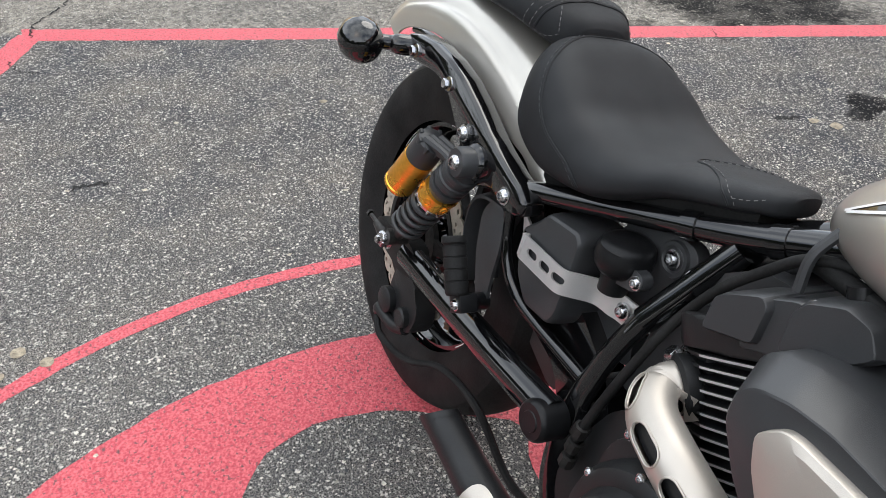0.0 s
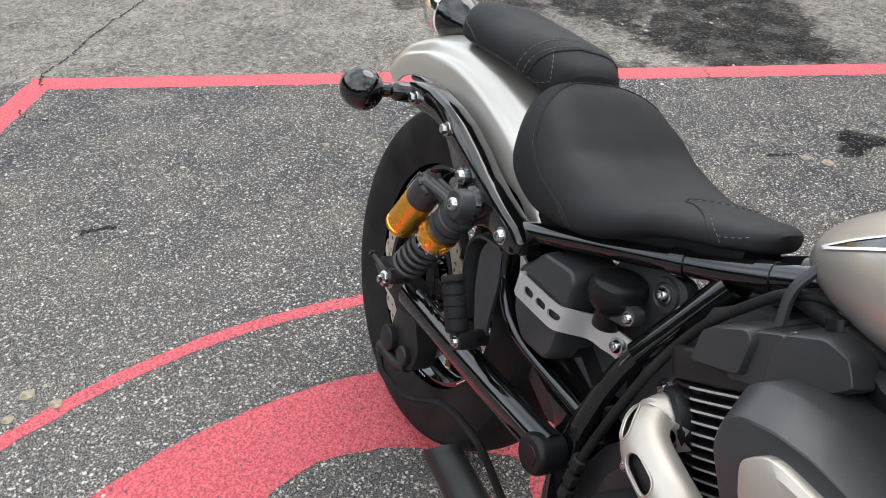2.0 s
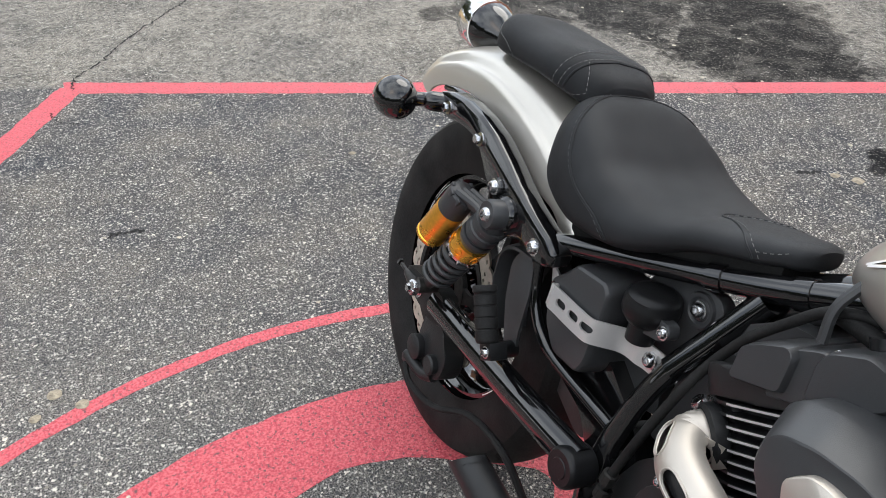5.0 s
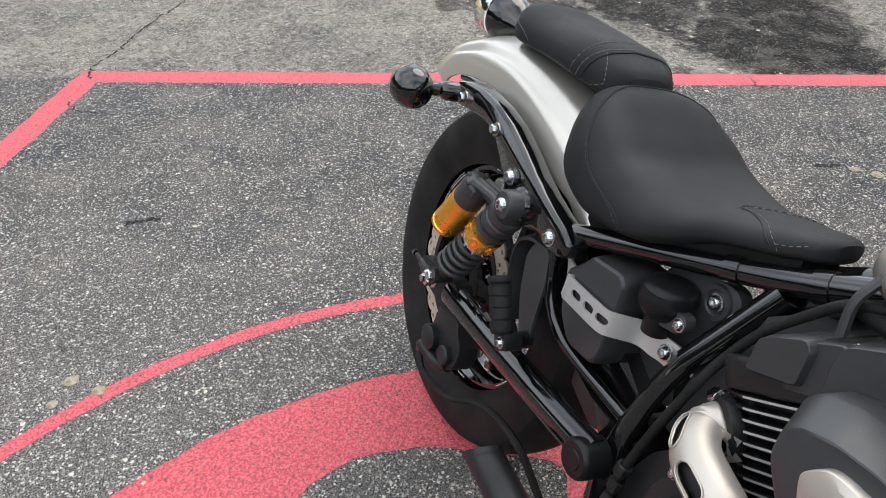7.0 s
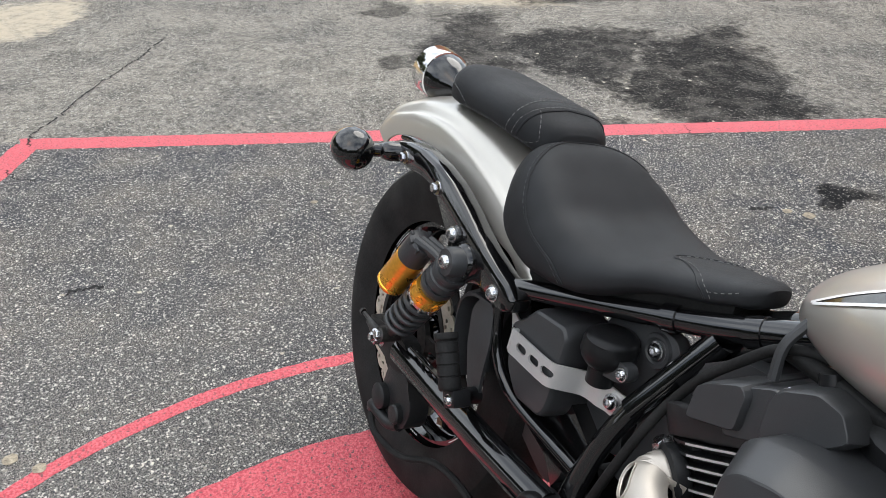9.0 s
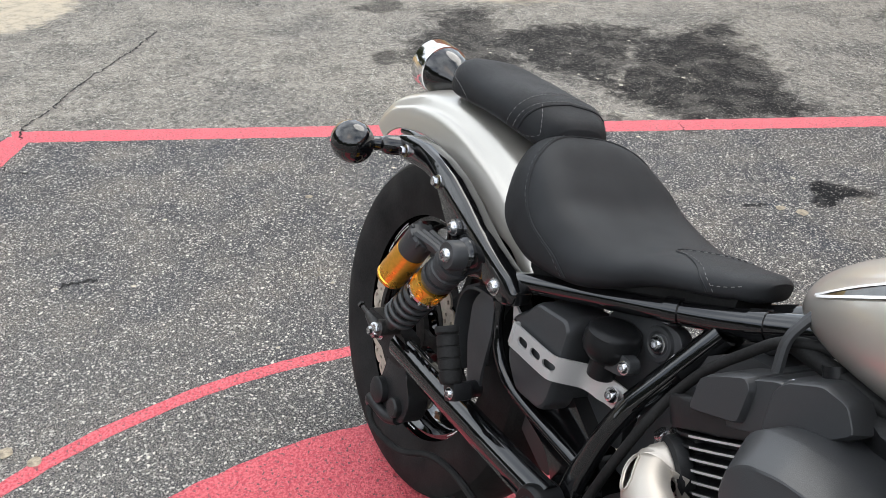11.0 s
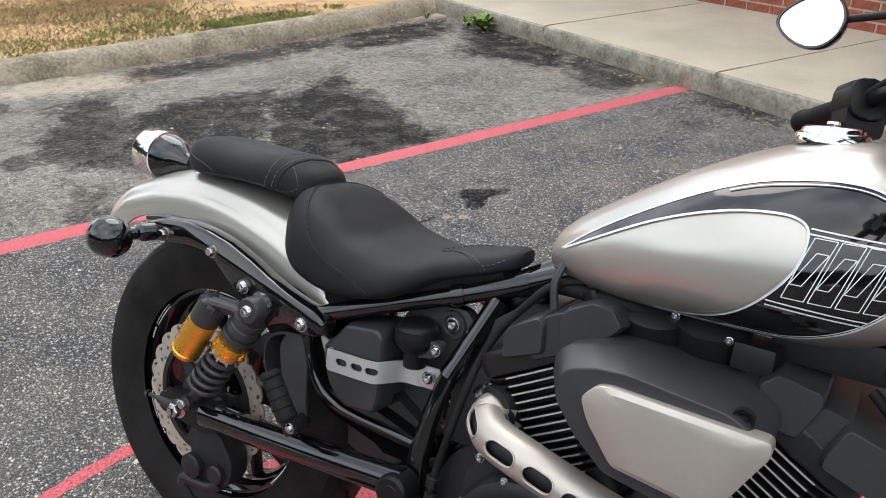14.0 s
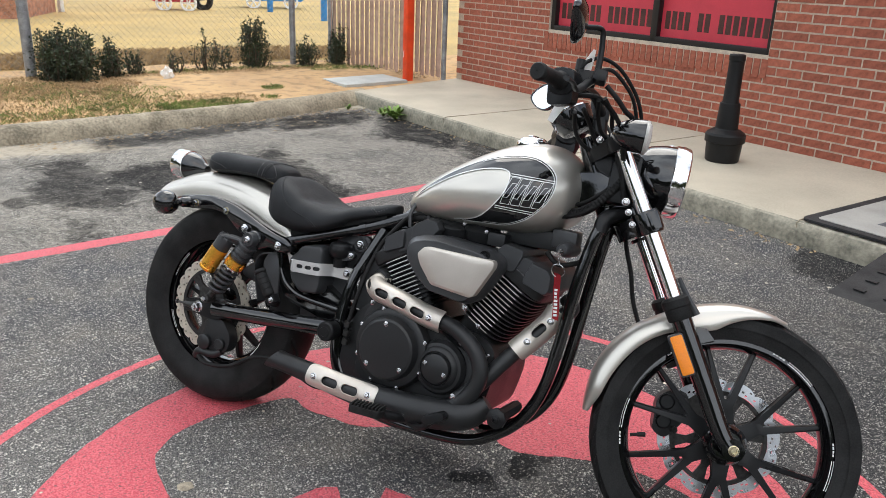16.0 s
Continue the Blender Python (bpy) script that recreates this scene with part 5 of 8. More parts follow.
for k in range(9):
    bm = bmesh.new()
    block(bm, (-0.036 + 0.0095 * k, 0, 0.011), (0.005, 0.042, 0.010), pgm, 0.0015)
    part("rib", bm, RUBBER, pegf)
bm = bmesh.new()
sweep(bm, [(0.76, -0.29, 0.22), (0.79, -0.24, 0.205), (0.80, -0.16, 0.19), (0.79, -0.11, 0.165)], 0.014, 10)
sweep(bm, [(0.80, -0.20, 0.19), (0.86, -0.25, 0.20), (0.90, -0.265, 0.235)], [0.012, 0.009, 0.011], 10)
prism(bm, slot(0.905, 0.243, 1, 0.5, 0.04, 0.012), 0.255, 0.285, SIDE, 0.003)
part("brake_pedal", bm, SATIN, pegf, "black brake pedal")
bm = bmesh.new()
lathe(bm, [(0, 0.258), (0.016, 0.258), (0.026, 0.252), (0.027, 0.243), (0.018, 0.236), (0.016, 0.10)], SIDE @ Matrix.Translation((1.058, 0.279, 0)), 8)
slide = part("frame_slider", bm, SATIN, frame_ob, "black engine guard knob")
bolt((1.058, -0.259, 0.279), slide, BOLT_K, s=1.1)
bm = bmesh.new()
sweep(bm, [(0.62, 0.12, 0.20), (0.60, 0.24, 0.10), (0.57, 0.345, 0.105)], [0.014, 0.012, 0.012], 10)
block(bm, (0.568, 0.352, 0.10), (0.07, 0.03, 0.012), pose(0, 0, 0), 0.004)
part("side_stand", bm, SATIN, bike, "black side stand")

# cables and hoses along the right side
def hose(pts, r=0.006, mat=RUBBER, name="hose", parent=None, label="", m=None):
    bm = bmesh.new()
    sweep(bm, pts, r, 10, 8)
    return part(name, bm, mat, parent or frame_ob, label, 60, m)


hose([(0.80, -0.05, 0.735), (0.72, -0.07, 0.735), (0.66, -0.085, 0.719), (0.622, -0.09, 0.679), (0.592, -0.097, 0.636), (0.570, -0.105, 0.583), (0.561, -0.118, 0.536), (0.551, -0.128, 0.476), (0.541, -0.130, 0.425), (0.533, -0.132, 0.37), (0.535, -0.132, 0.33)], 0.0062, name="cable", label="black cable")
bm = bmesh.new()
for t in (0.335, 0.36, 0.385):
    lathe(bm, [(0.011, -0.008), (0.011, 0.008), (0.007, 0.009), (0.007, -0.009)], axis_m((0.5345, -0.132, t), (0.1, 0, 1)), 8, True)
part("cable_adjuster", bm, DARKMETAL, frame_ob)
hose([(0.66, -0.075, 0.715), (0.74, -0.09, 0.72), (0.82, -0.09, 0.715), (0.92, -0.08, 0.71)], 0.010)
bm = bmesh.new()
sweep(bm, [(0.668, -0.082, 0.755), (0.662, -0.095, 0.725), (0.668, -0.098, 0.69)], 0.006, 8)
part("cable_guide", bm, PLASTIC, frame_ob)
for x, z, y in ((0.70, 0.70, -0.12), (0.83, 0.725, -0.10), (0.90, 0.715, -0.11)):
    bolt((x, y, z), frame_ob, BOLT_S, s=0.65)
bm = bmesh.new()
for x, z, s in ((0.80, 0.70, 0.05), (0.87, 0.705, 0.05)):
    lathe(bm, [(0, -s), (s * 0.6, -s), (s, -s * 0.3), (s, s * 0.5), (0, s)], axis_m((x, -0.06, z), (0, -0.4, 1)), 20)
block(bm, (0.93, -0.08, 0.70), (0.05, 0.06, 0.035), Matrix(), 0.006)
block(bm, (1.02, -0.02, 0.72), (0.16, 0.10, 0.05), Matrix(), 0.01)
part("throttle_body", bm, ENGINE, engine, "black intake under the tank")
bm = bmesh.new()
prism(bm, rounded([(0.50, 0.42), (0.52, 0.60), (0.60, 0.665), (0.665, 0.675), (0.70, 0.70), (0.80, 0.72), (0.80, 0.66), (0.66, 0.60), (0.62, 0.50), (0.60, 0.42)], 0.01), -0.058, 0.058, SIDE, 0.005)
part("battery_box", bm, PLASTIC, frame_ob, "black battery box behind the cylinders")
# ignition switch
bm = bmesh.new()
lathe(bm, [(0.0, 0.137), (0.012, 0.137), (0.0165, 0.132), (0.021, 0.08), (0.021, 0.03), (0, 0.03)], SIDE @ Matrix.Translation((1.118, 0.708, 0)), 24)
block(bm, (1.10, -0.045, 0.73), (0.07, 0.06, 0.05), Matrix(), 0.01)
ign = part("ignition_switch", bm, PLASTIC, bike, "black ignition switch")
hose([(1.06, -0.07, 0.69), (1.10, -0.08, 0.665), (1.15, -0.07, 0.68), (1.18, -0.05, 0.71)], 0.007, parent=ign)
for dy, z, r in ((0, 0.86, 0.0055), (-0.015, 0.845, 0.005), (-0.03, 0.83, 0.005)):
    hose([(1.08, -0.06 + dy, z - 0.045), (1.14, -0.07 + dy, z - 0.025), (1.20, -0.06 + dy * 0.5, z + 0.03), (1.225, -0.05, z + 0.10)], r)
loom = [Vector(p[:3]) for p in curve_pts([(1.05, -0.075, 0.785), (1.096, -0.08, 0.794), (1.149, -0.085, 0.814), (1.196, -0.085, 0.862), (1.232, -0.075, 0.916), (1.245, -0.06, 0.97)], 14)]
bm = bmesh.new()
sweep(bm, loom, [0.0115 if i % 2 else 0.0095 for i in range(len(loom))], 10, 1)
part("cable_loom", bm, RUBBER, frame_ob, "ribbed black cable loom", 25)
bm = bmesh.new()
prism(bm, rounded([(1.215, 0.86), (1.27, 0.83), (1.25, 0.78), (1.20, 0.80)], 0.01), 0.0, 0.05, SIDE, 0.004)
prism(bm, rounded([(1.06, 0.90), (1.20, 0.92), (1.215, 0.84), (1.09, 0.80)], 0.01), -0.05, 0.05, SIDE, 0.006)
part("neck_gusset", bm, GLOSS, frame_ob)

# front end, built straight and then turned about the steering axis
FE = bike
TUBE = lambda z: 1.560 - (z - 0.331) * 0.5543


FRONT_M = TURN_M


def front(name, bm, mat, parent=None, label="", angle=38):
    return part(name, bm, mat, parent or bike, label, angle, FRONT_M)


forks = None
for s in (-1, 1):
    y = s * 0.104
    bm = bmesh.new()
    sweep(bm, [(TUBE(0.625), y, 0.625), (TUBE(1.03), y, 1.03)], 0.0205, 24, 1)
    fk = front("fork_leg", bm, CHROME, None, "fork leg with chrome upper tube and black slider")
    bm = bmesh.new()
    sweep(bm, [(TUBE(0.30) + 0.004, y * 1.08, 0.318), (TUBE(0.36), y * 1.04, 0.36), (TUBE(0.45), y, 0.45), (TUBE(0.62), y, 0.62)], [0.019, 0.022, 0.0245, 0.0255], 20, 4)
    lathe(bm, [(0, -0.02), (0.026, -0.02), (0.026, 0.02), (0, 0.02)], axis_m((1.572, y * 1.05, 0.331), (0, 1, 0)), 20)
    front("fork_slider", bm, GLOSS, fk, "glossy black fork slider")
    bm = bmesh.new()
    A = axis_m((TUBE(0.612), y, 0.612), (-0.4848, 0, 0.8746))
    lathe(bm, [(0.021, 0.052), (0.028, 0.050), (0.034, 0.044), (0.034, 0.026), (0.0315, 0.024), (0.0315, 0.0), (0.029, -0.006), (0.021, -0.006)], A, 28, True)
    front("dust_seal", bm, RUBBER, fk, "black dust seal")
    bm = bmesh.new()
    if s < 0:
        A = axis_m((1.572, y * 1.05 - 0.02, 0.331), (0, -1, 0))
        lathe(bm, [(0.0125, 0), (0.0125, 0.004), (0.010, 0.005)], A, 20)
        lathe(bm, [(0.0105, 0.004), (0.0105, 0.014), (0.009, 0.016), (0.006, 0.016), (0.005, 0.009), (0, 0.009)], A, 6)
        front("axle_bolt", bm, ZINC, fk, "steel axle bolt")
    else:
        lathe(bm, [(0, 0), (0.014, 0), (0.014, 0.01), (0, 0.01)], axis_m((1.572, y * 1.05 + 0.02, 0.331), (0, 1, 0)), 16)
        front("axle_bolt", bm, STEEL, fk)
    bm = bmesh.new()
    cx = TUBE(0.495)
    q = cyl_frame(cx - 0.052, 0.525, -29)
    prism(bm, rounded([(-0.014, -0.047), (0.014, -0.047), (0.014, 0.047), (-0.014, 0.047)], 0.004), 0.0, 0.009, q @ Matrix.Translation((0, s * 0.036 + y, 0)) @ (SIDE if s < 0 else SIDE @ Matrix.Diagonal((1, 1, -1, 1))), 0.0015)
    rf = front("reflector", bm, ORANGE, fk, "orange side reflector")
    bm = bmesh.new()
    prism(bm, rounded([(-0.017, -0.051), (0.017, -0.051), (0.017, 0.051), (-0.017, 0.051)], 0.006), -0.02, 0.005, q @ Matrix.Translation((0, s * 0.036 + y, 0)) @ (SIDE if s < 0 else SIDE @ Matrix.Diagonal((1, 1, -1, 1))), 0.002)
    front("reflector_holder", bm, PLASTIC, rf)
    if s < 0:
        bm = bmesh.new()
        sweep(bm, [(TUBE(0.61) + 0.034, y - 0.004, 0.625), (TUBE(0.66) + 0.036, y - 0.004, 0.66), (TUBE(0.71) + 0.034, y - 0.002, 0.705)], [0.009, 0.0075, 0.006], 8)
        front("hose_guide", bm, PLASTIC, fk)


def clamp(z, t, name, label, reach):
    bm = bmesh.new()
    M = cyl_frame(TUBE(z), z, -29)
    prism(bm, rounded([(-0.075, -0.06), (0.0, -0.14), (0.032, -0.135), (0.032, -0.075), (0.02, 0.0), (0.032, 0.075), (0.032, 0.135), (0.0, 0.14), (-0.075, 0.06)], 0.02), -t / 2, t / 2, M, 0.005)
    for s in (-1, 1):
        lathe(bm, [(0.0215, -reach), (0.031, -reach), (0.032, -reach + 0.003), (0.032, reach - 0.003), (0.031, reach), (0.0215, reach)], M @ Matrix.Translation((0, s * 0.104, 0)), 26, True)
    return front(name, bm, GLOSS if z < 0.9 else SATIN, None, label)


low = clamp(0.822, 0.045, "lower_clamp", "black lower fork clamp", 0.028)
for dz in (-0.014, 0.014):
    bolt((TUBE(0.822) - 0.045 + dz * -0.5, -0.132, 0.822 + dz), low, m=TURN_M, s=0.62)
bolt((TUBE(0.822) - 0.062, -0.118, 0.862), low, m=TURN_M, s=0.75, label="steel lock cylinder")
top = clamp(1.005, 0.034, "upper_clamp", "black upper fork clamp", 0.019)
bolt((TUBE(1.005) - 0.05, -0.11, 1.005), top, m=TURN_M, s=0.72)
for s in (-1, 1):
    bm = bmesh.new()
    lathe(bm, [(0.0, 0.024), (0.014, 0.024), (0.018, 0.021), (0.018, 0.0)], cyl_frame(TUBE(1.005), 1.005, -29) @ Matrix.Translation((0, s * 0.104, 0)), 18)
    front("fork_cap", bm, CHROME, top, "chrome fork cap")

# bracket and wiring behind the headlight
bm = bmesh.new()
block(bm, (1.215, 0, 0.925), (0.075, 0.150, 0.13), Matrix(), 0.012)
prism(bm, rounded([(1.12, 1.01), (1.15, 1.035), (1.20, 1.02), (1.225, 0.97), (1.19, 0.92), (1.14, 0.94)], 0.012), -0.06, 0.06, SIDE, 0.01)
nest = front("headlight_bracket", bm, SATIN, None, "black headlight bracket with bundled wiring")
rngw = random.Random(3)
for k in range(9):
    bm = bmesh.new()
    y0, y1 = rngw.uniform(-0.11, 0.05), rngw.uniform(-0.09, 0.06)
    sweep(bm, [(1.12 + rngw.uniform(-0.02, 0.02), y0, 1.03), (1.165, (y0 + y1) / 2 - 0.03, 1.0 + rngw.uniform(-0.02, 0.03)), (1.20, y1 - 0.025, 0.94), (1.215 + rngw.uniform(-0.02, 0.02), y1, 0.86)], rngw.uniform(0.003, 0.006), 8)
    front("wire", bm, RUBBER, nest)

# headlight
hm = axis_m((1.30, 0, 0.950), (1, 0, -0.06))
bm = bmesh.new()
lathe(bm, [(0, -0.085), (0.03, -0.083), (0.06, -0.068), (0.08, -0.035), (0.089, 0.0), (0.091, 0.026)], hm, 44)
sweep(bm, [(1.22, -0.03, 0.90), (1.27, -0.02, 0.92)], 0.016, 8, 1)
sweep(bm, [(1.22, 0.03, 0.90), (1.27, 0.02, 0.92)], 0.016, 8, 1)
head = front("headlight", bm, GLOSS, None, "round headlight with black shell and chrome ring")
bm = bmesh.new()
lathe(bm, [(0.091, 0.026), (0.0945, 0.028), (0.0955, 0.048), (0.092, 0.062), (0.086, 0.066), (0.084, 0.060)], hm, 48)
front("chrome_ring", bm, CHROME, head, "chrome headlight ring")
bm = bmesh.new()
lathe(bm, [(0.086, 0.060), (0.06, 0.068), (0.03, 0.072), (0, 0.073)], hm, 36)
front("headlight_lens", bm, AMBER, head, "clear headlight lens")
bolt(hm @ V3(0, 0.088, 0.015), head, BOLT_S, m=TURN_M)
for s in (-1, 1):
    c = V3(1.222, s * 0.205, 1.006)
    A = axis_m(c, (1, 0, -0.02))
    bm = bmesh.new()
    lathe(bm, [(0, -0.062), (0.014, -0.059), (0.028, -0.044), (0.038, -0.018), (0.041, 0.012)], A, 34)
    sweep(bm, [c + V3(-0.005, -s * 0.03, 0), c + V3(-0.02, -s * 0.07, 0.002), c + V3(-0.03, -s * 0.10, 0.004)], [0.012, 0.011, 0.014], 12)
    fs = front("turn_signal", bm, GLOSS, top, "glossy black bullet turn signal")
    bm = bmesh.new()
    lathe(bm, [(0.041, 0.012)] + sum([[(0.0412 - 0.0004 * k, 0.0125 + 0.003 * k), (0.0400 - 0.0004 * k, 0.014 + 0.003 * k)] for k in range(3)], []) + [(0.030, 0.026), (0.0, 0.03)], A, 36)
    front("signal_lens", bm, AMBER, fs, "clear ribbed signal lens")

# bars, grips, controls, mirrors
FRONT_M = Matrix.Translation((0.010, 0, 0.018)) @ TURN_M
bar_pts = [(0.975, 0.415, 1.043), (1.02, 0.30, 1.062), (1.055, 0.22, 1.078), (1.095, 0.13, 1.085), (1.118, 0.06, 1.065)]
bm = bmesh.new()
sweep(bm, [(x, -y, z) for x, y, z in bar_pts] + [(1.120, 0, 1.06)] + bar_pts[::-1], 0.0125, 14)
for s in (-1, 1):
    sweep(bm, [(1.118, s * 0.045, 1.065), (1.125, s * 0.045, 1.01)], 0.018, 14, 1)
    block(bm, (1.12, s * 0.045, 1.065), (0.04, 0.03, 0.04), Matrix(), 0.006)
bars = front("handlebar", bm, SATIN, None, "black handlebar")
for s in (-1, 1):
    a, b = V3(0.972, s * 0.418, 1.042), V3(1.018, s * 0.30, 1.062)
    d = (b - a).normalized()
    A = axis_m(a, d)
    bm = bmesh.new()
    lathe(bm, [(0, -0.004), (0.003, -0.004), (0.003, -0.006), (0.0165, -0.006), (0.0195, -0.002), (0.0195, 0.012), (0.0172, 0.016), (0.0168, 0.105), (0.021, 0.112), (0.021, 0.118), (0.012, 0.12)], A, 26)
    gp = front("grip", bm, RUBBER, bars, "black rubber grip")
    bm = bmesh.new()
    L = 0.122
    prism(bm, squircle(0.032, 0.031, 20, 0.7), L, L + 0.048, A, 0.006)
    prism(bm, rounded([(-0.03, -0.05), (0.03, -0.055), (0.034, 0.02), (-0.03, 0.028)], 0.012), L + 0.004, L + 0.04, A, 0.006)
    sw = front("switch_housing", bm, SATIN, bars, "black switch housing")
    bm = bmesh.new()
    for k in range(3):
        block(bm, (0.0, 0.0, 0.0), (0.012, 0.014, 0.008), A @ Matrix.Translation((0.020 - 0.016 * k, -0.030, L + 0.02)), 0.002)
    front("switch_button", bm, SATIN, sw)
    bm = bmesh.new()
    c = A @ V3(0.0, 0.02, L + 0.07)
    block(bm, (0, 0, 0), (0.045, 0.034, 0.036), Matrix.Translation(c + V3(0.03, 0, 0.0)), 0.008)
    block(bm, (0, 0, 0), (0.032, 0.050, 0.028), Matrix.Translation(c + V3(0.060, s * 0.02, 0.002)) @ Matrix.Rotation(0.15, 4, "Y"), 0.008)
    sweep(bm, [c + V3(0.045, 0, 0.0), a + V3(0.085, -s * 0.06, -0.01), a + V3(0.075, s * 0.0, -0.012), a + V3(0.062, s * 0.03, -0.014)], [0.011, 0.009, 0.0075, 0.009], 10, 5, 0.6)
    front("lever", bm, SATIN, bars, "black hand lever and perch")
    st = [c + V3(0.052, s * 0.012, 0.0), c + V3(0.052, s * 0.014, 0.05), c + V3(0.050, s * 0.018, 0.085), c + V3(0.042, s * 0.03, 0.11), V3(1.040 if s < 0 else 0.965, s * 0.318, 1.185)]
    bm = bmesh.new()
    sweep(bm, st, [0.0085, 0.0075, 0.007, 0.0065, 0.006], 10)
    lathe(bm, [(0, -0.014), (0.011, -0.012), (0.011, 0.012), (0, 0.014)], axis_m(c + V3(0.01, 0, 0.03), (0, 0, 1)), 14)
    mi = front("mirror", bm, SATIN, bars, "black teardrop mirror on a stem")
    mc = V3(1.028, -0.335, 1.190) if s < 0 else V3(0.950, 0.330, 1.185)
    MM = axis_m(mc, V3(-1, 0.10, 0.08) if s < 0 else V3(-0.72, -0.72, 0.16), (0, 0, 1))
    shape = [(math.cos(t) * (0.062 + 0.014 * math.cos(t) * -s), math.sin(t) * 0.040 * (1 - 0.12 * math.cos(2 * t)) - 0.008 * math.cos(t) * s) for t in (2 * math.pi * j / 40 for j in range(40))]
    bm = bmesh.new()
    rings = []
    for h, k in ((0.0045, 0.93), (0.0045, 1.0), (0.0, 1.03), (-0.008, 0.97), (-0.017, 0.75), (-0.022, 0.4)):
        rings.append([MM @ V3(u * k, v * k, h) for u, v in shape])
    loft(bm, rings, cap=False)
    bm.faces.new([bm.verts.new(MM @ V3(u * 0.4, v * 0.4, -0.022)) for u, v in shape])
    front("mirror_shell", bm, GLOSS, mi)
    bm = bmesh.new()
    bm.faces.new([bm.verts.new(MM @ V3(u * 0.935, v * 0.935, 0.003)) for u, v in shape])
    front("mirror_glass", bm, MIRROR, mi, "mirror glass")

# speedometer
A = axis_m((1.045, 0.0, 1.055), (-0.55, 0, 0.84))
bm = bmesh.new()
lathe(bm, [(0, -0.045), (0.04, -0.042), (0.052, -0.025), (0.055, 0.0), (0.055, 0.012), (0.05, 0.014)], A, 36)
gauge = front("speedometer", bm, GLOSS, bars, "round black speedometer")
bm = bmesh.new()
lathe(bm, [(0.051, 0.014), (0.055, 0.0135), (0.0555, 0.017), (0.052, 0.019), (0.048, 0.016)], A, 40)
front("gauge_bezel", bm, CHROME, gauge, "thin bright bezel")
bm = bmesh.new()
lathe(bm, [(0.049, 0.0145), (0, 0.0150)], A, 36)
front("gauge_glass", bm, LENS, gauge)

# cables at the bars
for pts, r in (([(1.05, -0.24, 1.07), (1.12, -0.20, 1.08), (1.18, -0.16, 1.03), (1.20, -0.13, 0.96)], 0.006), ([(1.03, 0.26, 1.09), (1.10, 0.2, 1.14), (1.17, 0.10, 1.06), (1.19, 0.05, 0.92)], 0.005), ([(1.245, 0.0, 0.80), (1.258, 0.005, 0.755), (1.280, 0.02, 0.70), (1.305, 0.05, 0.62), (1.36, 0.08, 0.52), (1.42, 0.085, 0.44)], 0.006)):
    hose(pts, r, parent=bars, name="cable", m=TURN_M)

for pts in ([(1.085, -0.255, 1.09), (1.117, -0.25, 1.132), (1.131, -0.24, 1.156), (1.156, -0.21, 1.172), (1.188, -0.17, 1.161), (1.217, -0.14, 1.128), (1.237, -0.11, 1.09), (1.246, -0.08, 1.04), (1.235, -0.05, 0.96), (1.20, -0.03, 0.88)], [(1.11, -0.25, 1.105), (1.152, -0.24, 1.131), (1.18, -0.20, 1.148), (1.211, -0.16, 1.121), (1.232, -0.13, 1.083), (1.238, -0.09, 1.02), (1.22, -0.05, 0.94)]):
    hose(pts, 0.0046, parent=bars, name="cable")
hose([(1.178, -0.21, 1.11), (1.206, -0.20, 1.084), (1.225, -0.18, 1.06), (1.239, -0.15, 1.044), (1.235, -0.10, 1.0)], 0.0062, parent=bars, name="cable_boot", label="ribbed black cable boot")

for pts in [[(1.13, -0.2, 1.052), (1.133, -0.13, 1.022), (1.144, -0.09, 0.988), (1.173, -0.06, 0.968)], [(1.162, -0.2, 1.077), (1.152, -0.14, 1.043), (1.157, -0.1, 1.011), (1.185, -0.07, 0.984)], [(1.098, -0.16, 1.047), (1.091, -0.11, 1.01), (1.106, -0.08, 0.978), (1.142, -0.05, 0.959)], [(1.174, -0.19, 1.083), (1.187, -0.15, 1.054), (1.185, -0.12, 1.027), (1.197, -0.1, 1.004)]]:
    hose(pts, 0.0055, parent=bars, name="wire", label="black wire loom")

FRONT_M = TURN_M

# front fender
bm = bmesh.new()
rings_o, rings_i = [], []
LINE = [(-179, 0.349, 0.010), (-171, 0.354, 0.030), (-157, 0.361, 0.042), (-139, 0.357, 0.044), (-128, 0.348, 0.044), (-118, 0.345, 0.056), (-106, 0.343, 0.062), (-98, 0.343, 0.046), (-90, 0.342, 0.030), (-80, 0.338, 0.014), (-73, 0.334, 0.006)]
for i, a in enumerate(np.linspace(179, 73, 44)):
    t = i / 43
    r, drop = table(LINE, -a)
    w = 0.066 * (0.5 + 0.5 * min(1, min(t, 1 - t) / 0.10))
    ca, sa = math.cos(radians(a)), math.sin(radians(a))
    ro, ri = [], []
    for j in range(21):
        u = -1 + 2 * j / 20
        yy = math.copysign(abs(math.sin(u * math.pi / 2)) ** 0.85, u) * w
        k = 1 - abs(math.cos(u * math.pi / 2)) ** 0.7
        rr = r - drop * k
        ro.append(CF + V3(rr * ca, yy, rr * sa))
        ri.append(CF + V3((rr - 0.004) * ca, yy * 0.95, (rr - 0.004) * sa))
    rings_o.append(ro)
    rings_i.append(ri)
loft(bm, [a + b[::-1] for a, b in zip(rings_o, rings_i)])
ff = front("front_fender", bm, SILVER, None, "silver painted front fender", 55)
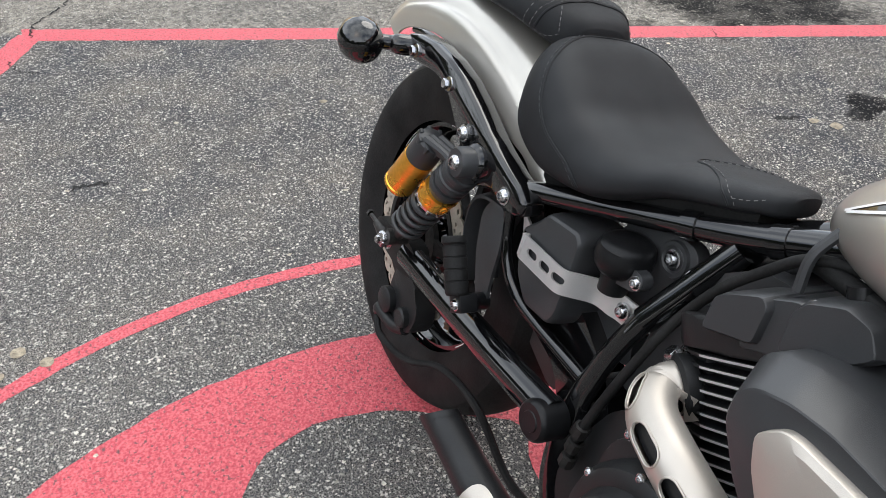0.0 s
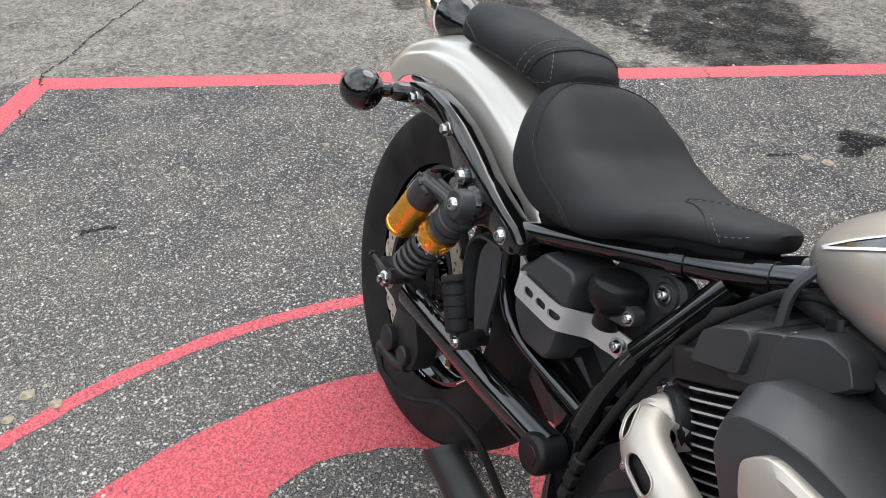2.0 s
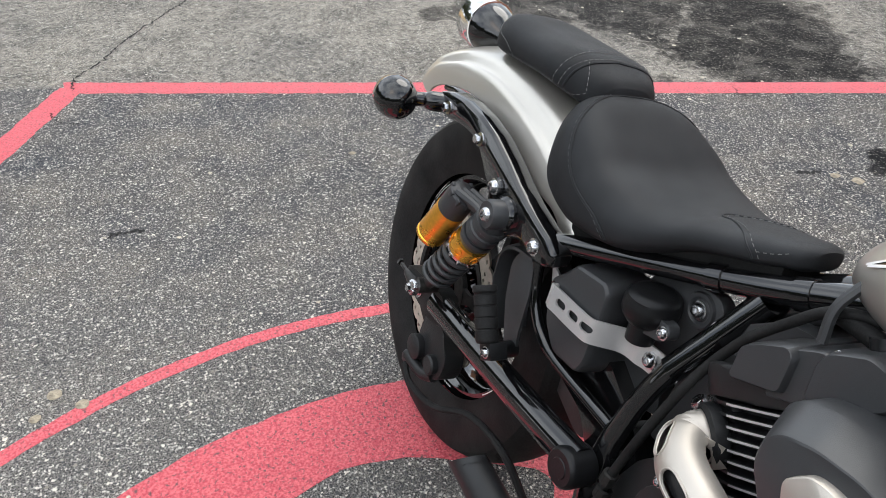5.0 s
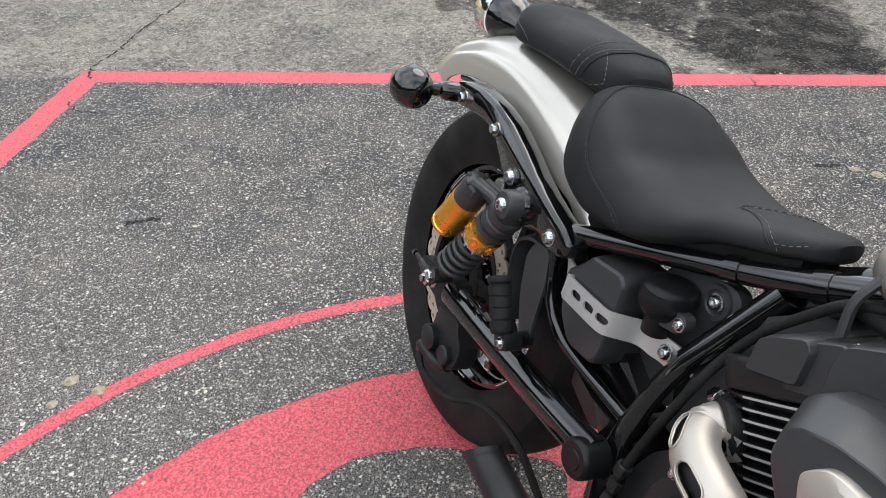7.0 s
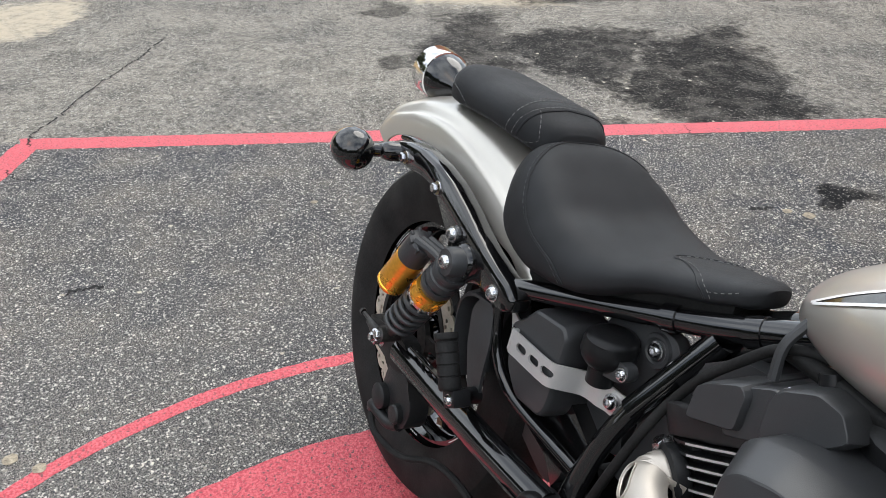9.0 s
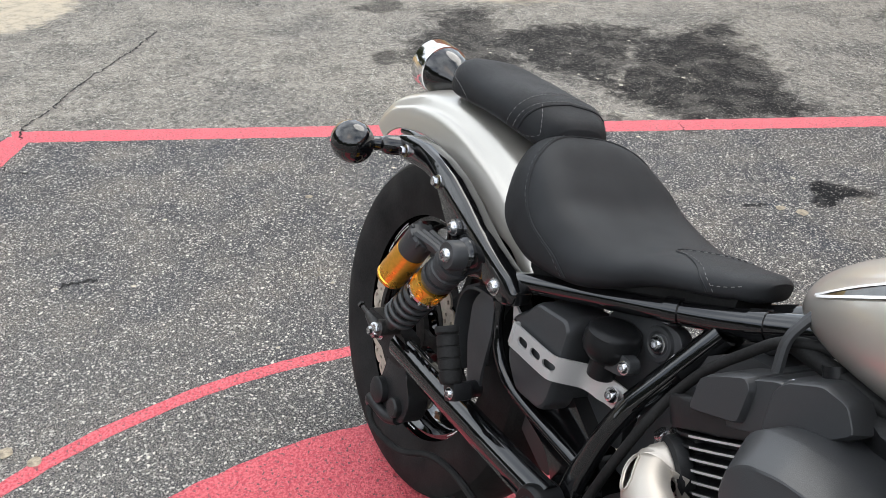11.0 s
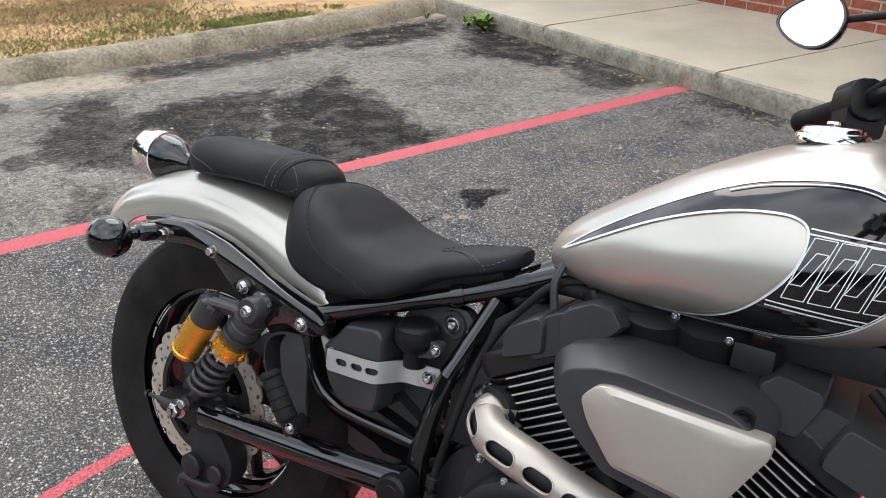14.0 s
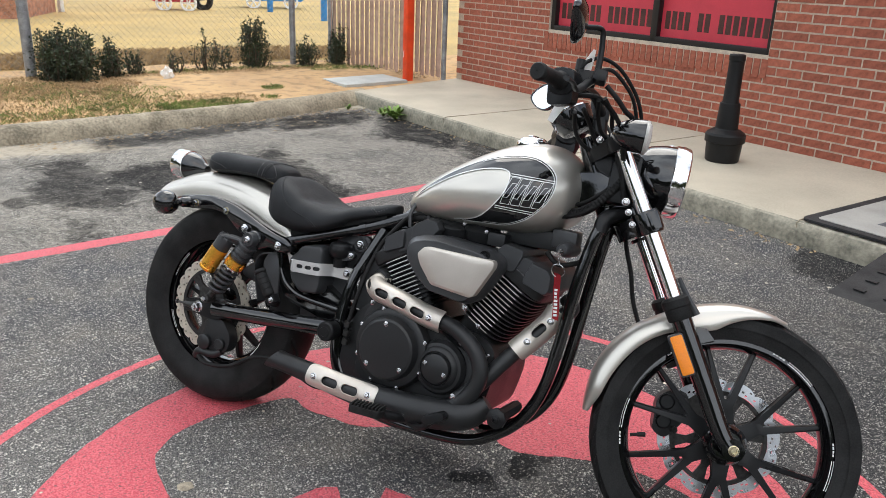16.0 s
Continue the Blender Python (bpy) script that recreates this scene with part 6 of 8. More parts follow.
for s in (-1, 1):
    bm = bmesh.new()
    prism(bm, rounded([(1.40, 0.585), (1.47, 0.60), (1.50, 0.57), (1.43, 0.545)], 0.01), 0.068, 0.078, SIDE if s < 0 else SIDE @ Matrix.Diagonal((1, 1, -1, 1)), 0.002)
    front("fender_bracket", bm, GLOSS, ff)
# front caliper on the far side
bm = bmesh.new()
prism(bm, rounded([(1.405, 0.40), (1.43, 0.425), (1.475, 0.43), (1.49, 0.395), (1.478, 0.35), (1.44, 0.30), (1.405, 0.315)], 0.015), -0.10, -0.045, SIDE, 0.008)
cal = front("front_caliper", bm, ENGINE, None, "black front brake caliper")
for x, z in ((1.43, 0.395), (1.43, 0.345)):
    bm = bmesh.new()
    lathe(bm, [(0.020, -0.048), (0.020, -0.040), (0.016, -0.036), (0.0, -0.036)], SIDE @ Matrix.Translation((x, z, 0)), 20)
    front("piston_housing", bm, SATIN, cal)
for x, z in ((1.470, 0.405), (1.455, 0.33)):
    bm = bmesh.new()
    sweep(bm, [(x, 0.04, z), (x + 0.004, 0.026, z)], 0.008, 10, 1)
    front("caliper_pin", bm, DARKMETAL, cal)

# key on a ribbon, paper tag
bm = bmesh.new()
km = bike.matrix_world
kp = km @ V3(1.118, -0.140, 0.705)
sweep(bm, [kp + V3(0.0, -0.001, 0), kp + V3(0.0, -0.02, -0.004)], 0.0075, 10, 1)
ring = [kp + V3(0.017 * math.cos(t), -0.012, -0.048 + 0.017 * math.sin(t)) for t in np.linspace(0, 2 * math.pi, 24)]
sweep(bm, ring, 0.0013, 6, 1)
ring = [kp + V3(0.0, -0.012 + 0.006 * math.cos(t), -0.022 + 0.012 * math.sin(t)) for t in np.linspace(0, 2 * math.pi, 16)]
sweep(bm, ring, 0.0011, 6, 1)
key = tagged(part("key_ring", bm, STEEL), "steel key ring with red ribbon hanging from the ignition", "key ring")
bm = bmesh.new()
rows = [(kp + V3(0.0 + 0.012 * t, -0.014 - 0.02 * t, -0.055 - 0.115 * t), 0.011) for t in np.linspace(0, 1, 9)]
vs = [[bm.verts.new(c + V3(w * sx * 0.9, -0.3 * w * sx + 0.002 * math.sin(i * 1.3), 0)) for sx in (-1, 1)] for i, (c, w) in enumerate(rows)]
for a, b in zip(vs, vs[1:]):
    bm.faces.new((a[0], a[1], b[1], b[0]))
bmesh.ops.solidify(bm, geom=bm.faces[:], thickness=0.0015)
rib = part("ribbon", bm, RED, key, "red ribbon with pale bars")
for t in np.linspace(0.35, 0.9, 8):
    bm = bmesh.new()
    c = kp + V3(0.012 * t, -0.0170 - 0.02 * t, -0.055 - 0.115 * t)
    block(bm, (0, 0, 0), (0.009, 0.0006, 0.006), Matrix.Translation(c) @ Matrix.Rotation(0.3, 4, "Z"))
    part("ribbon_bar", bm, PAPER, rib)
bm = bmesh.new()
p0, p1 = V3(1.145, -0.24, 1.185), V3(1.070, -0.24, 1.010)
ax = (p1 - p0).normalized()
wx = ax.cross(V3(0.15, -0.65, 0.75)).normalized()
rows = [(p0 + (p1 - p0) * t + V3(0, 0.012 * math.sin(t * 5), 0), 0.004 + 0.015 * min(1, t * 3.5) * (1 - 0.7 * max(0, t - 0.55) / 0.45)) for t in np.linspace(0, 1, 12)]
vs = [[bm.verts.new(km @ (c + wx * w * q)) for q in (-1, 1)] for c, w in rows]
for a, b in zip(vs, vs[1:]):
    bm.faces.new((a[0], a[1], b[1], b[0]))
bmesh.ops.solidify(bm, geom=bm.faces[:], thickness=0.0006)
tagged(part("paper_tag", bm, PAPER), "white paper tag hanging on the handlebar", "paper tag")

# ---- the ground and the place ----
SU, SV = V3(0.899, -0.438, 0), V3(0.438, 0.899, 0)


def site(u, v, z=0.0):
    """A place from metres along the curb, across it, and up."""
    return SU * u + SV * v + V3(0, 0, z)


SITE = Matrix((SU, SV, V3(0, 0, 1))).transposed().to_4x4()


def asphalt():
    m = bpy.data.materials.new("asphalt")
    m.use_nodes = True
    nt = m.node_tree
    N, L = nt.nodes.new, nt.links.new
    p = nt.nodes["Principled BSDF"]
    co = N("ShaderNodeTexCoord").outputs["Object"]

    def math_n(op, a, b=None, c=None):
        q = N("ShaderNodeMath")
        q.operation = op
        for i, v in enumerate((a, b, c)):
            if v is None:
                continue
            if isinstance(v, (int, float)):
                q.inputs[i].default_value = v
            else:
                L(v, q.inputs[i])
        return q.outputs[0]

    def noise_n(scale, detail=4, rough=0.55):
        q = N("ShaderNodeTexNoise")
        q.inputs["Scale"].default_value, q.inputs["Detail"].default_value, q.inputs["Roughness"].default_value = scale, detail, rough
        L(co, q.inputs["Vector"])
        return q.outputs["Fac"]

    def rng(x, a, b, c=0.0, d=1.0):
        q = ramp_node(nt, a, b, c, d)
        L(x, q.inputs[0])
        return q.outputs[0]

    def mixc(f, a, b):
        q = N("ShaderNodeMix")
        q.data_type = "RGBA"
        for i, v in ((0, f), (6, a), (7, b)):
            if isinstance(v, tuple):
                q.inputs[i].default_value = (*v, 1)
            else:
                L(v, q.inputs[i])
        return q.outputs[2]

    jit = N("ShaderNodeTexNoise")
    jit.inputs["Scale"].default_value, jit.inputs["Detail"].default_value = 210, 2
    L(co, jit.inputs["Vector"])
    jv = N("ShaderNodeVectorMath")
    jv.operation = "MULTIPLY_ADD"
    jv.inputs[1].default_value, jv.inputs[2].default_value = (0.009, 0.009, 0), (-0.0045, -0.0045, 0)
    L(jit.outputs["Color"], jv.inputs[0])
    ja = N("ShaderNodeVectorMath")
    ja.operation = "ADD"
    L(co, ja.inputs[0])
    L(jv.outputs[0], ja.inputs[1])
    rough_co = ja.outputs[0]

    def stones(scale, share, size):
        q = N("ShaderNodeTexVoronoi")
        q.inputs["Scale"].default_value = scale
        L(rough_co, q.inputs["Vector"])
        sep = N("ShaderNodeSeparateColor")
        L(q.outputs["Color"], sep.inputs[0])
        few = math_n("LESS_THAN", sep.outputs[0], share)
        lim = math_n("MULTIPLY_ADD", sep.outputs[1], size * 0.8, size * 0.45)
        near = rng(math_n("SUBTRACT", q.outputs["Distance"], lim), -0.06, 0.06, 1, 0)
        return math_n("MULTIPLY", few, near), sep.outputs[2], q.outputs["Distance"]

    big, mid, fine = noise_n(1.1, 5), noise_n(9, 5), noise_n(300, 3, 0.7)
    # inside the stall the surface is darker than beyond the red line
    xyz = N("ShaderNodeSeparateXYZ")
    L(co, xyz.inputs[0])
    across = math_n("ADD", math_n("MULTIPLY_ADD", xyz.outputs[0], -0.926, -1.751), math_n("MULTIPLY", xyz.outputs[1], 0.378))
    beyond = rng(across, -0.02, 0.03)
    dark = mixc(rng(noise_n(3.1, 6, 0.62), 0.36, 0.64), (0.122, 0.128, 0.142), (0.330, 0.298, 0.258))
    dark = mixc(rng(mid, 0.42, 0.72, 0, 0.55), dark, (0.085, 0.088, 0.096))
    light = mixc(rng(mid, 0.3, 0.7), (0.34, 0.312, 0.268), (0.64, 0.58, 0.49))
    base = mixc(beyond, dark, light)
    base = mixc(math_n("MULTIPLY", beyond, rng(noise_n(2.6, 6, 0.6), 0.50, 0.60, 0, 0.45)), base, (0.075, 0.073, 0.07))
    base = mixc(rng(big, 0.45, 0.62, 0, 0.40), base, (0.115, 0.118, 0.125))
    for x, y, r, f, tone in PATCHES:
        d = N("ShaderNodeVectorMath")
        d.operation = "DISTANCE"
        d.inputs[1].default_value = (x, y, 0)
        L(co, d.inputs[0])
        base = mixc(rng(d.outputs["Value"], r * 0.3, r, f, 0), base, tone)
    # old oil and damp stains with ragged edges
    warp = N("ShaderNodeTexNoise")
    warp.inputs["Scale"].default_value, warp.inputs["Detail"].default_value = 3.2, 6
    L(co, warp.inputs["Vector"])
    vm = N("ShaderNodeVectorMath")
    vm.operation = "MULTIPLY_ADD"
    vm.inputs[1].default_value, vm.inputs[2].default_value = (0.5, 0.5, 0), (-0.25, -0.25, 0)
    L(warp.outputs["Color"], vm.inputs[0])
    va = N("ShaderNodeVectorMath")
    va.operation = "ADD"
    L(co, va.inputs[0])
    L(vm.outputs[0], va.inputs[1])
    total = None
    for x, y, r, s in STAINS:
        d = N("ShaderNodeVectorMath")
        d.operation = "DISTANCE"
        d.inputs[1].default_value = (x, y, 0)
        L(va.outputs[0], d.inputs[0])
        k = rng(d.outputs["Value"], r * 0.8, r * 1.03, s, 0)
        total = k if total is None else math_n("MAXIMUM", total, k)
    # broad damp areas with straight outlines
    vm2 = N("ShaderNodeVectorMath")
    vm2.operation = "MULTIPLY_ADD"
    vm2.inputs[1].default_value, vm2.inputs[2].default_value = (0.26, 0.26, 0), (-0.13, -0.13, 0)
    L(warp.outputs["Color"], vm2.inputs[0])
    va2 = N("ShaderNodeVectorMath")
    va2.operation = "ADD"
    L(co, va2.inputs[0])
    L(vm2.outputs[0], va2.inputs[1])
    ragged_edge = math_n("ADD", math_n("MULTIPLY_ADD", noise_n(13, 7, 0.7), 0.62, -0.33), math_n("MULTIPLY_ADD", noise_n(110, 3), 0.10, -0.05))
    def area(poly, s):
        worst = None
        for (x0, y0), (x1, y1) in zip(poly, poly[1:] + poly[:1]):
            n = Vector((y1 - y0, x0 - x1)).normalized()
            q = N("ShaderNodeVectorMath")
            q.operation = "DOT_PRODUCT"
            q.inputs[1].default_value = (n.x, n.y, 0)
            L(va2.outputs[0], q.inputs[0])
            e = math_n("SUBTRACT", q.outputs["Value"], n.x * x0 + n.y * y0)
            worst = e if worst is None else math_n("MAXIMUM", worst, e)
        return rng(math_n("ADD", worst, ragged_edge), -0.09, 0.03, s, 0)

    for poly, s in DAMP:
        total = math_n("MAXIMUM", total, area(poly, s))
    silt = None
    for poly, s in SILT:
        k = area(poly, s)
        silt = k if silt is None else math_n("MAXIMUM", silt, k)
    patchy = rng(noise_n(6.5, 7, 0.62), 0.38, 0.52, 0.68, 1.0)
    # dark binder between many exposed stones
    binder = rng(fine, 0.44, 0.58, 0, 0.92)
    base = mixc(binder, base, (0.012, 0.013, 0.015))
    s1, c1, d1 = stones(170, 0.80, 0.44)
    s2, c2, d2 = stones(84, 0.17, 0.30)
    s3, c3, d3 = stones(280, 0.85, 0.46)
    s4, c4, d4 = stones(36, 0.16, 0.30)
    cube = lambda c: math_n("POWER", c, 1.8)
    pale = lambda c: mixc(cube(c), (0.075, 0.077, 0.081), (0.80, 0.755, 0.68))
    base = mixc(math_n("MULTIPLY", s3, 0.60), base, pale(c3))
    base = mixc(math_n("MULTIPLY", s1, 0.92), base, pale(c1))
    base = mixc(math_n("MULTIPLY", s2, 0.9), base, mixc(c2, (0.30, 0.275, 0.235), (0.88, 0.84, 0.75)))
    base = mixc(math_n("MULTIPLY", math_n("MULTIPLY", s4, beyond), 0.5), base, mixc(c4, (0.05, 0.05, 0.05), (0.75, 0.68, 0.56)))
    # coarse pitted grain of the older surface
    pits = rng(noise_n(34, 5, 0.75), 0.50, 0.62, 0, 0.6)
    crust = rng(noise_n(27, 6, 0.75), 0.52, 0.64, 0, 0.5)
    base = mixc(math_n("MULTIPLY", beyond, pits), base, (0.05, 0.049, 0.047))
    base = mixc(math_n("MULTIPLY", beyond, crust), base, (0.52, 0.48, 0.41))
    # the two soft dark patches tint the stones as well
    for x, y, r, f, tone in PATCHES[1:]:
        d = N("ShaderNodeVectorMath")
        d.operation = "DISTANCE"
        d.inputs[1].default_value = (x, y, 0)
        L(co, d.inputs[0])
        base = mixc(math_n("MULTIPLY", rng(d.outputs["Value"], r * 0.3, r, f * 0.55, 0), rng(mid, 0.35, 0.6, 0.6, 1.0)), base, tone)
    s5, c5, d5 = stones(8, 0.22, 0.07)
    base = mixc(math_n("MULTIPLY", s5, 0.8), base, (0.03, 0.03, 0.03))
    stain = math_n("MULTIPLY", math_n("MULTIPLY", math_n("MULTIPLY", total, patchy), 0.95), math_n("MULTIPLY_ADD", math_n("MAXIMUM", math_n("MULTIPLY", s1, c1), s2), -0.38, 1.0))
    base = mixc(math_n("MULTIPLY", silt, rng(noise_n(14, 6, 0.7), 0.35, 0.55, 0.45, 1.0)), base, (0.60, 0.52, 0.40))
    base = mixc(stain, base, (0.017, 0.017, 0.018))
    L(base, p.inputs["Base Color"])
    L(rng(total, 0, 1, 0.95, 0.85), p.inputs["Roughness"])
    p.inputs["Specular IOR Level"].default_value = 0.02
    h = math_n("ADD", math_n("MULTIPLY", d1, -0.7), math_n("MULTIPLY", fine, 0.8))
    h = math_n("ADD", h, math_n("MULTIPLY", s2, 0.5))
    b = N("ShaderNodeBump")
    b.inputs["Strength"].default_value, b.inputs["Distance"].default_value = 1.0, 0.006
    L(h, b.inputs["Height"])
    L(b.outputs[0], p.inputs["Normal"])
    return m, base, math_n, noise_n, rng, mixc, nt, p


PATCHES = [(0.0, -0.95, 1.3, 0.62, (0.38, 0.353, 0.318)), (1.75, 0.8, 1.35, 0.65, (0.052, 0.051, 0.052)), (2.2, 2.2, 1.2, 0.5, (0.065, 0.063, 0.06))]
STAINS = [(-0.51, 1.78, 0.11, 1.0), (0.91, 0.09, 0.06, 0.9), (1.06, 0.2, 0.05, 0.9), (-1.35, 1.45, 0.09, 0.6), (-3.5, 1.3, 0.2, 0.7), (-2.5, 1.05, 0.14, 0.7), (1.75, 2.6, 0.3, 0.8)]
DAMP_NEAR = [
    ([(-2.38, 3.0), (-2.24, 2.31), (-1.64, 1.68), (-1.18, 1.72), (-1.01, 2.27), (-1.61, 2.6)], 1.0),
    ([(-2.73, 1.76), (-2.48, 1.54), (-1.99, 1.54), (-1.61, 1.7), (-2.39, 2.5), (-2.6, 2.29)], 0.95),
    ([(-3.27, 1.62), (-2.66, 1.13), (-2.24, 1.04), (-1.91, 1.25), (-2.13, 1.52), (-3.17, 1.92)], 0.88),
]
DAMP_FAR = [
    ([(-3.57, 2.31), (-3.28, 2.12), (-3.05, 2.79), (-2.85, 3.65), (-3.16, 3.94), (-3.41, 3.12)], 0.9),
    ([(-3.16, 3.94), (-2.74, 3.46), (-2.54, 3.87), (-2.41, 4.41), (-2.79, 4.89)], 1.0),
    ([(-2.43, 4.6), (-1.9, 3.79), (-1.12, 3.79), (-1.38, 4.38), (-2.09, 4.73)], 1.0),
]
DAMP_SIDE = [
    ([(-1.43, 4.39), (-1.12, 3.79), (-0.83, 3.49), (-0.63, 3.54), (-0.44, 3.84), (-0.88, 4.1)], 0.9),
    ([(-0.29, 3.88), (-0.2, 3.52), (0.06, 3.38), (0.29, 3.3), (0.2, 3.58)], 0.9),
    ([(-2.03, 0.94), (-1.72, 0.71), (-1.62, 0.86), (-1.85, 0.98)], 0.8),
    ([(-0.16, 3.14), (-0.12, 3.02), (-0.01, 3.04), (-0.04, 3.17)], 0.8),
]
SILT = [
    ([(-4.01, 1.69), (-3.67, 1.51), (-3.36, 1.89), (-3.08, 2.39), (-3.46, 2.33), (-3.86, 1.98)], 0.75),
    ([(-3.0, 3.88), (-2.79, 3.77), (-2.62, 3.96), (-2.81, 4.13)], 0.7),
    ([(-3.28, 4.74), (-2.98, 4.67), (-2.8, 5.0), (-3.1, 5.34)], 0.8),
    ([(-0.73, 3.85), (-0.57, 3.54), (-0.45, 3.86), (-0.61, 4.0)], 0.6),
    ([(-4.6, -1.3), (-3.66, -1.16), (-3.78, -0.72), (-4.2, -0.35), (-4.7, -0.4)], 0.9),
]
DAMP = DAMP_NEAR + DAMP_FAR + DAMP_SIDE
ASPHALT, *_ = asphalt()


def road_paint():
    """Sunk-in red road paint, worn through on the stones."""
    m = bpy.data.materials.new("red_road_paint")
    m.use_nodes = True
    nt = m.node_tree
    N, L = nt.nodes.new, nt.links.new
    p = nt.nodes["Principled BSDF"]
    co = N("ShaderNodeTexCoord").outputs["Object"]

    def noise_n(scale, detail):
        q = N("ShaderNodeTexNoise")
        q.inputs["Scale"].default_value, q.inputs["Detail"].default_value = scale, detail
        L(co, q.inputs["Vector"])
        return q.outputs["Fac"]
    a, b, c = noise_n(190, 5), noise_n(120, 5), noise_n(330, 3)
    m1 = N("ShaderNodeMix")
    m1.data_type = "RGBA"
    m1.inputs[6].default_value, m1.inputs[7].default_value = (0.50, 0.049, 0.072, 1), (0.76, 0.158, 0.178, 1)
    r1 = ramp_node(nt, 0.35, 0.65)
    L(a, r1.inputs[0])
    L(r1.outputs[0], m1.inputs[0])
    m2 = N("ShaderNodeMix")
    m2.data_type = "RGBA"
    m2.inputs[7].default_value = (0.16, 0.06, 0.06, 1)
    wear = N("ShaderNodeMath")
    wear.operation = "MULTIPLY"
    r2, r3 = ramp_node(nt, 0.57, 0.64), ramp_node(nt, 0.30, 0.55)
    L(b, r2.inputs[0])
    L(a, r3.inputs[0])
    L(r2.outputs[0], wear.inputs[0])
    L(r3.outputs[0], wear.inputs[1])
    L(m1.outputs[2], m2.inputs[6])
    L(wear.outputs[0], m2.inputs[0])
    L(m2.outputs[2], p.inputs["Base Color"])
    p.inputs["Roughness"].default_value = 0.6
    ad = N("ShaderNodeMath")
    ad.operation = "ADD"
    L(b, ad.inputs[0])
    L(c, ad.inputs[1])
    bp = N("ShaderNodeBump")
    bp.inputs["Strength"].default_value, bp.inputs["Distance"].default_value = 0.9, 0.004
    L(ad.outputs[0], bp.inputs["Height"])
    L(bp.outputs[0], p.inputs["Normal"])
    return m


ROADRED = road_paint()
bm = bmesh.new()
bm.faces.new([bm.verts.new((x, y, 0)) for x, y in ((-160, -160), (160, -160), (160, 160), (-160, 160))])
tagged(part("ground", bm, ASPHALT), "worn grey asphalt with pale stones and dark stains", "ground", kind="structure")


def ragged(pts, amp, seed, step=0.02):
    """A closed outline with a slightly uneven edge."""
    out = []
    n = len(pts)
    for i in range(n):
        a, b = Vector(pts[i]), Vector(pts[(i + 1) % n])
        k = max(1, int((b - a).length / step))
        for j in range(k):
            q = a.lerp(b, j / k)
            e = noise.noise(V3(q.x * 23, q.y * 23, seed)) + 0.6 * noise.noise(V3(q.x * 70, q.y * 70, seed + 3))
            d = (b - a).normalized()
            out.append((q.x - d.y * e * amp, q.y + d.x * e * amp))
    return out


def painted(name, pts, label, seed, amp=0.006):
    bm = bmesh.new()
    from mathutils.geometry import delaunay_2d_cdt
    out = [Vector(p) for p in ragged(pts, amp, seed)]
    n = len(out)
    vs, _, fs, *_ = delaunay_2d_cdt(out, [(i, (i + 1) % n) for i in range(n)], [list(range(n))], 1, 1e-7)
    v3 = [bm.verts.new((p.x, p.y, 0.0003 + 0.00025 * seed)) for p in vs]
    for q in fs:
        bm.faces.new([v3[i] for i in q])
    return tagged(part(name, bm, ROADRED), label, "road marking", kind="structure")


la, lb = Vector((-2.16, -0.66)), Vector((-0.34, 3.80))
ld = (lb - la).normalized()
ln = Vector((-ld.y, ld.x))
painted("line_1", [tuple(p) for p in (la - ln * 0.055 - ld * 0.05, lb - ln * 0.055, lb + ln * 0.055, la + ln * 0.055 - ld * 0.10)], "red painted parking line across asphalt", 1)
sd2 = Vector((0.905, -0.425)).normalized()
sn = Vector((-sd2.y, sd2.x))
painted("line_2", [tuple(p) for p in (la - sn * 0.045 - ld * 0.05, la - sn * 0.045 + sd2 * 4.5, la + sn * 0.012 + sd2 * 4.5, la + sn * 0.012 + sd2 * 0.02)], "red painted parking line across asphalt", 2)
CC = Vector((0.899, -0.19))


def arc2(r, a0, a1, n=90):
    return [(CC.x + r * math.cos(a), CC.y + r * math.sin(a)) for a in np.radians(np.linspace(a0, a1, n))]


painted("ring_thin", arc2(1.320, -60, 222, 150) + arc2(1.282, 222, -60, 150), "thin red painted ring on asphalt", 3, 0.004)
inner = [(0.62, -0.62), (0.40, -0.55), (0.27, -0.46), (0.16, -0.40), (0.085, -0.34), (0.052, -0.24), (0.07, -0.12), (0.12, -0.02), (0.19, 0.10), (0.24, 0.115), (0.30, 0.09), (0.43, 0.09), (0.52, 0.105), (0.62, 0.18), (0.74, 0.26), (0.87, 0.27), (0.94, 0.24), (1.02, 0.245), (1.18, 0.31), (1.40, 0.32), (1.62, 0.22), (1.80, 0.0), (1.86, -0.3)]
outer = arc2(1.046, -8, 235, 120)
painted("ring_thick", outer + [tuple(p) for p in curve_pts(inner, 3)], "broad red painted emblem ring on asphalt", 4, 0.007)
painted("mark_1", [(0.53, -0.34), (0.58, -0.22), (0.625, -0.185), (0.66, -0.22), (0.63, -0.36)], "red painted mark on asphalt", 5)
painted("mark_2", [(0.74, -0.115), (0.86, -0.115), (0.90, -0.22), (0.80, -0.3), (0.76, -0.2)], "red painted mark on asphalt", 6)

# sidewalk with its curb
bm = bmesh.new()
prof = [(3.24, -0.05), (3.235, 0.09), (3.25, 0.122), (3.28, 0.13), (3.40, 0.132), (4.86, 0.14)]
rings = []
for u in (-5.00, -3.2, -1.52, -0.02, 0.02, 1.5, 3.2, 8.0):
    off = 0.006 * math.sin(u * 3)
    rings.append([site(u - (0.25 * (v - 3.24) if u < -4.8 else 0), v + (off if v < 3.3 else 0), z) for v, z in prof])
rings.insert(0, [V3(p.x, p.y, -0.05) for p in rings[0]])
loft(bm, rings, closed=False)
walk_ob = tagged(part("pavement", bm, CONCRETE), "pale concrete sidewalk with a curb edge", "sidewalk", kind="structure")
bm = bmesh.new()
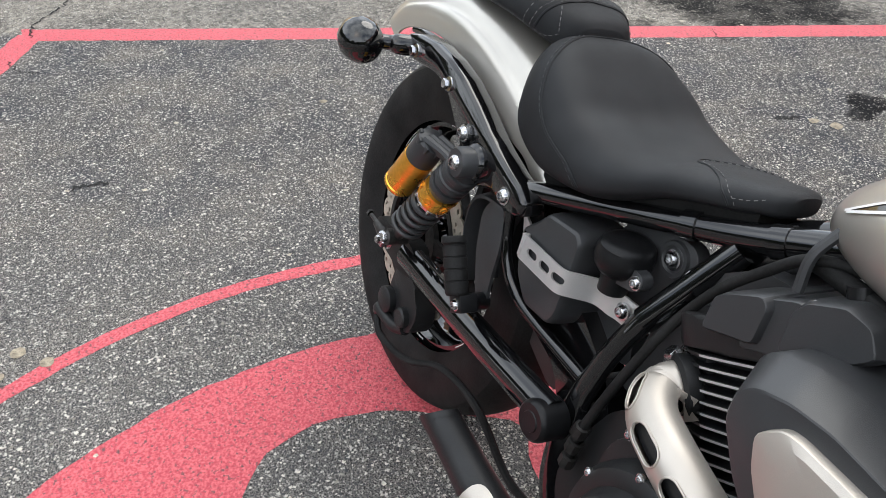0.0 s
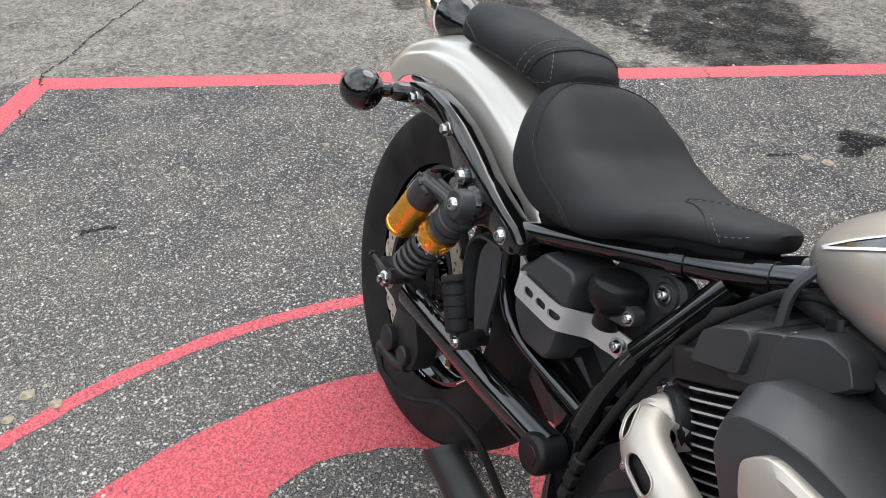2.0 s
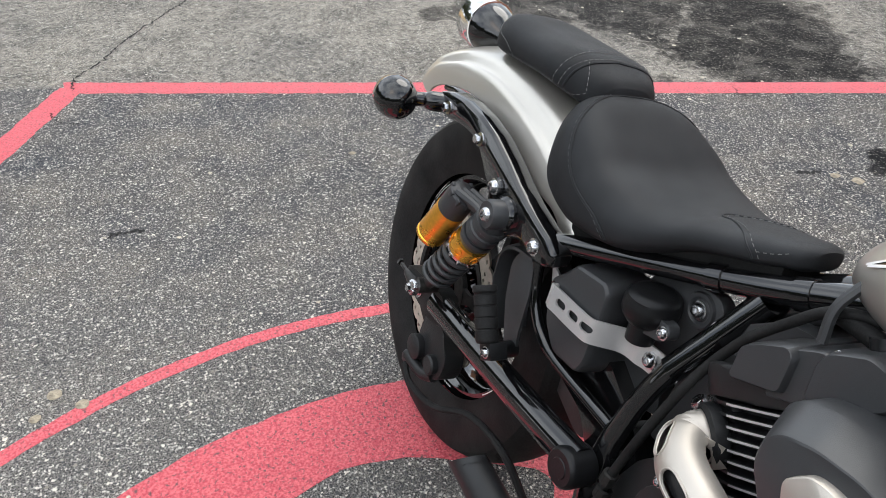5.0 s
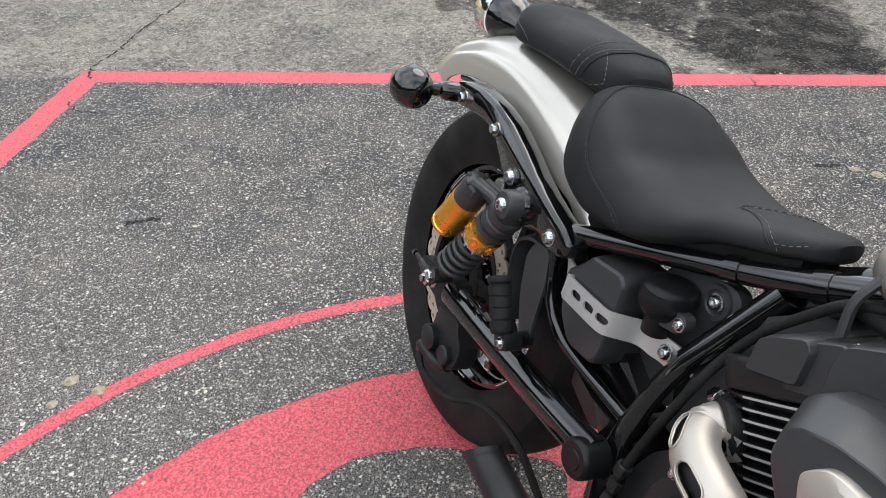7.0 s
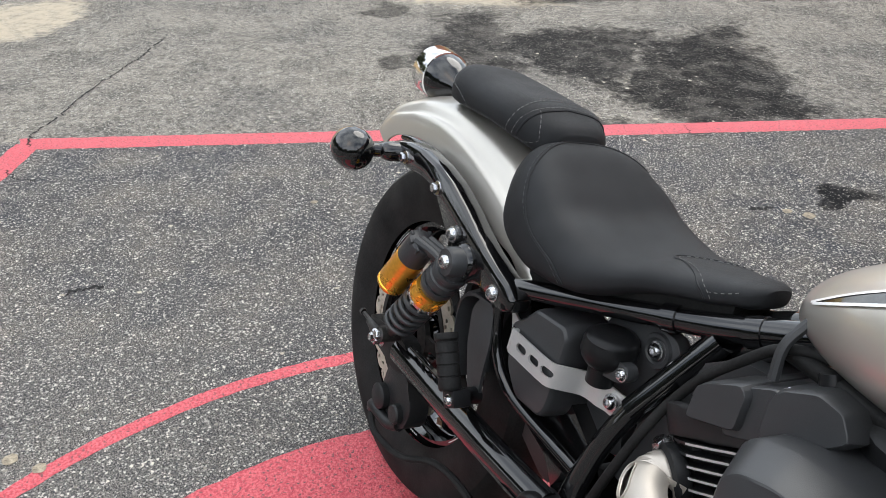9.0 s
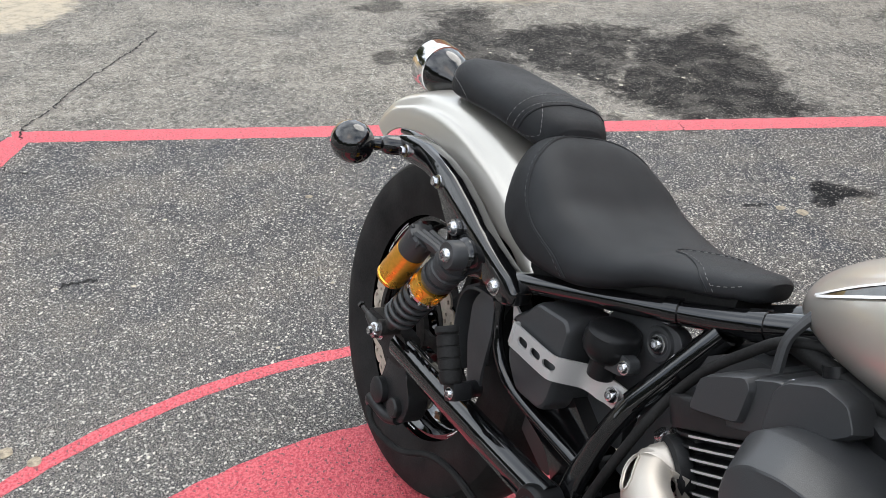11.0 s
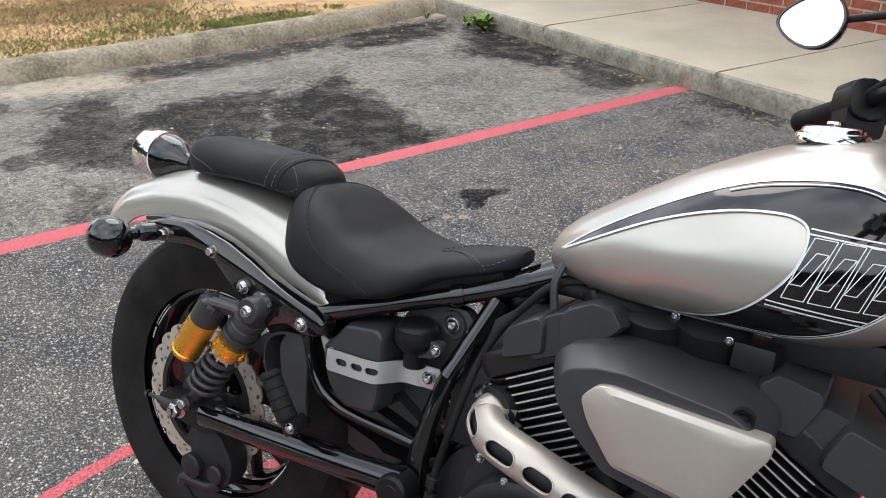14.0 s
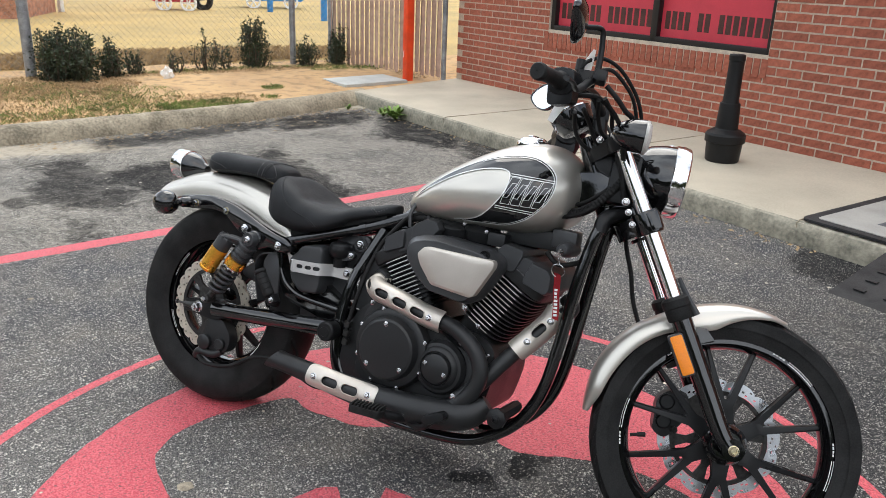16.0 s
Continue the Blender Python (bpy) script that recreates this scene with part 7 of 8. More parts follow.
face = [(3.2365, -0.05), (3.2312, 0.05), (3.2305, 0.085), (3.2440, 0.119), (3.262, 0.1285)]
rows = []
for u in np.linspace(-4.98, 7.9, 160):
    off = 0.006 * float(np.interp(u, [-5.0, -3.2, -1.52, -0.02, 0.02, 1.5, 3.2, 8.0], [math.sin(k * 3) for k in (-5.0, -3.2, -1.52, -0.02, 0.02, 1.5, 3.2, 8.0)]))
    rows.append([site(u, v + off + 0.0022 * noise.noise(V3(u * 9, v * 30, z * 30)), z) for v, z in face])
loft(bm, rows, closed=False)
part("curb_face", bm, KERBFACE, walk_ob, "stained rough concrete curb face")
for u in (-3.35, -1.75, 0.05, 1.8):
    bm = bmesh.new()
    sweep(bm, [site(u + 0.01, 3.236, 0.03), site(u, 3.236, 0.10), site(u - 0.005, 3.262, 0.132), site(u, 3.5, 0.1335), site(u, 4.8, 0.1405)], 0.0035, 5, 2)
    part("joint", bm, CURB, walk_ob)

# rolled curb along the planted strip
KV = [(-5.0, -4.10), (-2.0, -4.20), (-0.13, -4.30), (0.9, -4.40), (1.85, -4.53), (2.6, -4.70), (3.24, -4.90), (3.42, -4.97)]
bm = bmesh.new()
rings = []
for v, u in curve_pts(KV, 6):
    rings.append([site(u + d, v, z) for d, z in ((0.0, -0.03), (-0.012, 0.03), (-0.045, 0.085), (-0.09, 0.122), (-0.14, 0.132), (-0.20, 0.128), (-0.24, 0.10))])
rings.append([V3(p.x, p.y, -0.03) for p in rings[-1]])
loft(bm, rings, closed=False)
tagged(part("curb", bm, CURB), "weathered rolled concrete curb", "curb", kind="structure")


def sand():
    m = bpy.data.materials.new("sandy_soil")
    m.use_nodes = True
    nt = m.node_tree
    N, L = nt.nodes.new, nt.links.new
    p = nt.nodes["Principled BSDF"]
    co = N("ShaderNodeTexCoord").outputs["Object"]
    prev = None
    for sc, lo, hi, ca, cb in ((1.3, 0.4, 0.6, (0.60, 0.385, 0.185), (0.46, 0.285, 0.14)), (7, 0.50, 0.64, None, (0.30, 0.195, 0.10)), (90, 0.55, 0.75, None, (0.60, 0.46, 0.29))):
        q = N("ShaderNodeTexNoise")
        q.inputs["Scale"].default_value, q.inputs["Detail"].default_value = sc, 6
        L(co, q.inputs["Vector"])
        r = ramp_node(nt, lo, hi, 0, 0.8)
        L(q.outputs["Fac"], r.inputs[0])
        x = N("ShaderNodeMix")
        x.data_type = "RGBA"
        if prev is None:
            x.inputs[6].default_value = (*ca, 1)
        else:
            L(prev, x.inputs[6])
        x.inputs[7].default_value = (*cb, 1)
        L(r.outputs[0], x.inputs[0])
        prev = x.outputs[2]
    L(prev, p.inputs["Base Color"])
    p.inputs["Roughness"].default_value = 0.95
    b = N("ShaderNodeBump")
    b.inputs["Distance"].default_value = 0.01
    L(q.outputs["Fac"], b.inputs["Height"])
    L(b.outputs[0], p.inputs["Normal"])
    return m


SAND = sand()
LAWN = material("dry_lawn", (0.50, 0.335, 0.115), 0.95, var=0.12, scale=0.9, fine=30, bump=0.02, col2=(0.36, 0.27, 0.12))


def strip_u(v):
    return float(np.interp(v, [k[0] for k in KV] + [4.86], [k[1] for k in KV] + [-5.40]))


def soil_z(u, v):
    d = strip_u(v) - 0.2 - u
    return 0.118 + 0.035 * min(1, max(0, d) / 1.0) + 0.018 * noise.noise(V3(u * 2.1, v * 2.1, 4)) * min(1, max(0, d) / 0.3)


bm = bmesh.new()
rings = []
for v in np.linspace(-5, 16, 150):
    e = strip_u(v) - (0.19 if v < 3.2 else -0.04)
    rings.append([site(u, v, soil_z(u, v)) for u in np.linspace(e, -7.5, 46)])
loft(bm, rings, closed=False)
tagged(part("ground_soil", bm, SAND), "bare sandy soil strip beside the curb", "soil", kind="structure")
bm = bmesh.new()
rings = []
for v in np.linspace(-40, 60, 26):
    rings.append([site(u, v, 0.14 if u > -7.6 else 0.15) for u in (-7.45, -9, -12, -20, -60, -120)])
loft(bm, rings, closed=False)
tagged(part("ground_lawn", bm, LAWN), "dry straw-coloured lawn behind the fence", "lawn", kind="structure")

# brick building
WU0, WU1, WV, WZ0, WZ1 = -5.40, 7.5, 4.84, 0.13, 3.4
WIN = (-3.84, -1.34, 0.825, 1.95)
wall = empty("wall_front", Matrix(), "red brick shop wall with pale mortar joints", "wall", kind="structure")
bm = bmesh.new()
t = 0.25
for u0, u1, z0, z1 in ((WU0, WIN[0], WZ0, WZ1), (WIN[1], WU1, WZ0, WZ1), (WIN[0], WIN[1], WZ0, WIN[2] - 0.0), (WIN[0], WIN[1], WIN[3], WZ1)):
    prism(bm, [(u0, z0), (u1, z0), (u1, z1), (u0, z1)], -t, -0.0005, SITE @ Matrix.Translation((0, WV, 0)) @ SIDE)
prism(bm, [(WU0, WZ0 - 0.3), (WU0 + 0.2, WZ0 - 0.3), (WU0 + 0.2, WZ1), (WU0, WZ1)], -8.0, -0.2501, SITE @ Matrix.Translation((0, WV, 0)) @ SIDE)
part("mortar_bed", bm, MORTAR, wall, "pale mortar", 20)

# window with frame and banners
win = empty("window_1", Matrix(), "black framed shop window with red banner panels behind the glass", "window", kind="structure")
WM = SITE @ Matrix.Translation((0, WV, 0)) @ SIDE
bm = bmesh.new()
u0, u1, z0, z1 = WIN
for a in ((u0, z0, u1, z0 + 0.045), (u0, z1 - 0.045, u1, z1), (u0, z0, u0 + 0.055, z1), (u1 - 0.04, z0, u1, z1), (-2.545, z0, -2.475, z1)):
    prism(bm, [(a[0], a[1]), (a[2], a[1]), (a[2], a[3]), (a[0], a[3])], -0.10, -0.02, WM, 0.004)
part("window_frame", bm, FRAMEBLK, win, "black metal window frame")
for a, b in ((u0 + 0.055, -2.545), (-2.475, u1 - 0.04)):
    bm = bmesh.new()
    prism(bm, [(a, z0 + 0.04), (b, z0 + 0.04), (b, z0 + 0.40), (a, z0 + 0.40)], -0.085, -0.075, WM)
    ban = part("banner", bm, BANNER, win, "red banner panel with dark bars")
    bm = bmesh.new()
    prism(bm, [(a, z0 + 0.40), (b, z0 + 0.40), (b, z1 - 0.04), (a, z1 - 0.04)], -0.085, -0.078, WM)
    part("pane", bm, LENS, win, "dark window pane")
    n = 15
    w = (b - a - 0.06) / n
    for k in range(n):
        if k in (4, 7):
            continue
        bm = bmesh.new()
        s = a + 0.04 + k * w
        prism(bm, [(s, z0 + 0.115), (s + w * 0.74, z0 + 0.115), (s + w * 0.74, z0 + 0.265), (s, z0 + 0.265)], -0.076, -0.0735, WM)
        part("lettering_bar", bm, BANNERTXT, ban)

# fence
fence = empty("fence", Matrix(), "chain-link fence with galvanised posts and tan privacy slats", "fence", kind="")
FA, FB, FC = (-5.36, 4.62), (-7.25, 4.12), (-6.80, -3.5)


def fence_run(a, b, z0, z1, pitch=0.036):
    """Zigzag wires woven along one run."""
    A, B = Vector(a), Vector(b)
    L = (B - A).length
    d = (B - A) / L
    bm = bmesh.new()
    n = int(L / pitch)
    h = 0.037
    m = int((z1 - z0) / h)
    for i in range(n):
        pts = []
        for j in range(m + 1):
            s = (i + (1.03 if (j + i) % 2 else -0.03)) * pitch
            q = A + d * s
            pts.append(site(q.x, q.y, z0 + j * h) + SU * (0.003 if j % 2 else -0.003))
        sweep(bm, pts, 0.0017, 3, 1)
    return bm


part("chain_link", fence_run(FB, FC, 0.16, 2.0), WIRE, fence, "galvanised chain-link mesh")
part("chain_link", fence_run(FA, FB, 0.14, 2.0), WIRE, fence, "galvanised chain-link mesh")
for (u, v), r in ((FA, 0.03), (FB, 0.032), ((-7.20, 3.56), 0.038), ((-6.95, 0.50), 0.055), ((-6.82, -3.0), 0.038)):
    bm = bmesh.new()
    sweep(bm, [site(u, v, 0.05), site(u, v, 2.1)], r, 14, 1)
    part("post", bm, POSTMETAL, fence, "galvanised steel post")
n = 46
for i in range(n):
    t = (i + 0.5) / n
    u, v = FA[0] + (FB[0] - FA[0]) * t, FA[1] + (FB[1] - FA[1]) * t
    bm = bmesh.new()
    lean = random.uniform(-0.01, 0.01)
    block(bm, (0, 0, 0), (0.066, 0.005, 1.85), SITE @ Matrix.Translation((u, v + 0.012 * (-1) ** i, 1.10 + random.uniform(-0.03, 0.02))) @ Matrix.Rotation(lean, 4, "Y"))
    part("slat", bm, SLAT, fence)
bm = bmesh.new()
prism(bm, [(-0.045, -0.045), (0.045, -0.045), (0.045, 0.045), (-0.045, 0.045)], 0.05, 2.3, SITE @ Matrix.Translation((-5.57, 4.26, 0)), 0.006)
op = tagged(part("orange_post", bm, ORANGEPOST), "bright orange painted square post", "post")
bm = bmesh.new()
block(bm, (-0.05, 0, 0.42), (0.006, 0.04, 0.07), SITE @ Matrix.Translation((-5.57, 4.26, 0)) @ Matrix.Rotation(radians(60), 4, "Z"))
part("sticker", bm, PAPER, op)
bm = bmesh.new()
prism(bm, [(-5.85, 3.30), (-5.30, 3.30), (-5.40, 4.15), (-5.95, 4.15)], 0.10, 0.152, SITE, 0.004)
tagged(part("concrete_slab", bm, material("slab_concrete", (0.50, 0.51, 0.48), 0.8, var=0.1, scale=4, fine=80, bump=0.002)), "grey concrete slab lying on sandy soil", "slab")

# black ash post
bm = bmesh.new()
lathe(bm, [(0, 0.0), (0.112, 0.0), (0.118, 0.008), (0.125, 0.135), (0.138, 0.140), (0.138, 0.190), (0.130, 0.205), (0.104, 0.222), (0.082, 0.230), (0.078, 0.236), (0.070, 0.40), (0.068, 0.412), (0.058, 0.416), (0.054, 0.43), (0.050, 0.70), (0.055, 0.703), (0.055, 0.737), (0.050, 0.745), (0, 0.745)], Matrix.Translation(site(-1.09, 4.10, 0.136)), 36)
tagged(part("ash_post", bm, BLACKPLASTIC, angle=20), "black plastic cigarette ash post on the sidewalk", "ash post")

# board and ramp on the walk
bm = bmesh.new()
bp = [(0.05, 3.26), (1.4, 3.26), (1.4, 4.35), (0.05, 4.35)]
prism(bm, rounded(bp, 0.05), 0.136, 0.150, SITE, 0.003)
bd = tagged(part("entry_mat", bm, RAMPRUBBER), "grey mat with black rubber edge lying on sidewalk", "mat")
bm = bmesh.new()
prism(bm, rounded([(0.11, 3.32), (1.34, 3.32), (1.34, 4.29), (0.11, 4.29)], 0.03), 0.149, 0.154, SITE, 0.001)
part("mat_face", bm, BOARD, bd, "grey mat face with dark bars")
for k in range(4):
    bm = bmesh.new()
    prism(bm, [(0.35 + 0.22 * k, 3.5), (0.50 + 0.22 * k, 3.5), (0.50 + 0.22 * k, 3.78), (0.35 + 0.22 * k, 3.78)], 0.1535, 0.1555, SITE)
    part("lettering_bar", bm, material("mat_bar", (0.10, 0.10, 0.11), 0.8), bd)
bm = bmesh.new()
prism(bm, [(2.72, 0.0), (3.22, 0.0), (3.22, 0.115)], 0.55, 1.75, SITE @ Matrix(((0, 0, 1, 0), (1, 0, 0, 0), (0, 1, 0, 0), (0, 0, 0, 1))), 0.004)
for i in range(8):
    for j in range(4):
        block(bm, (0.65 + 0.14 * i, 2.82 + 0.1 * j, 0.026 + 0.1 * j * 0.23), (0.05, 0.03, 0.006), SITE)
tagged(part("curb_ramp", bm, RAMPRUBBER), "black rubber curb ramp against the sidewalk", "ramp")

# ---- plants ----
def bush(u, v, w, h, seed, n, stems=9, spread=0.8, label="dark green evergreen shrub by the fence", size=0.032, group="shrubs along the fence"):
    """A shrub of upright twigs, each set with many small leaves."""
    rng = random.Random(seed)
    ob = empty("shrub", SITE @ Matrix.Translation((u, v, soil_z(max(u, -7.4), v) - 0.01)), label, "shrub", group)
    tb, lb = bmesh.new(), bmesh.new()
    for k in range(stems):
        a, d = rng.uniform(0, 6.28), rng.uniform(0, 1) ** 0.6
        base = V3(math.cos(a) * d * w * 0.32, math.sin(a) * d * w * 0.22, 0)
        tip = V3(base.x * (1 + spread) + rng.uniform(-0.1, 0.1) * w, base.y * (1 + spread), h * rng.uniform(0.5, 1.15) * (1 - 0.2 * d))
        mid = base.lerp(tip, 0.5) + V3(rng.uniform(-0.05, 0.05), rng.uniform(-0.05, 0.05), 0)
        pts = [Vector(p[:3]) for p in curve_pts([tuple(base), tuple(mid), tuple(tip)], 6)]
        sweep(tb, pts, [0.008 - 0.0055 * i / len(pts) for i in range(len(pts))], 4, 1)
        for j in range(n // stems):
            t = rng.uniform(0.08, 1.0)
            q = pts[min(len(pts) - 1, int(t * len(pts)))]
            c = q + V3(rng.gauss(0, 0.055), rng.gauss(0, 0.045), rng.gauss(0, 0.03)) * (1.25 - 0.95 * t) * (w / 0.5) ** 0.5
            c.z = max(c.z, 0.02)
            way = V3(rng.gauss(0, 1), rng.gauss(0, 1), rng.gauss(0.6, 0.6)).normalized()
            side = way.orthogonal().normalized()
            side.rotate(Matrix.Rotation(rng.uniform(0, 6.28), 3, way))
            s = size * rng.uniform(0.6, 1.2)
            lift = way.cross(side) * s * 0.12
            vs = [lb.verts.new(p) for p in (c, c + way * s * 0.45 + side * s * 0.27 + lift, c + way * s, c + way * s * 0.45 - side * s * 0.27 + lift)]
            lb.faces.new(vs)
    part("stem", tb, TWIG, ob, "thin brown stems")
    part("foliage", lb, LEAF, ob, "small dark green leaves")
    return ob


for k, (u, v, w, h, n, st) in enumerate(((-6.70, 0.80, 1.02, 0.52, 9000, 58), (-6.78, 1.24, 0.42, 0.38, 1500, 18), (-6.8, 1.50, 0.26, 0.30, 500, 10), (-6.9, 1.98, 0.30, 0.26, 220, 8), (-6.95, 2.35, 0.42, 0.46, 700, 10), (-7.0, 2.62, 0.25, 0.32, 200, 5), (-7.05, 2.97, 0.56, 0.60, 3400, 26), (-7.05, 3.66, 0.40, 0.36, 1300, 12), (-7.0, 4.08, 0.36, 0.50, 1700, 14))):
    bush(u, v, w, h, 40 + k, n, st, 0.25)


def blades(name, spots, label, mat, category, h=(0.04, 0.11), width=0.004):
    """Blades of grass scattered in patches, one object of stuff."""
    rng = random.Random(len(spots) + 5)
    verts, faces = [], []
    for u, v, ru, rv, n in spots:
        for _ in range(n * 2):
            a, d = rng.uniform(0, 6.28), math.sqrt(rng.random())
            uu, vv = u + ru * d * math.cos(a), v + rv * d * math.sin(a)
            if uu > strip_u(vv) - 0.16:
                continue
            b = site(uu, vv, soil_z(uu, vv) - 0.004)
            hh = rng.uniform(*h)
            lean = V3(rng.gauss(0, 0.5), rng.gauss(0, 0.5), 1).normalized() * hh
            w = V3(rng.gauss(0, 1), rng.gauss(0, 1), 0).normalized() * width
            k = len(verts)
            verts += [b - w, b + w, b + lean * 0.6 + w * 0.6, b + lean + V3(lean.x, lean.y, -0.2 * hh) * 0.5]
            faces += [(k, k + 1, k + 2), (k, k + 2, k + 3)]
    me = bpy.data.meshes.new(name)
    me.from_pydata(verts, [], faces)
    me.materials.append(mat)
    tagged(new(name, me), label, category, kind="stuff")


blades("grass", [(-4.80, 1.6, 0.22, 0.45, 900), (-4.75, 0.8, 0.3, 0.6, 700), (-4.75, -0.3, 0.3, 0.6, 500), (-5.3, 0.7, 0.5, 0.5, 420), (-5.5, 1.2, 0.5, 0.4, 300), (-5.5, 2.55, 0.10, 0.11, 130), (-6.6, 3.9, 0.2, 0.4, 200), (-6.0, 0.2, 0.6, 0.5, 350), (-6.6, 4.35, 0.25, 0.2, 150), (-6.9, 2.8, 0.12, 1.6, 500), (-5.0, 2.3, 0.08, 0.1, 60)], "green weedy grass patches on sandy soil", GRASS, "grass", (0.015, 0.05), 0.003)
blades("dry_grass", [(-5.4, 0.3, 0.9, 0.9, 3800), (-6.2, 0.4, 0.7, 1.0, 3800), (-6.8, 2.2, 0.2, 1.8, 1300), (-5.9, 4.5, 0.3, 0.15, 120), (-5.0, 1.6, 0.35, 0.6, 700)], "dry brown grass litter on sandy soil", STRAW, "dry grass", (0.012, 0.04), 0.003)
blades("dry_weeds", [(-8.0, 1.6, 0.45, 3.4, 6000), (-8.7, 2.4, 0.5, 2.6, 2600)], "reddish brown dry weeds at the foot of the fence", STRAW, "dry weeds", (0.03, 0.10), 0.006)


def weed(p, s, seed, n=46):
    rng = random.Random(seed)
    bm = bmesh.new()
    for _ in range(n):
        a = rng.uniform(0, 6.28)
        d = V3(math.cos(a), math.sin(a), rng.uniform(0.4, 1.8)).normalized()
        L, w = s * rng.uniform(0.5, 1.0), s * 0.10
        side = V3(-math.sin(a), math.cos(a), 0) * w
        pts = [(V3(0, 0, 0), 0.3), (d * L * 0.4 + V3(0, 0, 0.05 * s), 1.0), (d * L * 0.75, 0.8), (d * L - V3(0, 0, 0.15 * s), 0.05)]
        vs = [[bm.verts.new(q - side * k), bm.verts.new(q + side * k)] for q, k in pts]
        for x, y in zip(vs, vs[1:]):
            bm.faces.new((x[0], x[1], y[1], y[0]))
    ob = tagged(part("weed", bm, WEED), "green broad-leaved weed growing at the curb", "weed", "weeds at the curb")
    ob.matrix_world = Matrix.Translation(p)


WEED = material("weed_leaf", (0.19, 0.30, 0.06), 0.6, var=0.3, scale=30, isl=0.3)
weed(site(-4.05, 3.16, 0.0), 0.20, 3)
weed(site(-4.25, 3.15, 0.0), 0.14, 4, 30)
weed(site(-4.72, 3.02, 0.0), 0.09, 5, 24)
weed(site(-4.65, 2.15, 0.0), 0.07, 6, 20)

rngl = random.Random(12)
verts, faces = [], []
for _ in range(700):
    if rngl.random() < 0.6:
        v = rngl.uniform(0.0, 3.1)
        p = site(strip_u(v) + 0.02 + rngl.expovariate(9), v, 0.003)
    else:
        u = rngl.uniform(-4.7, 0.2)
        p = site(u, 3.22 - rngl.expovariate(16), 0.003)
    a, s = rngl.uniform(0, 6.28), rngl.uniform(0.005, 0.02)
    x, y = V3(math.cos(a), math.sin(a), rngl.uniform(-0.2, 0.2)) * s, V3(-math.sin(a), math.cos(a), rngl.uniform(-0.2, 0.4)) * s * 0.5
    k = len(verts)
    verts += [p - x, p + y + V3(0, 0, 0.003), p + x, p - y]
    faces.append((k, k + 1, k + 2, k + 3))
me = bpy.data.meshes.new("gutter_litter")
me.from_pydata(verts, [], faces)
me.materials.append(STRAW)
tagged(new("gutter_litter", me), "dry leaf scraps lying along the curb", "leaf litter", kind="stuff")

# sand washed onto the asphalt, chips of stone
CHIP = material("chip_stone", (0.40, 0.34, 0.25), 0.9, var=0.25, scale=60, fine=400, bump=0.002)
for k, (x, y, r) in enumerate(((-0.373, -0.753, 0.016), (-0.31, -0.79, 0.013), (-0.495, 1.52, 0.016), (-0.44, 1.56, 0.02), (0.27, -0.405, 0.022), (-1.22, 0.156, 0.012), (-0.32, -0.70, 0.014), (0.98, 3.0, 0.012))):
    bm = bmesh.new()
    bmesh.ops.create_icosphere(bm, subdivisions=2, radius=r)
    for v in bm.verts:
        v.co *= 1 + 0.35 * noise.noise(v.co * 60 + V3(k, 0, 0))
        v.co.z *= 0.12
    ob = tagged(part("stone_chip", bm, CHIP), "pale stone chip set in the asphalt", "stone", "stone chips")
    ob.matrix_world = Matrix.Translation((x, y, 0.002))


verts, faces = [], []
rngc = random.Random(21)
for _ in range(130):
    p = V3(rngc.uniform(-2.6, 2.2), rngc.uniform(-1.1, 3.0), 0.001)
    s, n, k = rngc.uniform(0.004, 0.012), rngc.randint(5, 7), len(verts)
    for j in range(n):
        a, q = 2 * math.pi * j / n, s * rngc.uniform(0.6, 1.1)
        verts.append(p + V3(q * math.cos(a), q * math.sin(a), 0))
    verts.append(p + V3(0, 0, s * 0.35))
    faces += [(k + j, k + (j + 1) % n, k + n) for j in range(n)]
me = bpy.data.meshes.new("loose_gravel")
me.from_pydata(verts, [], faces)
me.materials.append(material("gravel_stone", (0.62, 0.56, 0.45), 0.9, var=0.25, scale=40, fine=300, isl=0.35))
tagged(new("loose_gravel", me), "small pale gravel stones lying on asphalt", "gravel", kind="stuff")


def cracks(name, pts, w):
    """A thin open crack as a dark ragged sliver."""
    P = [Vector(p[:2]) for p in curve_pts(pts, 16)]
    bm = bmesh.new()
    rows = []
    for i, p in enumerate(P):
        d = (P[min(i + 1, len(P) - 1)] - P[max(i - 1, 0)]).normalized()
        q = Vector((-d.y, d.x))
        e = 0.016 * noise.noise(V3(p.x * 30, p.y * 30, 2)) + 0.014 * noise.noise(V3(p.x * 95, p.y * 95, 5))
        k = w * (0.25 + 1.5 * abs(noise.noise(V3(p.x * 50, p.y * 50, 7)))) * min(1, min(i, len(P) - 1 - i) / 3 + 0.15)
        rows.append([bm.verts.new((*(p + q * (e + s * k)), 0.0022)) for s in (-1, 1)])
    for a, b in zip(rows, rows[1:]):
        bm.faces.new((a[0], a[1], b[1], b[0]))
    tagged(part(name, bm, CRACK), "dark open crack in asphalt", "crack", kind="structure")


CRACK = material("crack_dirt", (0.018, 0.017, 0.016), 0.95, var=0.3)
cracks("crack_1", [(-2.14, -0.70), (-2.273, -0.685), (-2.435, -0.581), (-2.694, -0.463), (-3.055, -0.24), (-3.22, -0.139), (-3.5, 0.0)], 0.007)
cracks("crack_2", [(-0.978, -0.63), (-0.99, -0.576), (-0.975, -0.52)], 0.007)
cracks("crack_3", [(-0.56, 1.42), (-0.545, 1.46), (-0.53, 1.50)], 0.012)
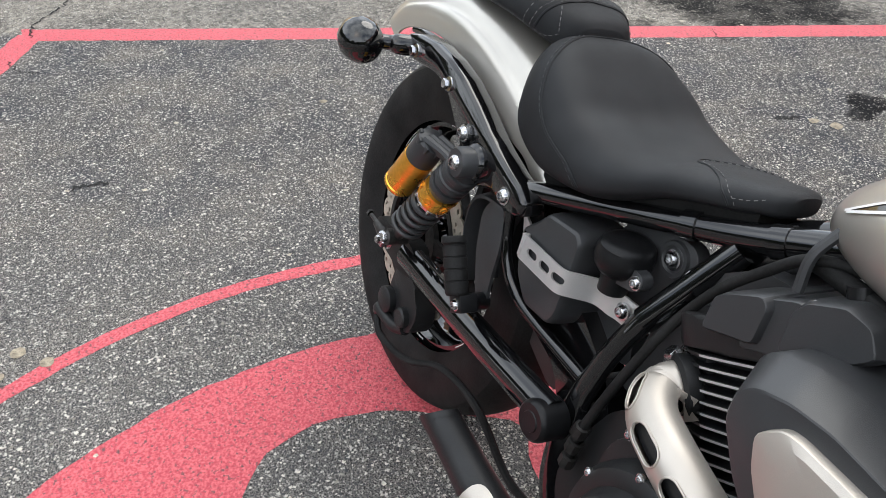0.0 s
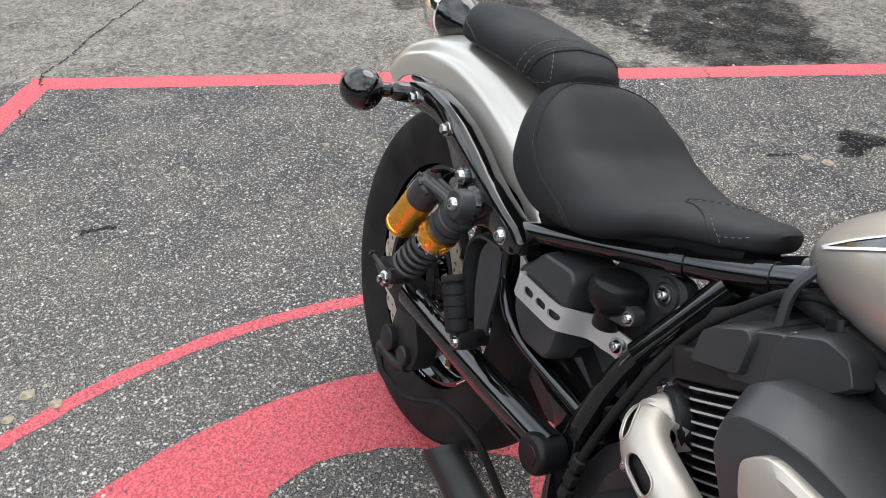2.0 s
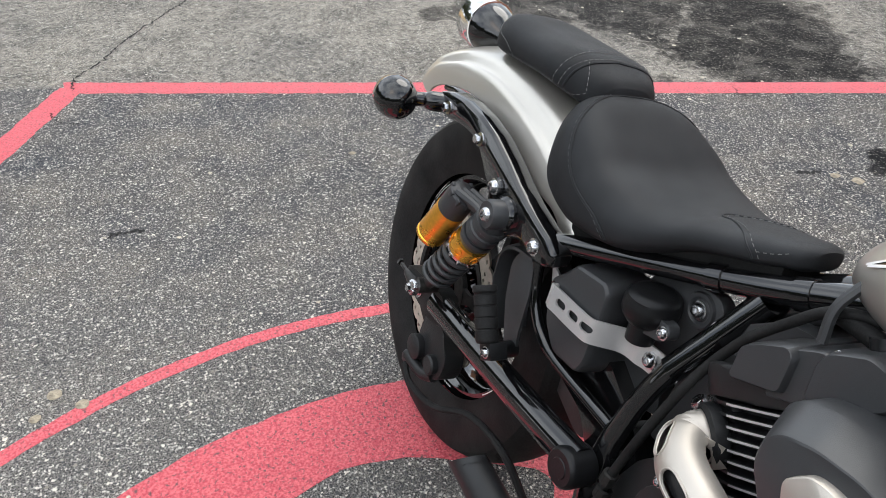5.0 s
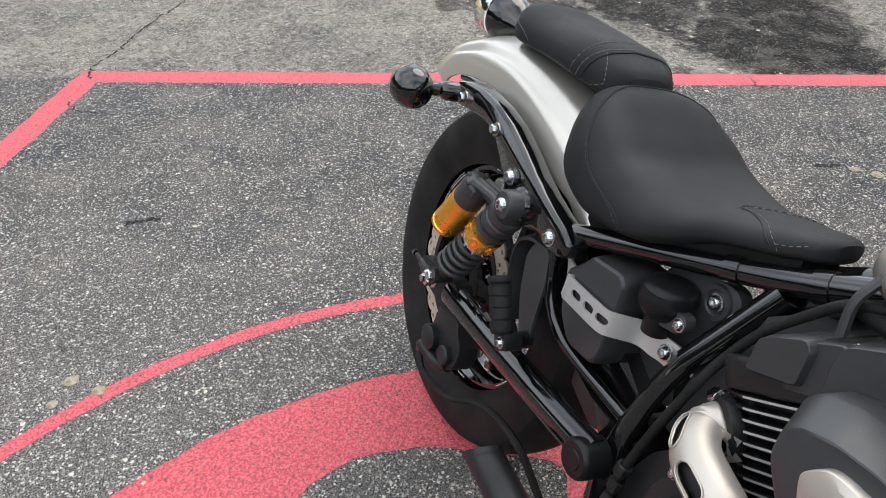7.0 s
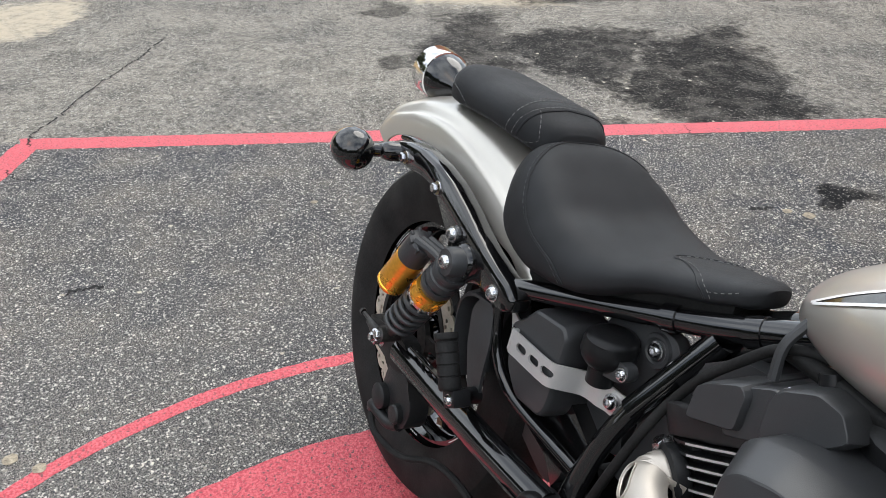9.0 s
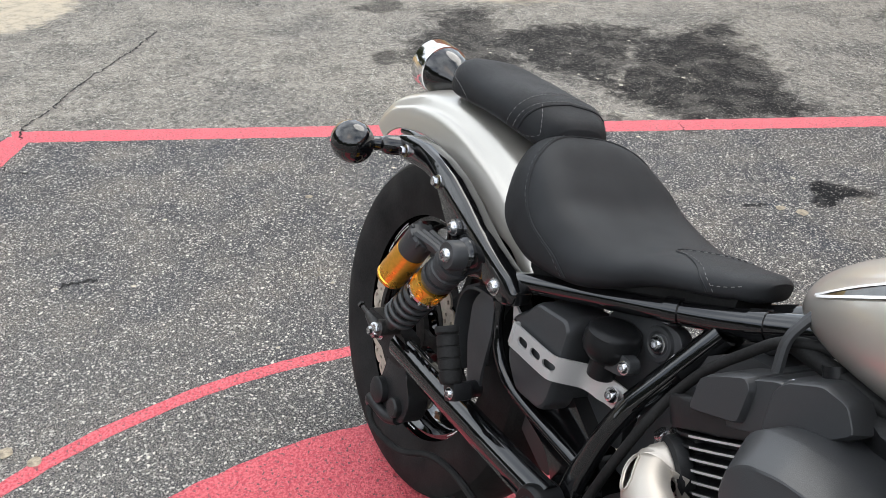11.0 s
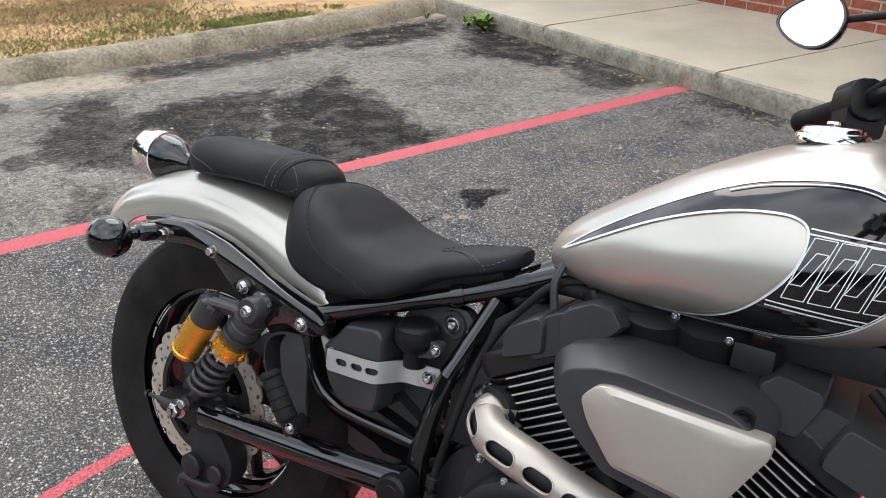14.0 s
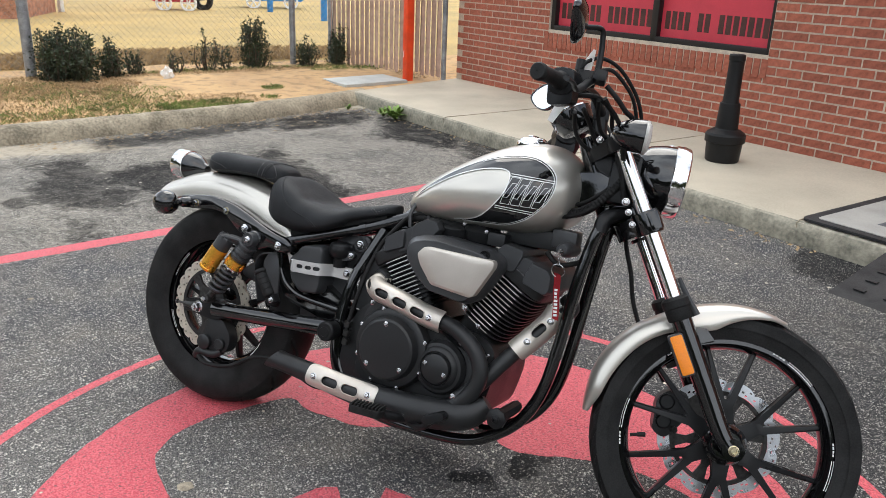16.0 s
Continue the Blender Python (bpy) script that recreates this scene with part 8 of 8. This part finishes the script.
cracks("crack_4", [(-1.95, -0.78), (-1.85, -0.74), (-1.8, -0.68)], 0.005)
cracks("crack_5", [(-1.14, 1.66), (-1.19, 1.70), (-1.24, 1.71)], 0.002)

# trees across the lot, seen in the chrome and the mirrors
TREELEAF = material("tree_leaf", (0.045, 0.065, 0.022), 0.6, var=0.3, scale=0.8, fine=6, isl=0.35)
BARK = material("bark", (0.12, 0.09, 0.065), 0.9, var=0.3, scale=3, fine=25, bump=0.01)


def tree(seed, h):
    """A broad tree: tapered trunk, forked limbs and leaf clumps set along them."""
    rng = random.Random(seed)
    ob = empty("tree", Matrix(), "broad-leaved tree standing across the lot", "tree", "trees across the lot")
    tb, lb = bmesh.new(), bmesh.new()
    sweep(tb, [(0, 0, -0.1), (0.1, 0.05, h * 0.2), (0.0, 0.15, h * 0.45), (0.1, 0.1, h * 0.8)], [0.28, 0.22, 0.17, 0.05], 9)
    for k in range(18):
        a, z = rng.uniform(0, 6.28), h * rng.uniform(0.10, 0.75)
        d = V3(math.cos(a), math.sin(a), rng.uniform(0.2, 0.8))
        r = h * rng.uniform(0.26, 0.42) * (1.1 - 0.5 * z / h)
        tip = V3(0.05, 0.1, z) + d * r
        mid = V3(0.05, 0.1, z) + d * r * 0.5 + V3(0, 0, 0.15)
        pts = [Vector(p[:3]) for p in curve_pts([(0.05, 0.1, z), tuple(mid), tuple(tip)], 5)]
        sweep(tb, pts, [0.09 - 0.07 * i / len(pts) for i in range(len(pts))], 5, 1)
        for _ in range(420):
            c = pts[rng.randrange(2, len(pts))] + V3(rng.gauss(0, 0.7), rng.gauss(0, 0.7), rng.gauss(0.1, 0.6))
            n = V3(rng.gauss(0, 1), rng.gauss(0, 1), rng.gauss(0, 1)).normalized()
            x = n.orthogonal().normalized()
            y, s = n.cross(x), rng.uniform(0.16, 0.36)
            lb.faces.new([lb.verts.new(c + q) for q in (x * s, y * s * 0.6, -x * s, -y * s * 0.6)])
    part("trunk", tb, BARK, ob)
    part("crown", lb, TREELEAF, ob)
    return ob


kinds = [tree(71, 8.5), tree(72, 10.0), tree(73, 7.0)]
rngt = random.Random(5)
for k in range(24):
    a, r = radians(-178 + 8.6 * k), rngt.uniform(24, 30)
    m = Matrix.Translation((r * math.cos(a), r * math.sin(a), 0)) @ Matrix.Rotation(rngt.uniform(0, 6), 4, "Z")
    if k < 3:
        kinds[k].matrix_world = m
    else:
        copy_thing(kinds[k % 3], m)

# ---- play yard beyond the fence ----
def yard(u, v, z=0.15):
    return SITE @ Matrix.Translation((u, v, z))


def cart(m, w, mat, label, wheels_mat, n=2):
    ob = empty("play_cart", m, label, "play cart", "play carts")
    bm = bmesh.new()
    prism(bm, rounded([(0, 0.22), (w, 0.22), (w * 0.97, 0.9), (w * 0.9, 1.05), (w * 0.1, 1.05), (w * 0.03, 0.9)], 0.1), -0.35, 0.35, SIDE, 0.03)
    part("body", bm, mat, ob)
    for i in range(n):
        x = w * (0.25 + 0.5 * i / max(1, n - 1))
        bm = bmesh.new()
        W = SIDE @ Matrix.Translation((x + (0.12 if i else 0.05), 0.20, 0.38))
        lathe(bm, [(0.15, -0.03), (0.20, -0.03), (0.20, 0.03), (0.15, 0.03)], W, 24, True)
        for k in range(6):
            a = k * math.pi / 3
            sweep(bm, [W @ V3(0, 0, 0), W @ V3(0.17 * math.cos(a), 0.17 * math.sin(a), 0)], 0.018, 6, 1)
        part("wheel", bm, wheels_mat, ob, "white spoked wheel")
    return ob


ct = Matrix.Rotation(radians(50), 4, "Z")
cart(Matrix.Translation((-14.75, 12.85, 0.13)) @ Matrix.Rotation(radians(38), 4, "Z"), 1.05, REDPAINT, "dark red wooden play train cart on the lawn", WHITE)
cart(Matrix.Translation((-14.6, 15.6, 0.13)) @ Matrix.Rotation(radians(38), 4, "Z"), 1.9, BLUE, "blue wooden play cart on the lawn", WHITE)
bm = bmesh.new()
lathe(bm, [(0.10, -0.08), (0.2, -0.09), (0.24, -0.06), (0.24, 0.06), (0.2, 0.09), (0.10, 0.08)], Matrix.Translation((-14.0, 13.8, 0.36)) @ axis_m((0, 0, 0), (0.6, -0.8, 0)), 24, True)
block(bm, (-14.2, 13.7, 0.55), (0.5, 0.35, 0.35), Matrix(), 0.05)
tagged(part("play_tractor", bm, RUBBER), "small black play tractor on the lawn", "toy tractor")
for x, y in ((-12.55, 14.70), (-9.66, 13.20)):
    bm = bmesh.new()
    sweep(bm, [(x, y, 0.1), (x, y, 2.6)], 0.075, 14, 1)
    tagged(part("swing_post", bm, BLUE), "blue painted playground post on the lawn", "post", "blue posts")
bm = bmesh.new()
for i in range(9):
    a = V3(-16.2 + 0.16 * i, 11.6 + 0.13 * i, 0.55)
    sweep(bm, [a, a + V3(0.3, 0.25, 0.5)], 0.025, 5, 1)
    sweep(bm, [a + V3(0.3, 0.25, 0), a + V3(0, 0, 0.5)], 0.025, 5, 1)
tagged(part("climbing_lattice", bm, ORANGEPOST), "orange climbing lattice in the play yard", "play frame")
pier = empty("house_corner", Matrix(), "pale red brick house corner with a white downpipe", "house")
bm = bmesh.new()
hv = [(-14.85, 10.15), (-13.2, 8.2), (-15.5, 6.2), (-17.2, 8.2)]
prism(bm, hv, 0.0, 3.0, Matrix())
part("wall", bm, material("far_brick", (0.45, 0.21, 0.13), 0.9, var=0.25, scale=8, fine=40), pier)
verts, faces = [], []
A, B = Vector((-14.85, 10.15)), Vector((-13.2, 8.2))
dr = (B - A).normalized()
nr = Vector((dr.y, -dr.x)) * -1
for r in range(24):
    z = 0.18 + r * 0.068
    for c in range(12):
        s = c * 0.213 + (0.1 if r % 2 else 0)
        p0, p1 = A + dr * s, A + dr * min(s + 0.2, 2.5)
        k = len(verts)
        for q in (p0, p1):
            for o in (0, 0.012):
                w = q + nr * o * -1
                verts += [(w.x, w.y, z), (w.x, w.y, z + 0.057)]
        faces += [tuple(k + i for i in f) for f in ((2, 6, 7, 3), (0, 2, 3, 1), (4, 5, 7, 6), (3, 7, 5, 1), (0, 4, 6, 2))]
me = bpy.data.meshes.new("house_bricks")
me.from_pydata(verts, [], faces)
me.materials.append(BRICK)
tagged(new("house_bricks", me), kind="stuff").parent = pier
bm = bmesh.new()
block(bm, (-14.80, 10.25, 1.5), (0.12, 0.10, 2.7), Matrix(), 0.02)
part("downpipe", bm, WHITE, pier, "white downpipe")
# litter by the shrubs
bm = bmesh.new()
bmesh.ops.create_icosphere(bm, subdivisions=3, radius=0.05)
for v in bm.verts:
    v.co *= 1 + 0.9 * noise.noise(v.co * 38) + 0.3 * noise.noise(v.co * 110)
    v.co.z *= 1.3
ob = tagged(part("plastic_bag", bm, PAPER), "crumpled pale plastic bag by the shrubs", "plastic bag")
ob.matrix_world = SITE @ Matrix.Translation((-6.45, 1.75, soil_z(-6.45, 1.75) + 0.05))

# bricks of the wall: those in view as pieces, the rest joined
BW, BH, JT = 0.200, 0.0545, 0.0132
bm = bmesh.new()
block(bm, (0, 0, 0), (BW, 0.02, BH), Matrix(), 0.0)
one = part("brick", bm, BRICK, wall, "", 20)
brick_me = one.data
bpy.data.objects.remove(one)
bm = bmesh.new()
block(bm, (0, 0, 0), (BH, 0.03, BW * 0.98), Matrix(), 0.0)
one = part("brick", bm, BRICK, wall, "", 20)
soldier_me = one.data
bpy.data.objects.remove(one)
rest = []
count = 0
zrow = 0
z = WZ0 + 0.012 + BH / 2
while z < WZ1:
    off = 0.0 if zrow % 2 else (BW + JT) / 2
    u = WU0 + off
    while u < WU1:
        a, b = max(u, WU0), min(u + BW, WU1)
        inwin = a < WIN[1] and b > WIN[0] and WIN[2] - 0.155 < z < WIN[3]
        if inwin:
            if a < WIN[0] - 0.03:
                b = WIN[0] - 0.005
            elif b > WIN[1] + 0.03:
                a = WIN[1] + 0.005
            else:
                a = b
        if b - a > 0.03:
            c = ((a + b) / 2, z, (b - a) / BW)
            if count < 300 and z < 1.30 and -3.4 < c[0] < -0.2 and c[2] > 0.98:
                count += 1
                shared("brick", brick_me, SITE @ Matrix.Translation((c[0] + random.uniform(-0.002, 0.002), WV + 0.0065 + random.uniform(-0.0015, 0.0015), z)), wall)
            else:
                rest.append(c)
        u += BW + JT
    z += BH + JT
    zrow += 1
verts, faces = [], []
for u, z, s in rest:
    k = len(verts)
    for du in (-1, 1):
        for dv in (-0.0035, 0.014):
            for dz in (-1, 1):
                verts.append(site(u + du * BW * s / 2, WV + dv, z + dz * BH / 2))
    faces += [tuple(k + i for i in q) for q in ((0, 1, 3, 2), (4, 6, 7, 5), (0, 4, 5, 1), (2, 3, 7, 6), (1, 5, 7, 3), (0, 2, 6, 4))]
me = bpy.data.meshes.new("bricks")
me.from_pydata(verts, [], faces)
me.materials.append(BRICK)
tagged(new("bricks", me), kind="stuff").parent = wall
# sill course of upright bricks
u = WIN[0] + BH / 2 - 0.05
while u < WIN[1] + 0.03:
    shared("sill_brick", soldier_me, SITE @ Matrix.Translation((u, WV + 0.007, WIN[2] - 0.102)) @ Matrix.Rotation(radians(-2), 4, "X") @ Matrix.Scale(0.72, 4, (0, 0, 1)), wall)
    u += BH + JT
